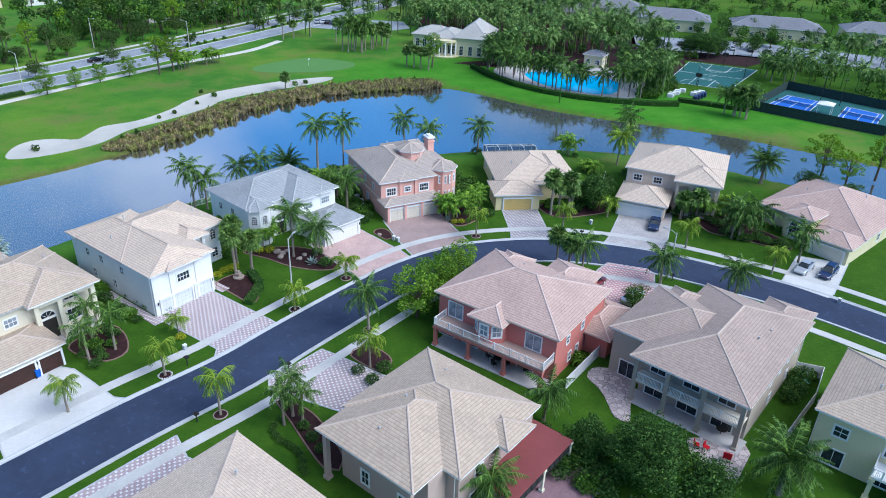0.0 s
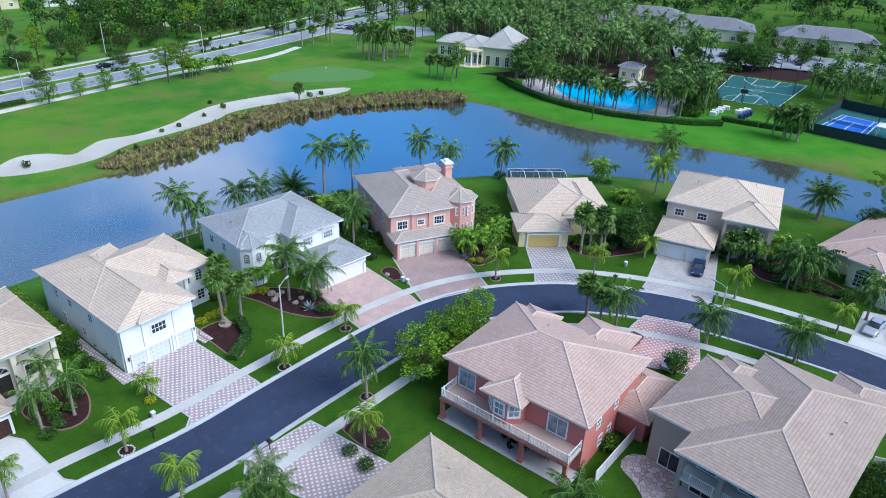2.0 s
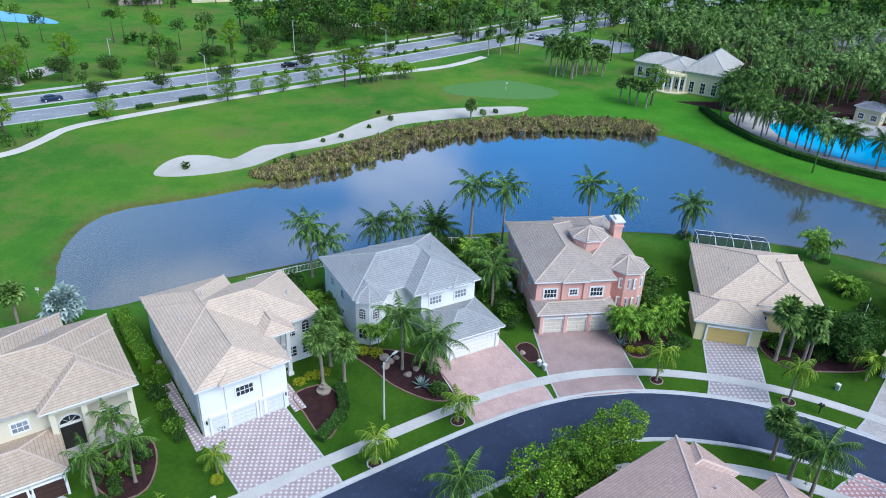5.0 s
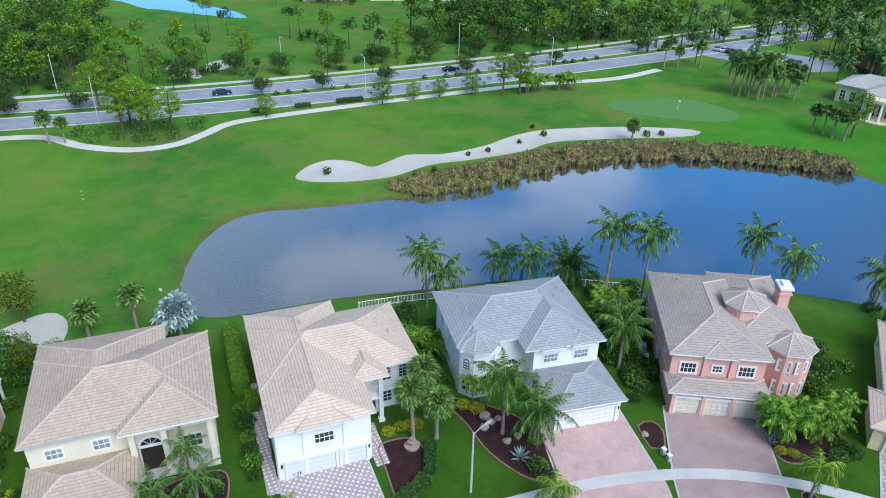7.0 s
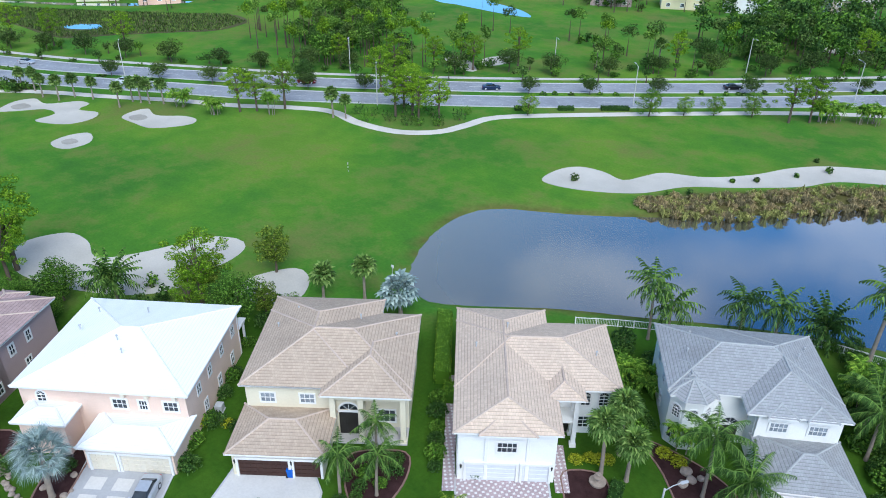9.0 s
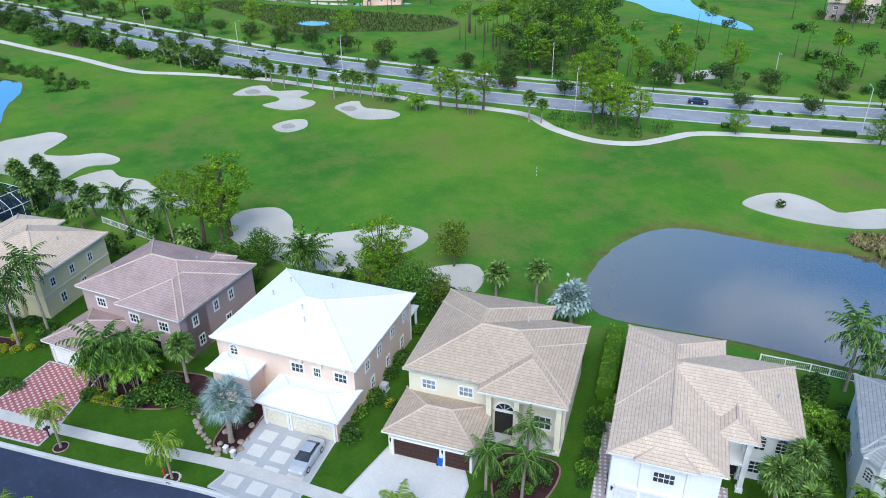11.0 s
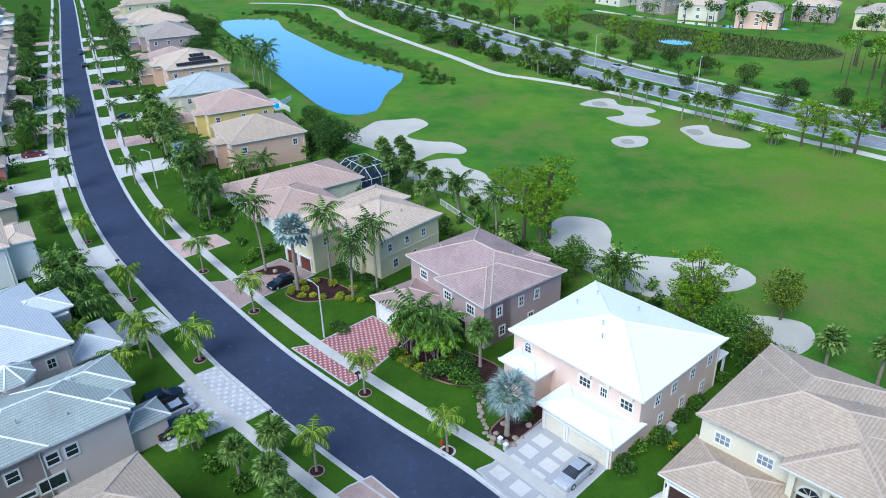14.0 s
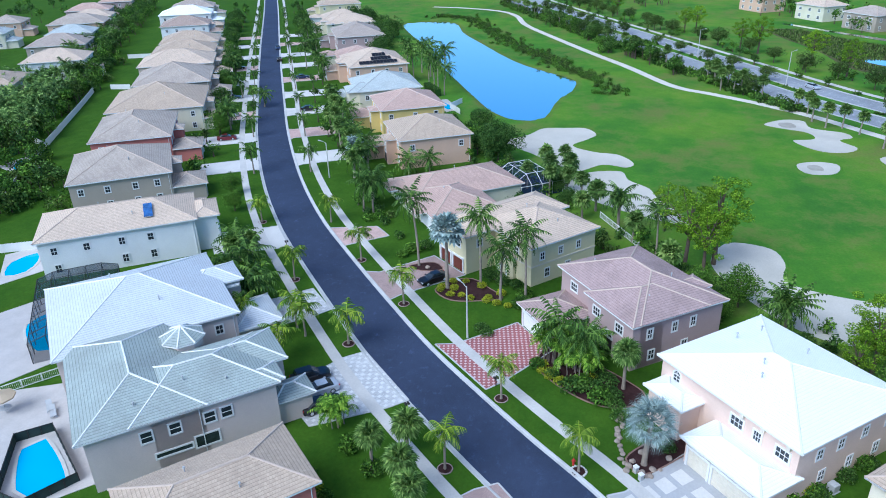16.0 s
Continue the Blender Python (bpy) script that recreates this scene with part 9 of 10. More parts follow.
while len(spots) < 120:
    x, y = rng.uniform(44, 132), rng.uniform(160, 266)
    if club_clear(x, y):
        spots.append((x, y, rng.uniform(1.8, 3.6), rng.uniform(1.4, 2.4)))
mixed_wood(spots, "undergrowth below the club's palms", 260, 0.30)
spots = [(rng.uniform(-12, 52), rng.uniform(214, 280), rng.uniform(5, 9)) for _ in range(60)]
palm_mass([q for q in spots if not (2 < q[0] < 46 and 226 < q[1] < 256)], "palms round the club's car park")
spots = [(rng.uniform(130, 215), rng.uniform(104, 165), rng.uniform(5, 8)) for _ in range(110)]
palm_mass([q for q in spots if q[0] + 0.75 * q[1] > 242], "palms beside the tennis courts")
for k in range(6):
    palm("S", rng.uniform(-12, 42), rng.uniform(205, 226), rng.uniform(4.5, 6.5), True)
# understorey between the rear gardens and the bunkers
rng = random.Random(29)
spots = []
for k in range(120):
    x = -165 + 118 * (k + rng.random()) / 120
    p, n = at_edge(x)
    q = p + n * rng.uniform(33.5, 44)
    if any(inside_depth(np.array([q.x]), np.array([q.y]), poly)[0] > -1.0 for poly in (LAKE, LAKE2)):
        continue
    if x > -78 and rng.random() < 0.5:
        continue
    spots.append((q.x, q.y, rng.uniform(1.2, 3.2), rng.uniform(1.1, 2.0)))
mixed_wood(spots, "shrubs between rear gardens and golf bunkers", 190, 0.26)


# ---------------------------------------------------------------- street furniture, vehicles, garden things
def street_lamp(x, y, ang, h=7.6, arm=1.6):
    e = empty("street_lamp", pose(x, y, 0, 0, 0, ang), "pale concrete street lamp with a cobra-head lantern", "street lamp")
    bm = bmesh.new()
    tube(bm, (0, 0, -0.1), (0, 0, h), 0.13, 0.08, 10)
    part("pole", bm, CONCRETE, e)
    bm = bmesh.new()
    tube(bm, (0, 0, h - 0.25), (arm * 0.5, 0, h + 0.08), 0.04, 0.04, 8)
    tube(bm, (arm * 0.5, 0, h + 0.08), (arm, 0, h + 0.12), 0.04, 0.04, 8)
    part("arm", bm, GREYMETAL, e)
    bm = bmesh.new()
    box(bm, arm - 0.1, -0.14, h + 0.02, arm + 0.65, 0.14, h + 0.2)
    bmesh.ops.bevel(bm, geom=bm.edges[:], offset=0.05, segments=2, affect="EDGES")
    part("lantern", bm, GREYMETAL, e)


street_lamp(-75.8, -5.2, 220), street_lamp(-10.8, 46.8, 60), street_lamp(44.9, 38.6, 120), street_lamp(-133, -41.5, 240)
for x, y, a in ((-182.6, 88, 150), (-144.7, 133, -45), (-103.9, 171.6, -45), (-73.1, 159.4, 135), (-64.2, 207.5, -45), (-34.4, 200, 135), (-118, 117.5, 135), (-222, 71, 135), (-262, 52, 130)):
    street_lamp(x, y, a, 9.5, 2.2)



def paint(name, c):
    m, n, l, b = node_mat(name, 0.28, 0.35, 0.5)
    co = n.new("ShaderNodeTexCoord").outputs["Object"]
    l.new(ramp(n, l, noise_node(n, l, co, 3, 3), [(0.3, shade(c, 0.92)), (0.7, shade(c, 1.06))]), b.inputs["Base Color"])
    b.inputs["Coat Weight"].default_value = 0.6
    return m


RUBBER = mottled("tyre_rubber", (0.02, 0.02, 0.02), 0.8, 1.2, 2, 10, 0.9)
CHROME = mottled("bright_metal", (0.6, 0.6, 0.62), 0.9, 1.05, 2, 10, 0.3)
LAMPW = mottled("headlight_lens", (0.75, 0.77, 0.8), 0.95, 1.03, 2, 10, 0.15)
LAMPR = mottled("tail_light_lens", (0.45, 0.02, 0.02), 0.9, 1.05, 2, 10, 0.2)


def loft(bm, rings):
    vs = [[bm.verts.new(p) for p in r] for r in rings]
    n = len(vs[0])
    for a, b in zip(vs, vs[1:]):
        for k in range(n):
            bm.faces.new((a[k], a[(k + 1) % n], b[(k + 1) % n], b[k]))
    bm.faces.new(vs[0][::-1])
    bm.faces.new(vs[-1])


def make_car(pm, label, m, tall=0.0):
    """A car pointing along +x."""
    e = empty("car", m, label, "car")
    bm = bmesh.new()

    def ring(x, w, z0, z1, r=0.1):
        return [(x, -w, z0), (x, w, z0), (x, w, z1 - r), (x, w - r, z1), (x, -w + r, z1), (x, -w, z1 - r)]
    loft(bm, [ring(-2.35, 0.72, 0.42, 0.85), ring(-2.2, 0.86, 0.28, 0.98), ring(-1.5, 0.9, 0.22, 1.0), ring(0.8, 0.9, 0.22, 0.96), ring(1.8, 0.87, 0.24, 0.86), ring(2.25, 0.8, 0.3, 0.74), ring(2.4, 0.66, 0.4, 0.64)])
    part("body", bm, pm, e)
    bm = bmesh.new()
    t = 1.42 + tall
    loft(bm, [ring(-1.95 if tall else -1.75, 0.8, 0.92, 0.96), ring(-1.7 if tall else -1.1, 0.66, 0.95, t - 0.03, 0.12), ring(-0.2, 0.66, 0.95, t, 0.12), ring(0.25, 0.64, 0.95, t - 0.06, 0.12), ring(1.1, 0.78, 0.9, 0.93, 0.02)])
    cab = part("cabin", bm, GLASS, e, "dark glazed cabin")
    bm = bmesh.new()
    box(bm, -1.6 if tall else -1.05, -0.6, t - 0.035, 0.25, 0.6, t + 0.025)
    bmesh.ops.bevel(bm, geom=bm.edges[:], offset=0.03, segments=2, affect="EDGES")
    part("roof_panel", bm, pm, e)
    for x in (-1.42, 1.42):
        for s in (-1, 1):
            bm = bmesh.new()
            tube(bm, (x, s * 0.7, 0.33), (x, s * 0.92, 0.33), 0.33, 0.33, 16)
            w = part("wheel", bm, RUBBER, e)
            bm = bmesh.new()
            tube(bm, (x, s * 0.9, 0.33), (x, s * 0.935, 0.33), 0.22, 0.2, 12)
            part("rim", bm, CHROME, w)
    for s in (-1, 1):
        bm = bmesh.new()
        box(bm, 2.12, s * 0.6 - 0.17, 0.58, 2.34, s * 0.6 + 0.17, 0.72)
        part("headlight", bm, LAMPW, e)
        bm = bmesh.new()
        box(bm, -2.34, s * 0.66 - 0.14, 0.72, -2.2, s * 0.66 + 0.14, 0.88)
        part("tail_light", bm, LAMPR, e)
        bm = bmesh.new()
        box(bm, 0.65, s * 0.95 - 0.09, 0.95, 0.85, s * 0.95 + 0.09, 1.08)
        part("wing_mirror", bm, pm, e)
    return e


SILVER, BLACK, NAVY, MAROON, CWHITE = paint("silver_paint", (0.55, 0.57, 0.6)), paint("black_paint", (0.012, 0.012, 0.014)), paint("navy_paint", (0.02, 0.035, 0.10)), paint("maroon_paint", (0.16, 0.012, 0.02)), paint("white_car_paint", (0.75, 0.76, 0.78))
CARS = {}


def car(c, x, y, ang, tall=0.0, z=0.05):
    names = {"silver_paint": "silver", "black_paint": "black", "navy_paint": "dark blue", "maroon_paint": "maroon", "white_car_paint": "white"}
    key = (c.name, tall)
    m = pose(x, y, z, 0, 0, ang)
    if key in CARS:
        return copy_thing(CARS[key], m)
    CARS[key] = make_car(c, f"{names[c.name]} {'people carrier' if tall else 'saloon car'} parked on a driveway", m, tall)
    return CARS[key]


car(SILVER, -48.3, 20.6, -51), car(BLACK, -90.4, -12.2, -48), car(BLACK, -64.6, -22.6, -55 + 180, 0.25), car(SILVER, -62.2, -20.8, -53), car(BLACK, -59.6, -19.6, -53 + 180)
car(NAVY, 51.6, 55.2, -125), car(SILVER, 67.4, 36.6, 212), car(NAVY, 70.2, 34.6, 212, 0.25), car(MAROON, 32.6, 38.4, 35, 0.2), car(CWHITE, 36.4, 33.6, 35)
car(BLACK, -254.9, -98.6, 202), car(NAVY, -278.8, -108.4, 22)
for k, x in enumerate((-163, -183, -203, -224, -245)):
    p, n = at_edge(x)
    q = p - n * (W + 7)
    car((MAROON, SILVER, NAVY, CWHITE, BLACK)[k], q.x, q.y, math.degrees(math.atan2(n.y, n.x)))
    q = p + n * 6.5
    if k % 2:
        car((NAVY, BLACK, SILVER)[k % 3], q.x, q.y, math.degrees(math.atan2(n.y, n.x)))
for s, o, c in ((52, 12, SILVER), (64.5, 11, MAROON), (72, 10, NAVY), (58, 1.6, CWHITE), (80, 11, BLACK)):
    i = min(range(len(AVE)), key=lambda j: abs(AVE[j].x - (-210 + (s - 52) * 5.6)))
    p = AVE[i] + NAVE[i] * o
    d = AVE[i + 1] - AVE[i]
    car(c, p.x, p.y, math.degrees(math.atan2(d.y, d.x)), z=0.07)
rng = random.Random(2)
for k in range(12):
    car((SILVER, CWHITE, BLACK, NAVY)[k % 4], 10 + k * 2.1 + rng.uniform(-0.3, 0.3), 246 - k * 0.9, 65)
for k in range(11):
    car((SILVER, BLACK, CWHITE, NAVY)[k % 4], 132 + k * 5.2, 197 - k * 3.2, 60)


def wheelie_bin(x, y, ang):
    e = empty("wheelie_bin", pose(x, y, 0.05, 0, 0, ang), "bright blue plastic wheelie bin", "bin")
    BL_ = BINBLUE
    bm = bmesh.new()
    loft(bm, [[(-0.24, -0.26, 0.05), (0.24, -0.26, 0.05), (0.24, 0.26, 0.05), (-0.24, 0.26, 0.05)], [(-0.3, -0.33, 1.0), (0.3, -0.33, 1.0), (0.3, 0.33, 1.0), (-0.3, 0.33, 1.0)]])
    part("body", bm, BL_, e)
    bm = bmesh.new()
    box(bm, -0.33, -0.36, 1.0, 0.33, 0.36, 1.07)
    bmesh.ops.bevel(bm, geom=bm.edges[:], offset=0.03, segments=1, affect="EDGES")
    part("lid", bm, BL_, e)
    for s in (-1, 1):
        bm = bmesh.new()
        tube(bm, (-0.3, s * 0.2, 0.12), (-0.3, s * 0.28, 0.12), 0.12, 0.12, 10)
        part("wheel", bm, RUBBER, e)


BINBLUE = mottled("blue_plastic", (0.015, 0.11, 0.50), 0.9, 1.1, 2, 8, 0.45)
wheelie_bin(-40.6, 31.4, 40), wheelie_bin(-29.6, 45.6, 40), wheelie_bin(49.6, 60.4, 10)


def letterbox(x, y, ang):
    e = empty("letterbox", pose(x, y, 0.02, 0, 0, ang), "dark twin letterbox on a post by the kerb", "letterbox")
    bm = bmesh.new()
    box(bm, -0.05, -0.05, -0.05, 0.05, 0.05, 1.05)
    part("post", bm, DARKMETAL, e)
    for s in (-1, 1):
        bm = bmesh.new()
        box(bm, -0.26, s * 0.16 - 0.11, 1.05, 0.26, s * 0.16 + 0.11, 1.3)
        bmesh.ops.bevel(bm, geom=bm.edges[:], offset=0.04, segments=2, affect="EDGES")
        part("box", bm, DARKMETAL, e)


for x, y in ((-60.1, -9.9), (-12.2, 26.7), (-22.3, 19.7), (-24, 30.3), (45.0, 37.6), (37.2, 53.6), (-66, -0.6), (-99.5, -38.4)):
    letterbox(x, y, 38)


def utility_box(x, y):
    e = empty("utility_box", pose(x, y, 0, 0, 0, 40), "small pale green utility box on the lawn", "utility box")
    bm = bmesh.new()
    box(bm, -0.2, -0.2, 0, 0.2, 0.2, 0.7)
    part("body", bm, GREYMETAL, e)
    bm = bmesh.new()
    box(bm, -0.23, -0.23, 0.7, 0.23, 0.23, 0.8)
    part("cap", bm, WHITE, e)


for x, y in ((6.2, 58.3), (6.8, 57.6), (-24.5, 33.6), (-53.8, 14.2), (-52.8, 14.6), (41.0, 58.2), (47, 8), (66, 27.2)):
    utility_box(x, y)
HYD = mottled("hydrant_red", (0.45, 0.03, 0.03), 0.9, 1.1, 2, 9, 0.5)
e = empty("hydrant", pose(-54.1, 8.2, 0), "red street hydrant beside a palm", "hydrant")
bm = bmesh.new()
tube(bm, (0, 0, 0), (0, 0, 0.65), 0.12, 0.11, 10)
tube(bm, (0, 0, 0.65), (0, 0, 0.85), 0.14, 0.03, 10)
part("barrel", bm, HYD, e)
for s in (-1, 1):
    bm = bmesh.new()
    tube(bm, (0, 0, 0.5), (0, s * 0.22, 0.5), 0.06, 0.06, 8)
    part("outlet", bm, HYD, e)


def palm_ring(x, y, r=0.75, rocks=0):
    """Stones round the foot of a street palm."""
    e = empty("stone_ring", pose(x, y, 0), "ring of pale stones round a palm" if rocks else "round mulch bed with weathered edging below a palm", "stone ring" if rocks else "planting ring")
    rr = random.Random(int(x * 10))
    bm = bmesh.new()
    tube(bm, (0, 0, 0), (0, 0, 0.06), r, r * 0.96, 16)
    part("mulch_disc", bm, MULCH, e)
    if not rocks:
        bm = bmesh.new()
        for k in range(20):
            a, b = k * math.tau / 20, (k + 1) * math.tau / 20
            tube(bm, (math.cos(a) * r, math.sin(a) * r, 0.04), (math.cos(b) * r, math.sin(b) * r, 0.04), 0.07, 0.07, 6, False)
        tagged(part("kerb_ring", bm, PV_MAUVE, e, "weathered brown edging ring"), kind="stuff")
    for k in range(16 * rocks):
        a = k * math.tau / 16
        bm = bmesh.new()
        bmesh.ops.create_icosphere(bm, subdivisions=1, radius=rr.uniform(0.13, 0.17))
        part("stone", bm, CONCRETE, e, "", pose(math.cos(a) * r, math.sin(a) * r, 0.06, rr.uniform(0, 90), 0, rr.uniform(0, 360)) @ Matrix.Diagonal((1.1, 0.9, 0.6, 1)))


for x, y in ((-26.4, 28.8), (-63.7, 0.2), (-53.2, 8.7), (-51.9, -4.4), (-72.6, -20.2), (-88.7, -33.2), (-83.4, -15.2), (-96.2, -24.8), (-10.7, 40.3), (-2.9, 47.4), (-109.3, -46.7), (-1.6, 33.4), (-19.9, 20.4), (19.9, 57.2), (34.4, 55.2)):
    palm_ring(x, y, 0.75, 1 if (x, y) in ((-53.2, 8.7), (-26.4, 28.8), (-10.7, 40.3)) else 0)

# fences
def vinyl(pts, h=1.8):
    return posts_fence("vinyl_fence", "white vinyl privacy fence between gardens", pts, h, 2.4, WHITE, WHITE, (0.05, 0.97), mesh_mat=WHITE)


def picket(pts, mat=None, h=1.2, label="white metal picket fence along the lake"):
    e = posts_fence("picket_fence", label, pts, h, 2.2, mat or WHITE, mat or WHITE, (0.12, 0.92))
    for a, b in zip(pts, pts[1:]):
        A, B = Vector((*a, 0)), Vector((*b, 0))
        L = (B - A).length
        ang = math.atan2(B.y - A.y, B.x - A.x)
        bm = bmesh.new()
        for k in range(int(L / 0.2)):
            x = 0.1 + k * 0.2
            box(bm, x - 0.014, -0.014, h * 0.1, x + 0.014, 0.014, h)
        tagged(part("picket_panel", bm, mat or WHITE, e, "", Matrix.Translation(A) @ Matrix.Rotation(ang, 4, "Z")), kind="stuff")
    return e


vinyl([(19.2, 16.8), (28.2, 24)]), vinyl([(38.6, 3.2), (46.9, 8.7), (50.9, 12.4), (48.4, 14.0)]), vinyl([(48, 65), (46.4, 67.2), (53, 78)], 1.3)
vinyl([(-112, -101), (-130, -110), (-148, -117.8), (-187, -134), (-204, -141.4)]), vinyl([(-196, -22), (-190, -24.5), (-184, -21)], 1.5)
vinyl([(-92, -88), (-97, -75)], 1.6), vinyl([(-208, -138), (-208.5, -131.5)], 1.6), vinyl([(-148, -118), (-157.5, -133)], 1.6), vinyl([(-258.4, -162), (-260.6, -153.5)], 1.6)
picket([(-34, 71.5), (-29.7, 74.7), (-23, 79), (-17.6, 82.6), (-8.9, 87.6), (0.4, 89.2), (2.4, 85)])
picket([(-62, -53.5), (-57.4, -58.2)], label="white metal garden fence by a pool deck")
picket([(-117, 13.2), (-105, 18.8), (-98, 15)], label="white metal rear garden fence")
picket([(-0.5, 84.6), (2.2, 80)], label="white metal side garden fence")


def pool(name, pts, label, deck):
    d = patch(name + "_deck", deck, PATIO, "pale paved pool deck", "terrace", 0.06, False)
    w = patch("water_" + name, pts, POOLW, label, "water", 0.09)
    line = smooth_line(pts, 1.5, True)
    line.append(line[0])
    part("coping", strip(line, [(-0.2, 0.05), (-0.18, 0.13), (0.18, 0.13), (0.2, 0.05)]), CONCRETE, w)


pool("pool_1", [(-49, -49.4), (-51, -47.8), (-45.4, -41.4), (-42.6, -43.6), (-43.4, -45.8)], "blue back garden swimming pool", [(-58, -58), (-60.4, -52), (-45.4, -38.4), (-40, -44.6), (-50, -57)])
pool("pool_2", [(-84.8, -79.6), (-89.5, -82), (-93.4, -80), (-90.5, -77.6), (-86.6, -77)], "blue back garden swimming pool", [(-82, -78.5), (-92, -85), (-97, -80), (-88, -74)])
pool("pool_3", [(-137, -117.6), (-139.5, -114.6), (-133.4, -111), (-131.6, -114)], "blue back garden swimming pool", [(-142, -118), (-136, -108), (-129, -111), (-134, -120)])
pool("pool_4", [(-195, -29.6), (-191, -27), (-188, -24.8), (-190, -23.6), (-196, -27)], "blue garden swimming pool", [(-198, -31), (-186, -25), (-189, -21.6), (-200, -27)])
pool("pool_5", [(-72, -66), (-77, -63), (-70, -57), (-66, -60)], "dark blue screened swimming pool", [(-80, -68), (-66, -55), (-59, -60), (-72, -74)])


def pool_fence(pts):
    posts_fence("pool_fence", "dark mesh safety fence round a pool", pts, 1.2, 1.2, DARKMETAL, DARKMETAL, (0.97,), mesh_mat=SCREEN)


pool_fence([(-50, -50.6), (-52.2, -47.6), (-45.6, -40.2), (-41.4, -43.4), (-42.4, -46.8), (-50, -50.6)])
PERGOLA = mottled("umbrella_canvas", (0.50, 0.40, 0.28), 0.9, 1.1, 1, 8)


def umbrella(x, y):
    e = empty("garden_umbrella", pose(x, y, 0.06), "tan garden umbrella over a table", "umbrella")
    bm = bmesh.new()
    tube(bm, (0, 0, 0), (0, 0, 2.5), 0.03, 0.03, 8)
    part("pole", bm, GREYMETAL, e)
    b2, ln = poly_roof(0, 0, 1.5, 8, 2.1, 0.3, 0, 0)
    part("canopy", done(b2, "canopy", PERGOLA, PERGOLA), None, e)
    bm = bmesh.new()
    tube(bm, (0, 0, 0.7), (0, 0, 0.74), 0.65, 0.65, 16)
    part("tabletop", bm, GREYMETAL, e)


umbrella(-54.4, -55.2)


def garden_chair(x, y, ang, mat, label):
    e = empty("garden_chair", pose(x, y, 0.1, 0, 0, ang), label, "chair", "garden chairs")
    bm = bmesh.new()
    box(bm, -0.28, -0.28, 0.4, 0.28, 0.28, 0.5)
    bmesh.ops.bevel(bm, geom=bm.edges[:], offset=0.03, segments=1, affect="EDGES")
    part("seat", bm, mat, e)
    bm = bmesh.new()
    box(bm, -0.28, 0.24, 0.5, 0.28, 0.34, 1.0)
    bmesh.ops.bevel(bm, geom=bm.edges[:], offset=0.03, segments=1, affect="EDGES")
    part("backrest", bm, mat, e)
    for s in (-1, 1):
        for t in (-1, 1):
            bm = bmesh.new()
            tube(bm, (s * 0.24, t * 0.24, 0), (s * 0.24, t * 0.24, 0.4), 0.025, 0.025, 6)
            part("leg", bm, DARKMETAL, e)
    return e


REDC = mottled("red_cushion", (0.55, 0.01, 0.02), 0.9, 1.1, 2, 9, 0.8)
AQUA = mottled("aqua_plastic", (0.25, 0.60, 0.65), 0.95, 1.05, 2, 9, 0.5)
g = garden_chair(30.0, 4.3, 30, REDC, "red cushioned garden chair on a stone patio")
patch("garden_patio", [(29.0, 6.4), (35.0, 5.4), (34.4, 2.8), (30.6, -0.4), (28.0, 1.6), (28.2, 4.4)], STONE, "mottled flagstone patio behind a house", "patio", 0.09, False)
copy_thing(g, pose(31.2, 2.4, 0.1, 0, 0, 140) @ Matrix.Scale(1.5, 4))
copy_thing(g, pose(29.2, 4.9, 0.1, 0, 0, 60))
garden_chair(48, 11.6, 80, AQUA, "aqua plastic garden chair by a fence")
g = garden_chair(12.2, 22.6, 20, DARKMETAL, "dark metal patio dining chair")
for x, y, a in ((13.6, 24, 200), (12, 24.2, 110), (13.8, 22.4, 300), (15.6, 20.6, 40), (16.8, 21.6, 220), (15.4, 21.8, 130)):
    copy_thing(g, pose(x, y, 0.12, 0, 0, a))


def patio_table(x, y):
    e = empty("patio_table", pose(x, y, 0.12), "round dark metal patio table", "table")
    bm = bmesh.new()
    tube(bm, (0, 0, 0.7), (0, 0, 0.74), 0.6, 0.6, 20)
    part("tabletop", bm, DARKMETAL, e)
    bm = bmesh.new()
    tube(bm, (0, 0, 0), (0, 0, 0.7), 0.05, 0.05, 8)
    part("pedestal", bm, DARKMETAL, e)


patio_table(12.9, 23.3), patio_table(16.1, 21.2), patio_table(33, 6.2)


def lounger(x, y, ang):
    e = empty("sun_lounger", pose(x, y, 0.06, 0, 0, ang), "grey slatted sun lounger on a pool deck", "lounger", "loungers on the pool deck")
    bm = bmesh.new()
    box(bm, -0.32, -0.95, 0.3, 0.32, 0.4, 0.37)
    part("seat", bm, GREYMETAL, e)
    bm = bmesh.new()
    loft(bm, [[(-0.32, 0.4, 0.3), (0.32, 0.4, 0.3), (0.32, 0.4, 0.37), (-0.32, 0.4, 0.37)], [(-0.32, 0.95, 0.68), (0.32, 0.95, 0.68), (0.32, 0.95, 0.75), (-0.32, 0.95, 0.75)]])
    part("backrest", bm, GREYMETAL, e)
    for s in (-1, 1):
        for t in (-0.8, 0.4):
            bm = bmesh.new()
            tube(bm, (s * 0.28, t, 0), (s * 0.28, t, 0.3), 0.03, 0.03, 6)
            part("leg", bm, GREYMETAL, e)


lounger(-55.6, -50.6, 130), lounger(-54.8, -49.6, 130)


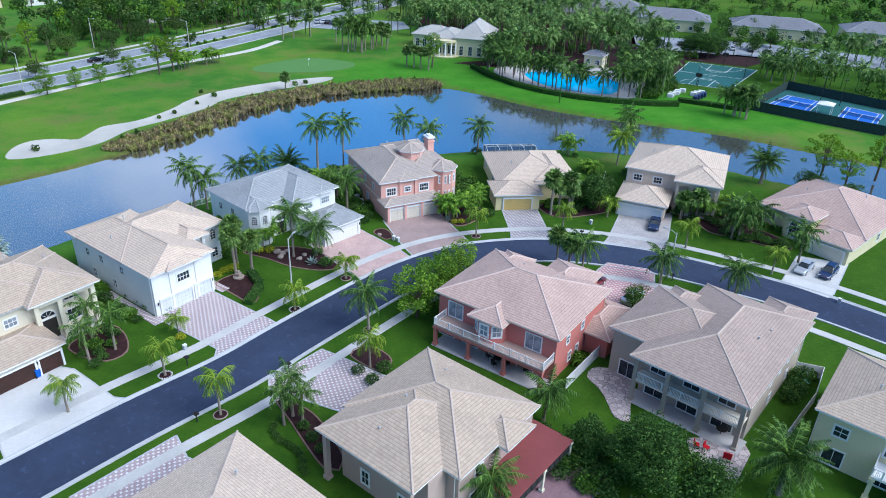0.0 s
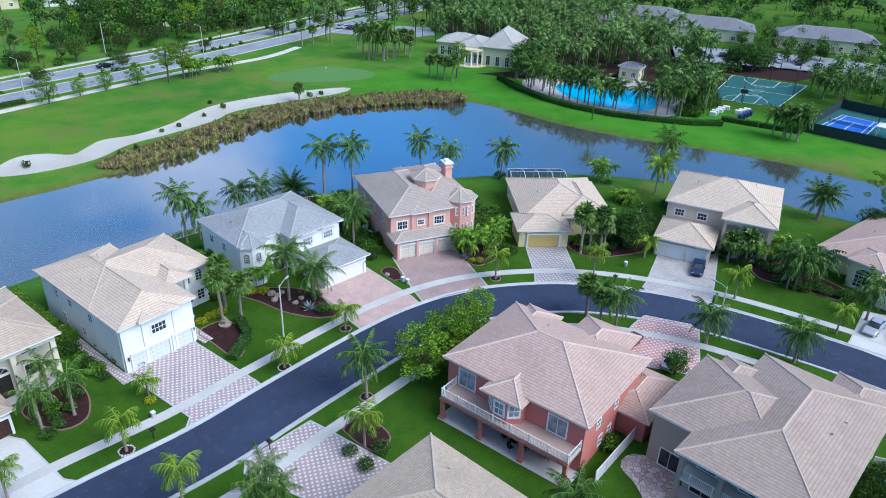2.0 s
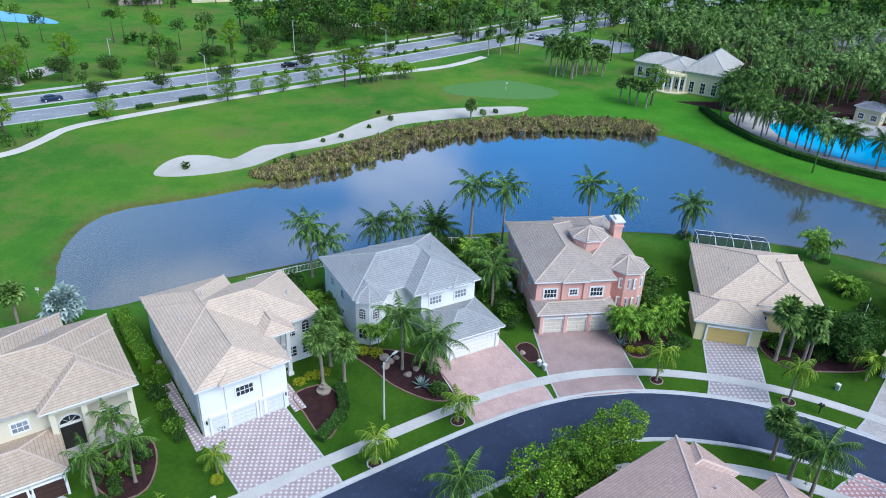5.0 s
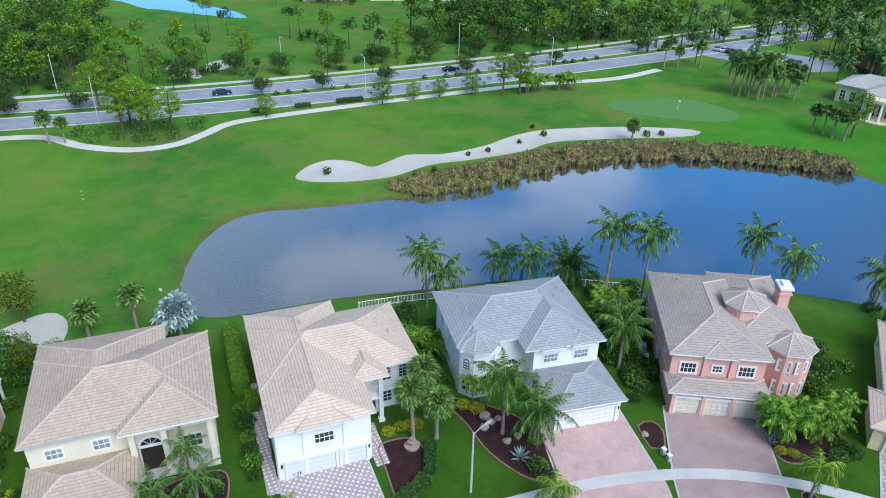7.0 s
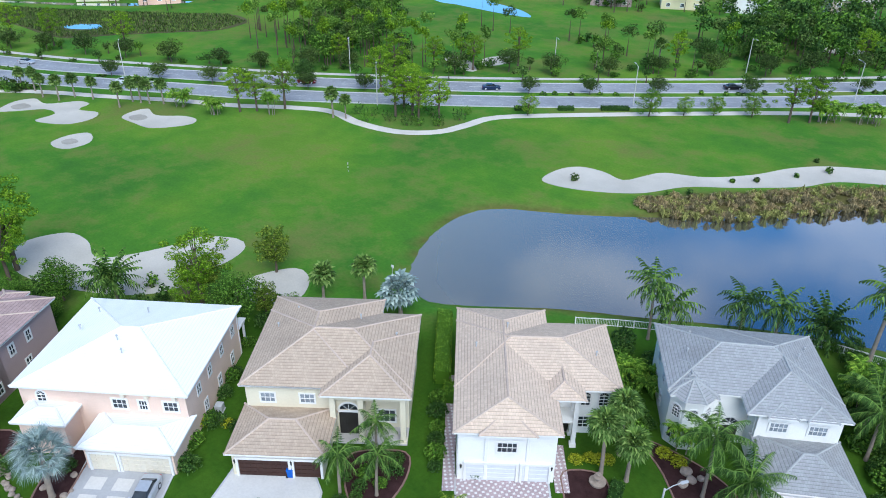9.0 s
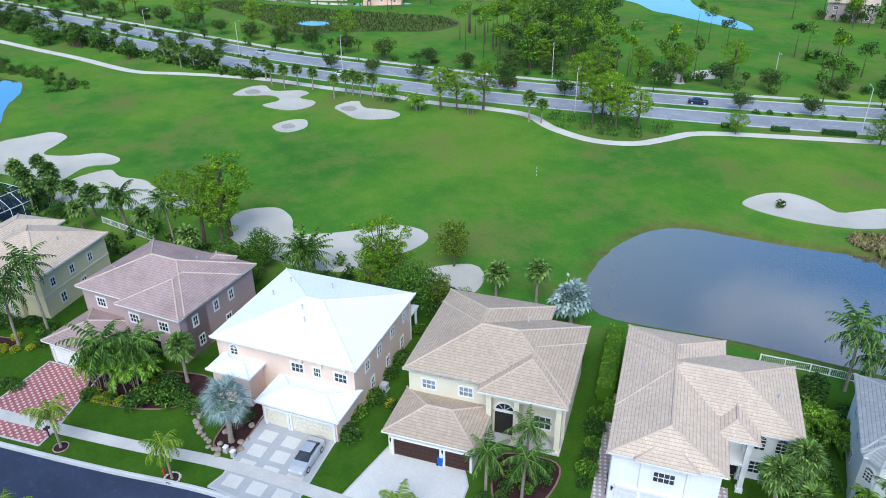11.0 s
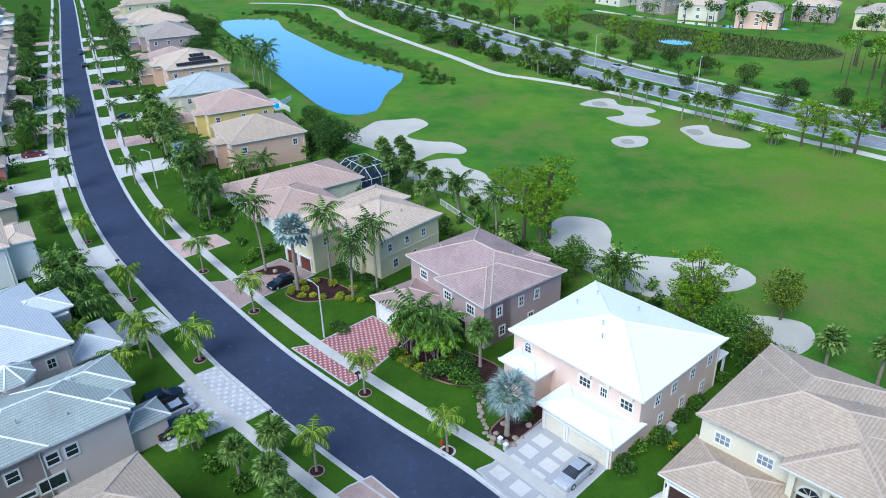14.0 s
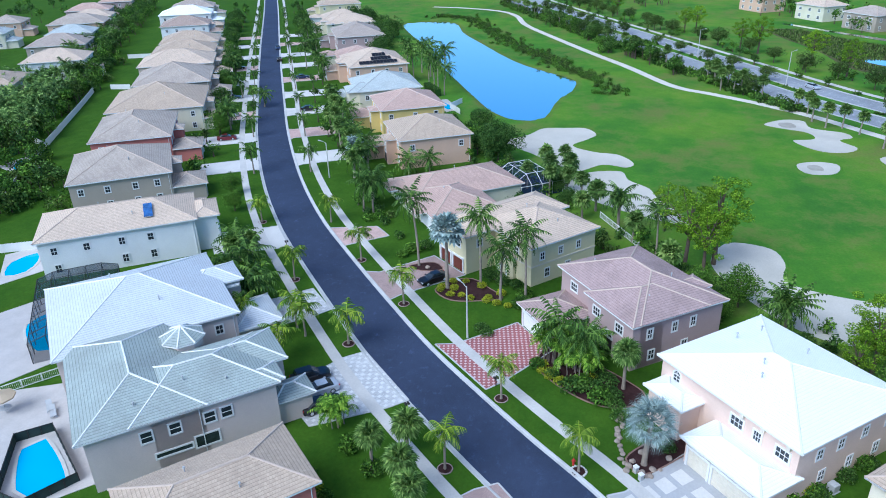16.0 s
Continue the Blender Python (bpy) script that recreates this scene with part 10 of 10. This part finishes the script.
def fountain(x, y):
    e = empty("fountain", pose(x, y, 0.05) @ Matrix.Scale(0.75, 4), "tiered stone garden fountain", "fountain")
    for name, z0, z1, r0, r1 in (("basin", 0, 0.35, 1.0, 1.1), ("stem", 0.3, 0.9, 0.18, 0.14), ("bowl", 0.85, 1.1, 0.2, 0.62), ("stem", 1.1, 1.5, 0.12, 0.1), ("bowl", 1.45, 1.6, 0.12, 0.34), ("finial", 1.6, 1.85, 0.1, 0.02)):
        bm = bmesh.new()
        tube(bm, (0, 0, z0), (0, 0, z1), r0, r1, 18)
        part(name, bm, ROCK, e)


ROCK = mottled("pale_boulder", (0.34, 0.28, 0.23), 0.7, 1.3, 1.5, 7, 0.9, 0.2, 0.6)
fountain(-18.2, 50.4)
rng = random.Random(21)


def boulder(x, y, r):
    bm = bmesh.new()
    bmesh.ops.create_icosphere(bm, subdivisions=2, radius=r)
    for v in bm.verts:
        v.co *= 1 + 0.35 * noise.noise(v.co * (1.6 / r) + Vector((x, y, 0)))
        v.co.z *= 0.7
    ob = new("boulder", done(bm, "boulder", ROCK))
    ob.matrix_world = pose(x, y, r * 0.35 + 0.04, 0, 0, rng.uniform(0, 360))
    tagged(ob, "pale weathered boulder in a planting bed", "rock", "garden rocks")


for x, y, r in ((-12.4, 57.2, 0.6), (-11.6, 56.6, 0.5), (-11, 57.4, 0.4), (-9.2, 54.4, 0.45), (-8.4, 55.6, 0.4), (-12, 55.6, 0.5), (-57.8, 16.4, 0.4), (-56.6, 15, 0.35), (-58.6, 17.4, 0.45), (-56, 17.6, 0.35), (-55.2, 14, 0.3), (-59.4, 18.6, 0.4), (4.2, 60.4, 0.4), (-94.6, -13.8, 0.4)):
    boulder(x, y, r)


def agave(x, y, r=1.0):
    e = empty("agave", pose(x, y, 0.05), "blue-grey spiky agave rosette in mulch", "agave")
    rr = random.Random(int(x * 9))
    for k in range(22):
        bm = bmesh.new()
        a = k * 2.4
        el = 1.3 - k * 0.05
        d = Vector((math.cos(a) * math.cos(el), math.sin(a) * math.cos(el), math.sin(el)))
        s = Vector((-math.sin(a), math.cos(a), 0))
        p = d * 0.05
        q = [p - s * 0.05, p + d * r * 0.5 - s * 0.09 * r, p + d * r, p + d * r * 0.5 + s * 0.09 * r, p + s * 0.05, p + d * r * 0.45 - Vector((0, 0, 0.06))]
        v = [bm.verts.new(c) for c in q]
        for f in ((0, 1, 5), (1, 2, 5), (2, 3, 5), (3, 4, 5)):
            bm.faces.new([v[i] for i in f])
        part("leaf", bm, LF_BLUE, e)


agave(-7.4, 52.7, 1.3), agave(16.6, 63.8, 1.0)
for x, y, s in ((-15.1, 57.9, 0.9), (-13.5, 57.8, 0.9), (-20.3, 52.4, 0.8), (-18.8, 53.4, 0.8), (-21.2, 51.3, 0.8), (-19.5, 52.9, 0.8), (-70.6, 4.6, 0.8), (-69, 5.6, 0.8), (-67.4, 7, 0.8), (-88.6, -10.6, 0.7), (-86.4, -9, 0.7), (-85.6, -6, 0.7), (-90.4, -9.2, 0.7), (17.6, 62.6, 0.7), (18.8, 62.6, 0.7), (-25.2, 36.2, 0.7), (-86, -3.5, 0.7)):
    bush("Y", x, y, s)
for x, y, s in ((-52, 30.6, 1.3), (-55.3, 33.8, 1.1), (-58.9, 36.4, 1.1), (-50.2, 31.6, 0.8), (-48.6, 25.6, 1.2), (-57.4, 17.6, 1.0), (-49.6, 25.2, 1.2), (-5.4, 51.8, 1.2), (-6.4, 55.6, 1.0), (-27.6, 43.4, 0.9), (-31, 46, 1.0), (-32.5, 48, 1.0), (-30, 44.5, 0.9), (23, 63.6, 1.1), (24.6, 64.6, 1.1), (23.6, 65.6, 1.0), (36.4, 64.4, 0.9), (41, 64, 1.0), (43, 66, 1.2), (-2.8, 22.6, 1.0), (-4.2, 24.8, 0.9), (-1, 24.6, 1.1), (-12.6, 20.4, 0.9), (-10.4, 14.5, 0.8), (-9.6, 12.6, 0.8), (-11.2, 16.4, 0.8), (59.6, 56, 1.1), (62.4, 55.2, 1.1), (67, 46, 1.2), (69, 44.6, 1.1), (64.6, 51.4, 1.2), (66.6, 53, 1.2), (63, 53.6, 1.2), (31, 95.4, 1.3), (51.6, 90, 0.8), (56.4, 72, 1.4), (52, 76, 1.5), (58, 78, 1.5), (21.8, 75, 1.8), (23.4, 78, 1.7), (22.4, 82, 1.8), (1.6, 73.5, 1.3), (2.6, 70, 1.1), (3.4, 67.4, 1.0), (0.6, 77, 1.4), (-3.6, 73.4, 1.3), (-73.8, 11.6, 1.2), (-66.4, 10.4, 1.3), (-65, 12.4, 1.4), (-61.6, 13.2, 1.2), (-77.6, -3.6, 1.1), (-76.6, -2.8, 1.0), (-92.6, -4.2, 1.2), (-90.6, -1.8, 1.2), (-113, -26, 1.4), (-110.6, -24.4, 1.3), (-105, -20.6, 1.2)):
    bush("H", x, y, s)
for x, y, s in ((24.6, 26.4, 1.4), (26, 24.6, 1.2), (22.6, 21.6, 1.3), (46, 3.6, 1.3), (43, 1.6, 1.5), (-23.6, 63.6, 1.5), (-25.6, 68.4, 1.6), (-21.6, 58, 1.5), (-78.5, -40.5, 1.6), (-76.5, -37.4, 1.5), (-74.6, -34.6, 1.6), (-85.6, -42.6, 1.7), (-88.6, -45, 1.8), (-92.4, -47, 1.6), (-53.6, -14.6, 1.4), (-50.4, -11.4, 1.3)):
    bush("V", x, y, s)
plant_row("A", [(-57.4, -16.8, 3.6), (-79.6, -39.4, 4.2), (-83, -41.6, 4.6), (-86.6, -38.8, 3.8), (-76.8, -42.5, 4)])
plant_row("S", [(-47.6, -7.6, 4.6), (-51, -11.6, 4.2), (-53.8, -8.6, 3.8), (-44.6, -6.4, 4.4), (-90.6, -43.6, 4.6), (-93.4, -41.6, 4.2)])
plant_row("X", [(-68.4, -27.6, 4.2), (-75.6, -28.2, 4.6), (-73.8, -26.4, 4.4), (-102, -58, 3.6), (-104, -60, 3.6)])
plant_row("T", [(-95, -44.6, 4.6), (-98, -46.5, 4.4), (-114, -54, 4.2), (-122, -58, 4.4)])
hedge((-46.8, 60.9), (-38.8, 51.3), 1.8, 1.9, LF_FRESH), hedge((-212, -35), (-203, -30), 2.0, 2.2), hedge((-37.7, 51.4), (-36.0, 49.3), 1.3, 1.3, LF_FRESH)
hedge((-16.9, 42.6), (-15.2, 46.8), 1.3, 0.9), hedge((-15.2, 47.4), (-16.6, 51.4), 1.2, 0.9)


def mesh_mat():
    m, n, l, b = node_mat("insect_mesh", 0.7, 0, 0.3)
    b.inputs["Base Color"].default_value = (0.02, 0.035, 0.06, 1)
    b.inputs["Alpha"].default_value = 0.45
    return m


MESHSCREEN = mesh_mat()


def screen_cage(o, ang, w, d, h, mat, label, dome=False):
    """An aluminium screen enclosure over a pool: posts, beams and thin mesh panels."""
    e = empty("screen_enclosure", pose(o[0], o[1], 0, 0, 0, ang), label, "screen enclosure")
    nx, ny = max(2, round(w / 2.4)), max(2, round(d / 2.4))

    def top(i, j):
        x, y = w * i / nx, d * j / ny
        z = h + (1.6 * min(1, min(i, nx - i, j, ny - j)) if dome else 0.7 * min(1, j, ny - j))
        return Vector((x, y, z))
    for i in range(nx + 1):
        for j in range(ny + 1):
            if i in (0, nx) or j in (0, ny):
                p = top(i, j)
                bm = bmesh.new()
                tube(bm, (p.x, p.y, 0), p, 0.05, 0.05, 5)
                part("post", bm, mat, e)
            for a, b in ((1, 0), (0, 1)):
                if i + a <= nx and j + b <= ny:
                    bm = bmesh.new()
                    tube(bm, top(i, j), top(i + a, j + b), 0.05, 0.05, 5)
                    part("beam", bm, mat, e)
    bm = bmesh.new()
    for i in range(nx):
        for j in range(ny):
            bm.faces.new([bm.verts.new(top(*q) - Vector((0, 0, 0.03))) for q in ((i, j), (i + 1, j), (i + 1, j + 1), (i, j + 1))])
    ring = [(i, 0) for i in range(nx)] + [(nx, j) for j in range(ny)] + [(i, ny) for i in range(nx, 0, -1)] + [(0, j) for j in range(ny, 0, -1)]
    for a, b in zip(ring, ring[1:] + ring[:1]):
        p, q = top(*a), top(*b)
        bm.faces.new([bm.verts.new(v) for v in ((p.x, p.y, 0.05), (q.x, q.y, 0.05), q, p)])
    part("mesh_screen", bm, MESHSCREEN, e, "dark insect mesh")


screen_cage((-134.5, -7.5), 32, 12, 9, 2.4, WHITE, "white framed pool screen enclosure with dark mesh", True)
screen_cage((31.2, 87.6), -7, 10.5, 6, 2.6, WHITE, "white framed pool screen enclosure")
screen_cage((-79.5, -69), 33, 19, 11, 3.0, DARKMETAL, "bronze framed pool screen enclosure")
# the shade below the mesh is put into this floor's dark blue
patch("screen_floor_1", [(-134.5, -7.5), (-124.3, -1.1), (-129, 6.5), (-139.3, 0.1)], mottled("dark_blue_deck", (0.03, 0.06, 0.13), 0.7, 1.4, 0.6, 5), "pool floor coloured dark blue for the shade under its screen", "terrace", 0.05, False)
PANEL = mottled("solar_panel", (0.010, 0.011, 0.016), 0.8, 1.3, 0.5, 4, 0.35)
PANELB = glass_mat("blue_solar_panel", (0.02, 0.07, 0.20), 0.15)


def solar(x, y, z, ang, tilt, w, d, mat, label):
    e = empty("solar_panel", pose(x, y, z, 0, 0, ang) @ pose(0, 0, 0, tilt, 0, 0), label, "solar panel")
    n = max(1, round(w / 1.1))
    for k in range(n):
        bm = bmesh.new()
        box(bm, w * k / n + 0.03, 0, 0.05, w * (k + 1) / n - 0.03, d, 0.10)
        part("module", bm, mat, e)
    bm = bmesh.new()
    box(bm, -0.03, -0.03, 0.0, w + 0.03, 0.03, 0.06)
    part("rail", bm, GREYMETAL, e)


for x, y, n in ((21.2, 3.4, 12.0), (19.2, 7.4, 6.4), (17.2, 8.2, 4.2)):
    solar(-231.8 + 0.912 * x - 0.41 * y, -68 + 0.41 * x + 0.912 * y, 6.62 + 0.38 * (22 - x), 114.2, 20.8, n, 1.75, PANEL, "black solar modules on a pink roof")
solar(-93.3, -59.0, 7.35, 119.4, 20.8, 1.4, 3.2, PANELB, "blue solar panel on a pale roof")
for x, y, rr in ((-59.6, 63.6, 0),):
    e = empty("course_sign", pose(x - 0.6, y + 1.2, 0), "small white course marker on a post", "marker")
    bm = bmesh.new()
    tube(bm, (0, 0, 0), (0, 0, 1.2), 0.03, 0.03, 6)
    part("post", bm, GREYMETAL, e)
    bm = bmesh.new()
    box(bm, -0.25, -0.03, 1.0, 0.25, 0.03, 1.4)
    part("board", bm, WHITE, e)
e = empty("yardage_marker", pose(-92.8, 85.6, 0), "thin striped white and green yardage post", "marker")
for k in range(5):
    bm = bmesh.new()
    tube(bm, (0, 0, 0.36 * k), (0, 0, 0.36 * k + 0.36), 0.055, 0.055, 8)
    part("band", bm, LF_DARK if k % 2 else WHITE, e)
for x, y in ((1.4, 178),):
    e = empty("flagstick", pose(x, y, 0), "thin white golf flagstick", "flagstick")
    bm = bmesh.new()
    tube(bm, (0, 0, 0), (0, 0, 2.1), 0.025, 0.02, 6)
    part("stick", bm, WHITE, e)
    bm = bmesh.new()
    box(bm, 0.02, -0.01, 1.75, 0.45, 0.01, 2.1)
    part("flag", bm, WHITE, e)

# shrubs along the white house's west wall
for k, y in enumerate((1.6, 3.4, 5.2, 7.2, 9.4, 11.6)):
    bush("HV"[k % 2], -28.6 - 0.773 * 1.7 - 0.633 * y, 41.1 - 0.633 * 1.7 + 0.773 * y, 0.8 + (k * 0.37) % 0.5)
# round shrubs between the houses
for x, y, s in ((-19.6, 57.2, 1.0), (-21, 59.6, 1.1), (-22.6, 61.8, 1.2), (-18.2, 60.6, 1.0), (2.6, 65.6, 0.9), (3.4, 68, 1.0), (4, 70.6, 1.0), (1.4, 69.6, 1.1), (2.2, 73, 1.2), (22, 74, 1.2), (23.4, 77.5, 1.1), (24.6, 71.4, 1.0), (25.6, 80, 1.2), (44.6, 71, 1.2), (46, 74, 1.3), (68, 62, 1.3), (70.4, 60, 1.2), (24, 31, 1.0), (26.6, 29, 1.0), (22, 33.6, 1.0), (31.6, 22.6, 0.9), (34, 24.6, 0.9)):
    bush("HVH"[int(abs(x * 10)) % 3], x, y, s)

# shade shrubs round the fig tree and clipped balls in the corner bed
for k, (x, y) in enumerate(((14.7, 8.4), (16, 7.2), (17.5, 6.4), (17.9, 4.9), (16, 3.9), (14.6, 5.6), (19.4, 6.5), (13.6, 6.7), (21.6, 6.4), (23.8, 5.8), (25.6, 4.4), (27, 2.4), (18, 2.4), (16.6, 0.6), (26.4, -0.6), (28.4, 0.4), (19, -2), (15.4, 2))):
    bush("HHV"[k % 3], x, y, 1.2 + (k * 0.29) % 0.6)
for x, y in ((-13.4, 18.1), (-14.2, 17.3), (-14.4, 16.5), (-14.1, 15.6), (-13.7, 14.8), (-13.1, 14.3), (-12.6, 13.7), (-12.1, 13.0), (-11.8, 12.2), (-11.6, 11.3), (-11.7, 10.5), (-11.5, 9.7)):
    bush("H", x, y, 0.5)
for x, y, s in ((-52.7, 30.4, 1.2), (-51.4, 27.6, 1.2), (-57.2, 35.9, 1.2), (-61.1, 41.1, 1.0)):
    bush("V", x, y, s)
# planting between the gardens on the lake
for k, (x, y) in enumerate(((-68.6, 5.8), (-67.2, 9.2), (-66, 8), (-69.6, 11), (-64.4, 11.2), (-63.4, 12.8), (-67.6, 12), (-70.4, 4), (-6, 90), (-1.8, 86.2), (1.3, 83.1), (3.4, 77.5), (4.8, 72.2), (-24.2, 66.3), (-13.7, 82.9), (-4.6, 86.9), (3, 80), (2.2, 85), (-0.4, 88.6), (-8, 88), (0.6, 79.6), (-1.4, 75.6), (-3.2, 79), (-14.6, 80), (-16.4, 83))):
    bush("HVH"[k % 3], x, y, 1.0 + (k * 0.31) % 0.7)
for k, (x, y) in enumerate(((-33.9, 33.7), (-34.5, 32.2), (-33.4, 36.3), (-33.4, 38.3), (-34.6, 34.8), (-35.2, 36.4), (-34.4, 39.6), (-36.4, 34.6))):
    bush("HHV"[k % 3], x, y, 0.7 + (k * 0.23) % 0.4)
# dense shrubs in the beds before the houses on the bend
rng = random.Random(41)
for k in range(26):
    t = (k + rng.random()) / 26
    p = Vector((61, 51, 0)).lerp(Vector((70, 44, 0)), t) if k % 2 else Vector((58.6, 60, 0)).lerp(Vector((67, 57.4, 0)), t)
    bush("HHV"[k % 3], p.x + rng.uniform(-1.4, 1.4), p.y + rng.uniform(-1.4, 1.4), rng.uniform(0.6, 1.2))
for k in range(12):
    bush("HV"[k % 2], 36 + rng.uniform(0, 9), 62.6 + rng.uniform(0, 5), rng.uniform(0.6, 1.1))
# dark planting in the gaps between the lakeside houses
rng = random.Random(61)
for k, (x, y) in enumerate(((-27.6, 72.4), (-26.4, 70.4), (-25.6, 68.6), (-24.6, 67.6), (-23.4, 65.8), (-22, 64.2), (-21, 62.6), (-20.2, 60.8), (-19, 58.6), (-22.4, 69.6), (-23.2, 71.4), (-3.6, 84), (-2.2, 81), (-1, 78.2), (0, 75.4), (0.9, 73), (1.8, 70.6), (2.6, 68.4), (-5, 86.2), (-2.4, 76.4), (-1, 72.4))):
    bush("HHV"[k % 3], x + rng.uniform(-0.4, 0.4), y + rng.uniform(-0.4, 0.4), rng.uniform(1.1, 1.7))
# side garden beside the loggia house and the shaded corner behind the patio cover
for k, (x, y) in enumerate(((47.4, 12.4), (45.6, 10.6), (44.2, 9.6), (46.6, 11.4), (49, 13), (13.7, 10.1), (15.1, 7.2), (16.5, 6.1), (18.8, 8.2), (13.3, 4.4), (15, 2.5), (17.3, 3.5), (12.6, 8.6), (12.2, 6.6), (19.6, 9.4), (23.4, 8.2), (24.8, 7))):
    bush("H", x, y, rng.uniform(1.0, 1.5))
# beds round the cream house and before the mauve one
for k, (x, y) in enumerate(((-87.7, -10.7), (-90.6, -7.3), (-85.2, -3.7), (-84.1, -0.6), (-87.4, -1.8), (-89.4, -4.8), (-88.3, -8.7), (-86.4, -7.4), (-84.6, -2.2), (-69.3, 4.5), (-67.4, 6.5), (-67.7, 8.8), (-68.6, 10.6), (-68.2, 5.4), (-66.9, 7.6))):
    bush("Y", x, y, rng.uniform(0.6, 0.85))
for k, (x, y) in enumerate(((-89.8, 0.2), (-87, 1.6), (-84.2, 1.4), (-82.4, 3.2), (-91.8, -3), (-100, -17.3), (-101.5, -15.4), (-98.2, -18.6), (-81.8, 20.8), (-84.7, 24.4), (-75.8, 24.2), (-78.5, 27), (-72, 22), (-70.6, 24.2))):
    bush("HV"[k % 2], x, y, rng.uniform(1.0, 1.6))
# palms and shrubs before the pale-roofed houses across the street
plant_row("P", [(-85, -42, 4.4), (-88.1, -40, 4.6), (-81.5, -35.2, 4.2), (-78.6, -36.4, 3.8), (-92.6, -43.4, 4.6)])
plant_row("X", [(-74.6, -34.8, 4.4)])
# tan rocks round the silver palm's bed
for k in range(30):
    t = k / 29
    q = smooth_line([(-62.4, 13.4), (-60, 13), (-57, 12.9), (-54.6, 13.2), (-53.4, 14.6), (-54.4, 16.4)], 0.2)
    p = q[int(t * (len(q) - 1))]
    boulder(p.x + rng.uniform(-0.35, 0.35), p.y + rng.uniform(-0.3, 0.3), rng.uniform(0.2, 0.36))
# front gardens of the far golf-side houses
plant_row("P", [(-155, -43.4, 5.6), (-149.6, -41.4, 5.2), (-138.1, -34.4, 5.4), (-119.8, -28.6, 5.6), (-134.5, -36.4, 5)])
plant_row("S", [(-136.2, -35.6, 5), (-133.4, -36.2, 4.6), (-170.7, -49.2, 5.4)])
for k, (x, y) in enumerate(((-116.3, -26.6), (-119.9, -28.3), (-113.9, -23.9), (-111.9, -27.6), (-134.5, -28.4), (-132, -33.6), (-118.8, -31.4), (-114.4, -28.6), (-121.6, -29.6), (-130.6, -32.4))):
    bush("HV"[k % 2], x, y, rng.uniform(1.1, 1.7))
plant_row("K", [(-135.4, 3.8, 4), (-128.6, 5.6, 3.8), (-122, 7.6, 3.6), (-169.7, -12.6, 5), (-173, -14.6, 4.6)])
# fan palms and fuller clumps in the beds across the bend
plant_row("S", [(37.4, 64.2, 4.8), (39.6, 63.6, 4.2), (57.9, 57.4, 3.6), (60.2, 56.2, 4.0)])
plant_row("A", [(18.2, 65.6, 4.0)])
plant_row("P", [(63.8, 50.8, 4.4), (62.4, 48.6, 4.0)])
# palm clump by the paved drive
plant_row("Q", [(-13.2, 17.4, 4.6), (-12.2, 18.6, 5.2), (-11.2, 17.8, 4.2)])
# clipped round shrubs beside the white-roofed house
for x, y, k, sc in ((-56.2, 33.4, "V", 0.9), (-53, 29.8, "Y", 0.95), (-51, 31.4, "Y", 0.75), (-51, 26.8, "V", 1.0), (-57.4, 36.8, "H", 0.9)):
    bush(k, x, y, sc)
mixed_wood(FAR_SHRUBS, "rounded shrubs in far gardens and verges", 160, 0.22)
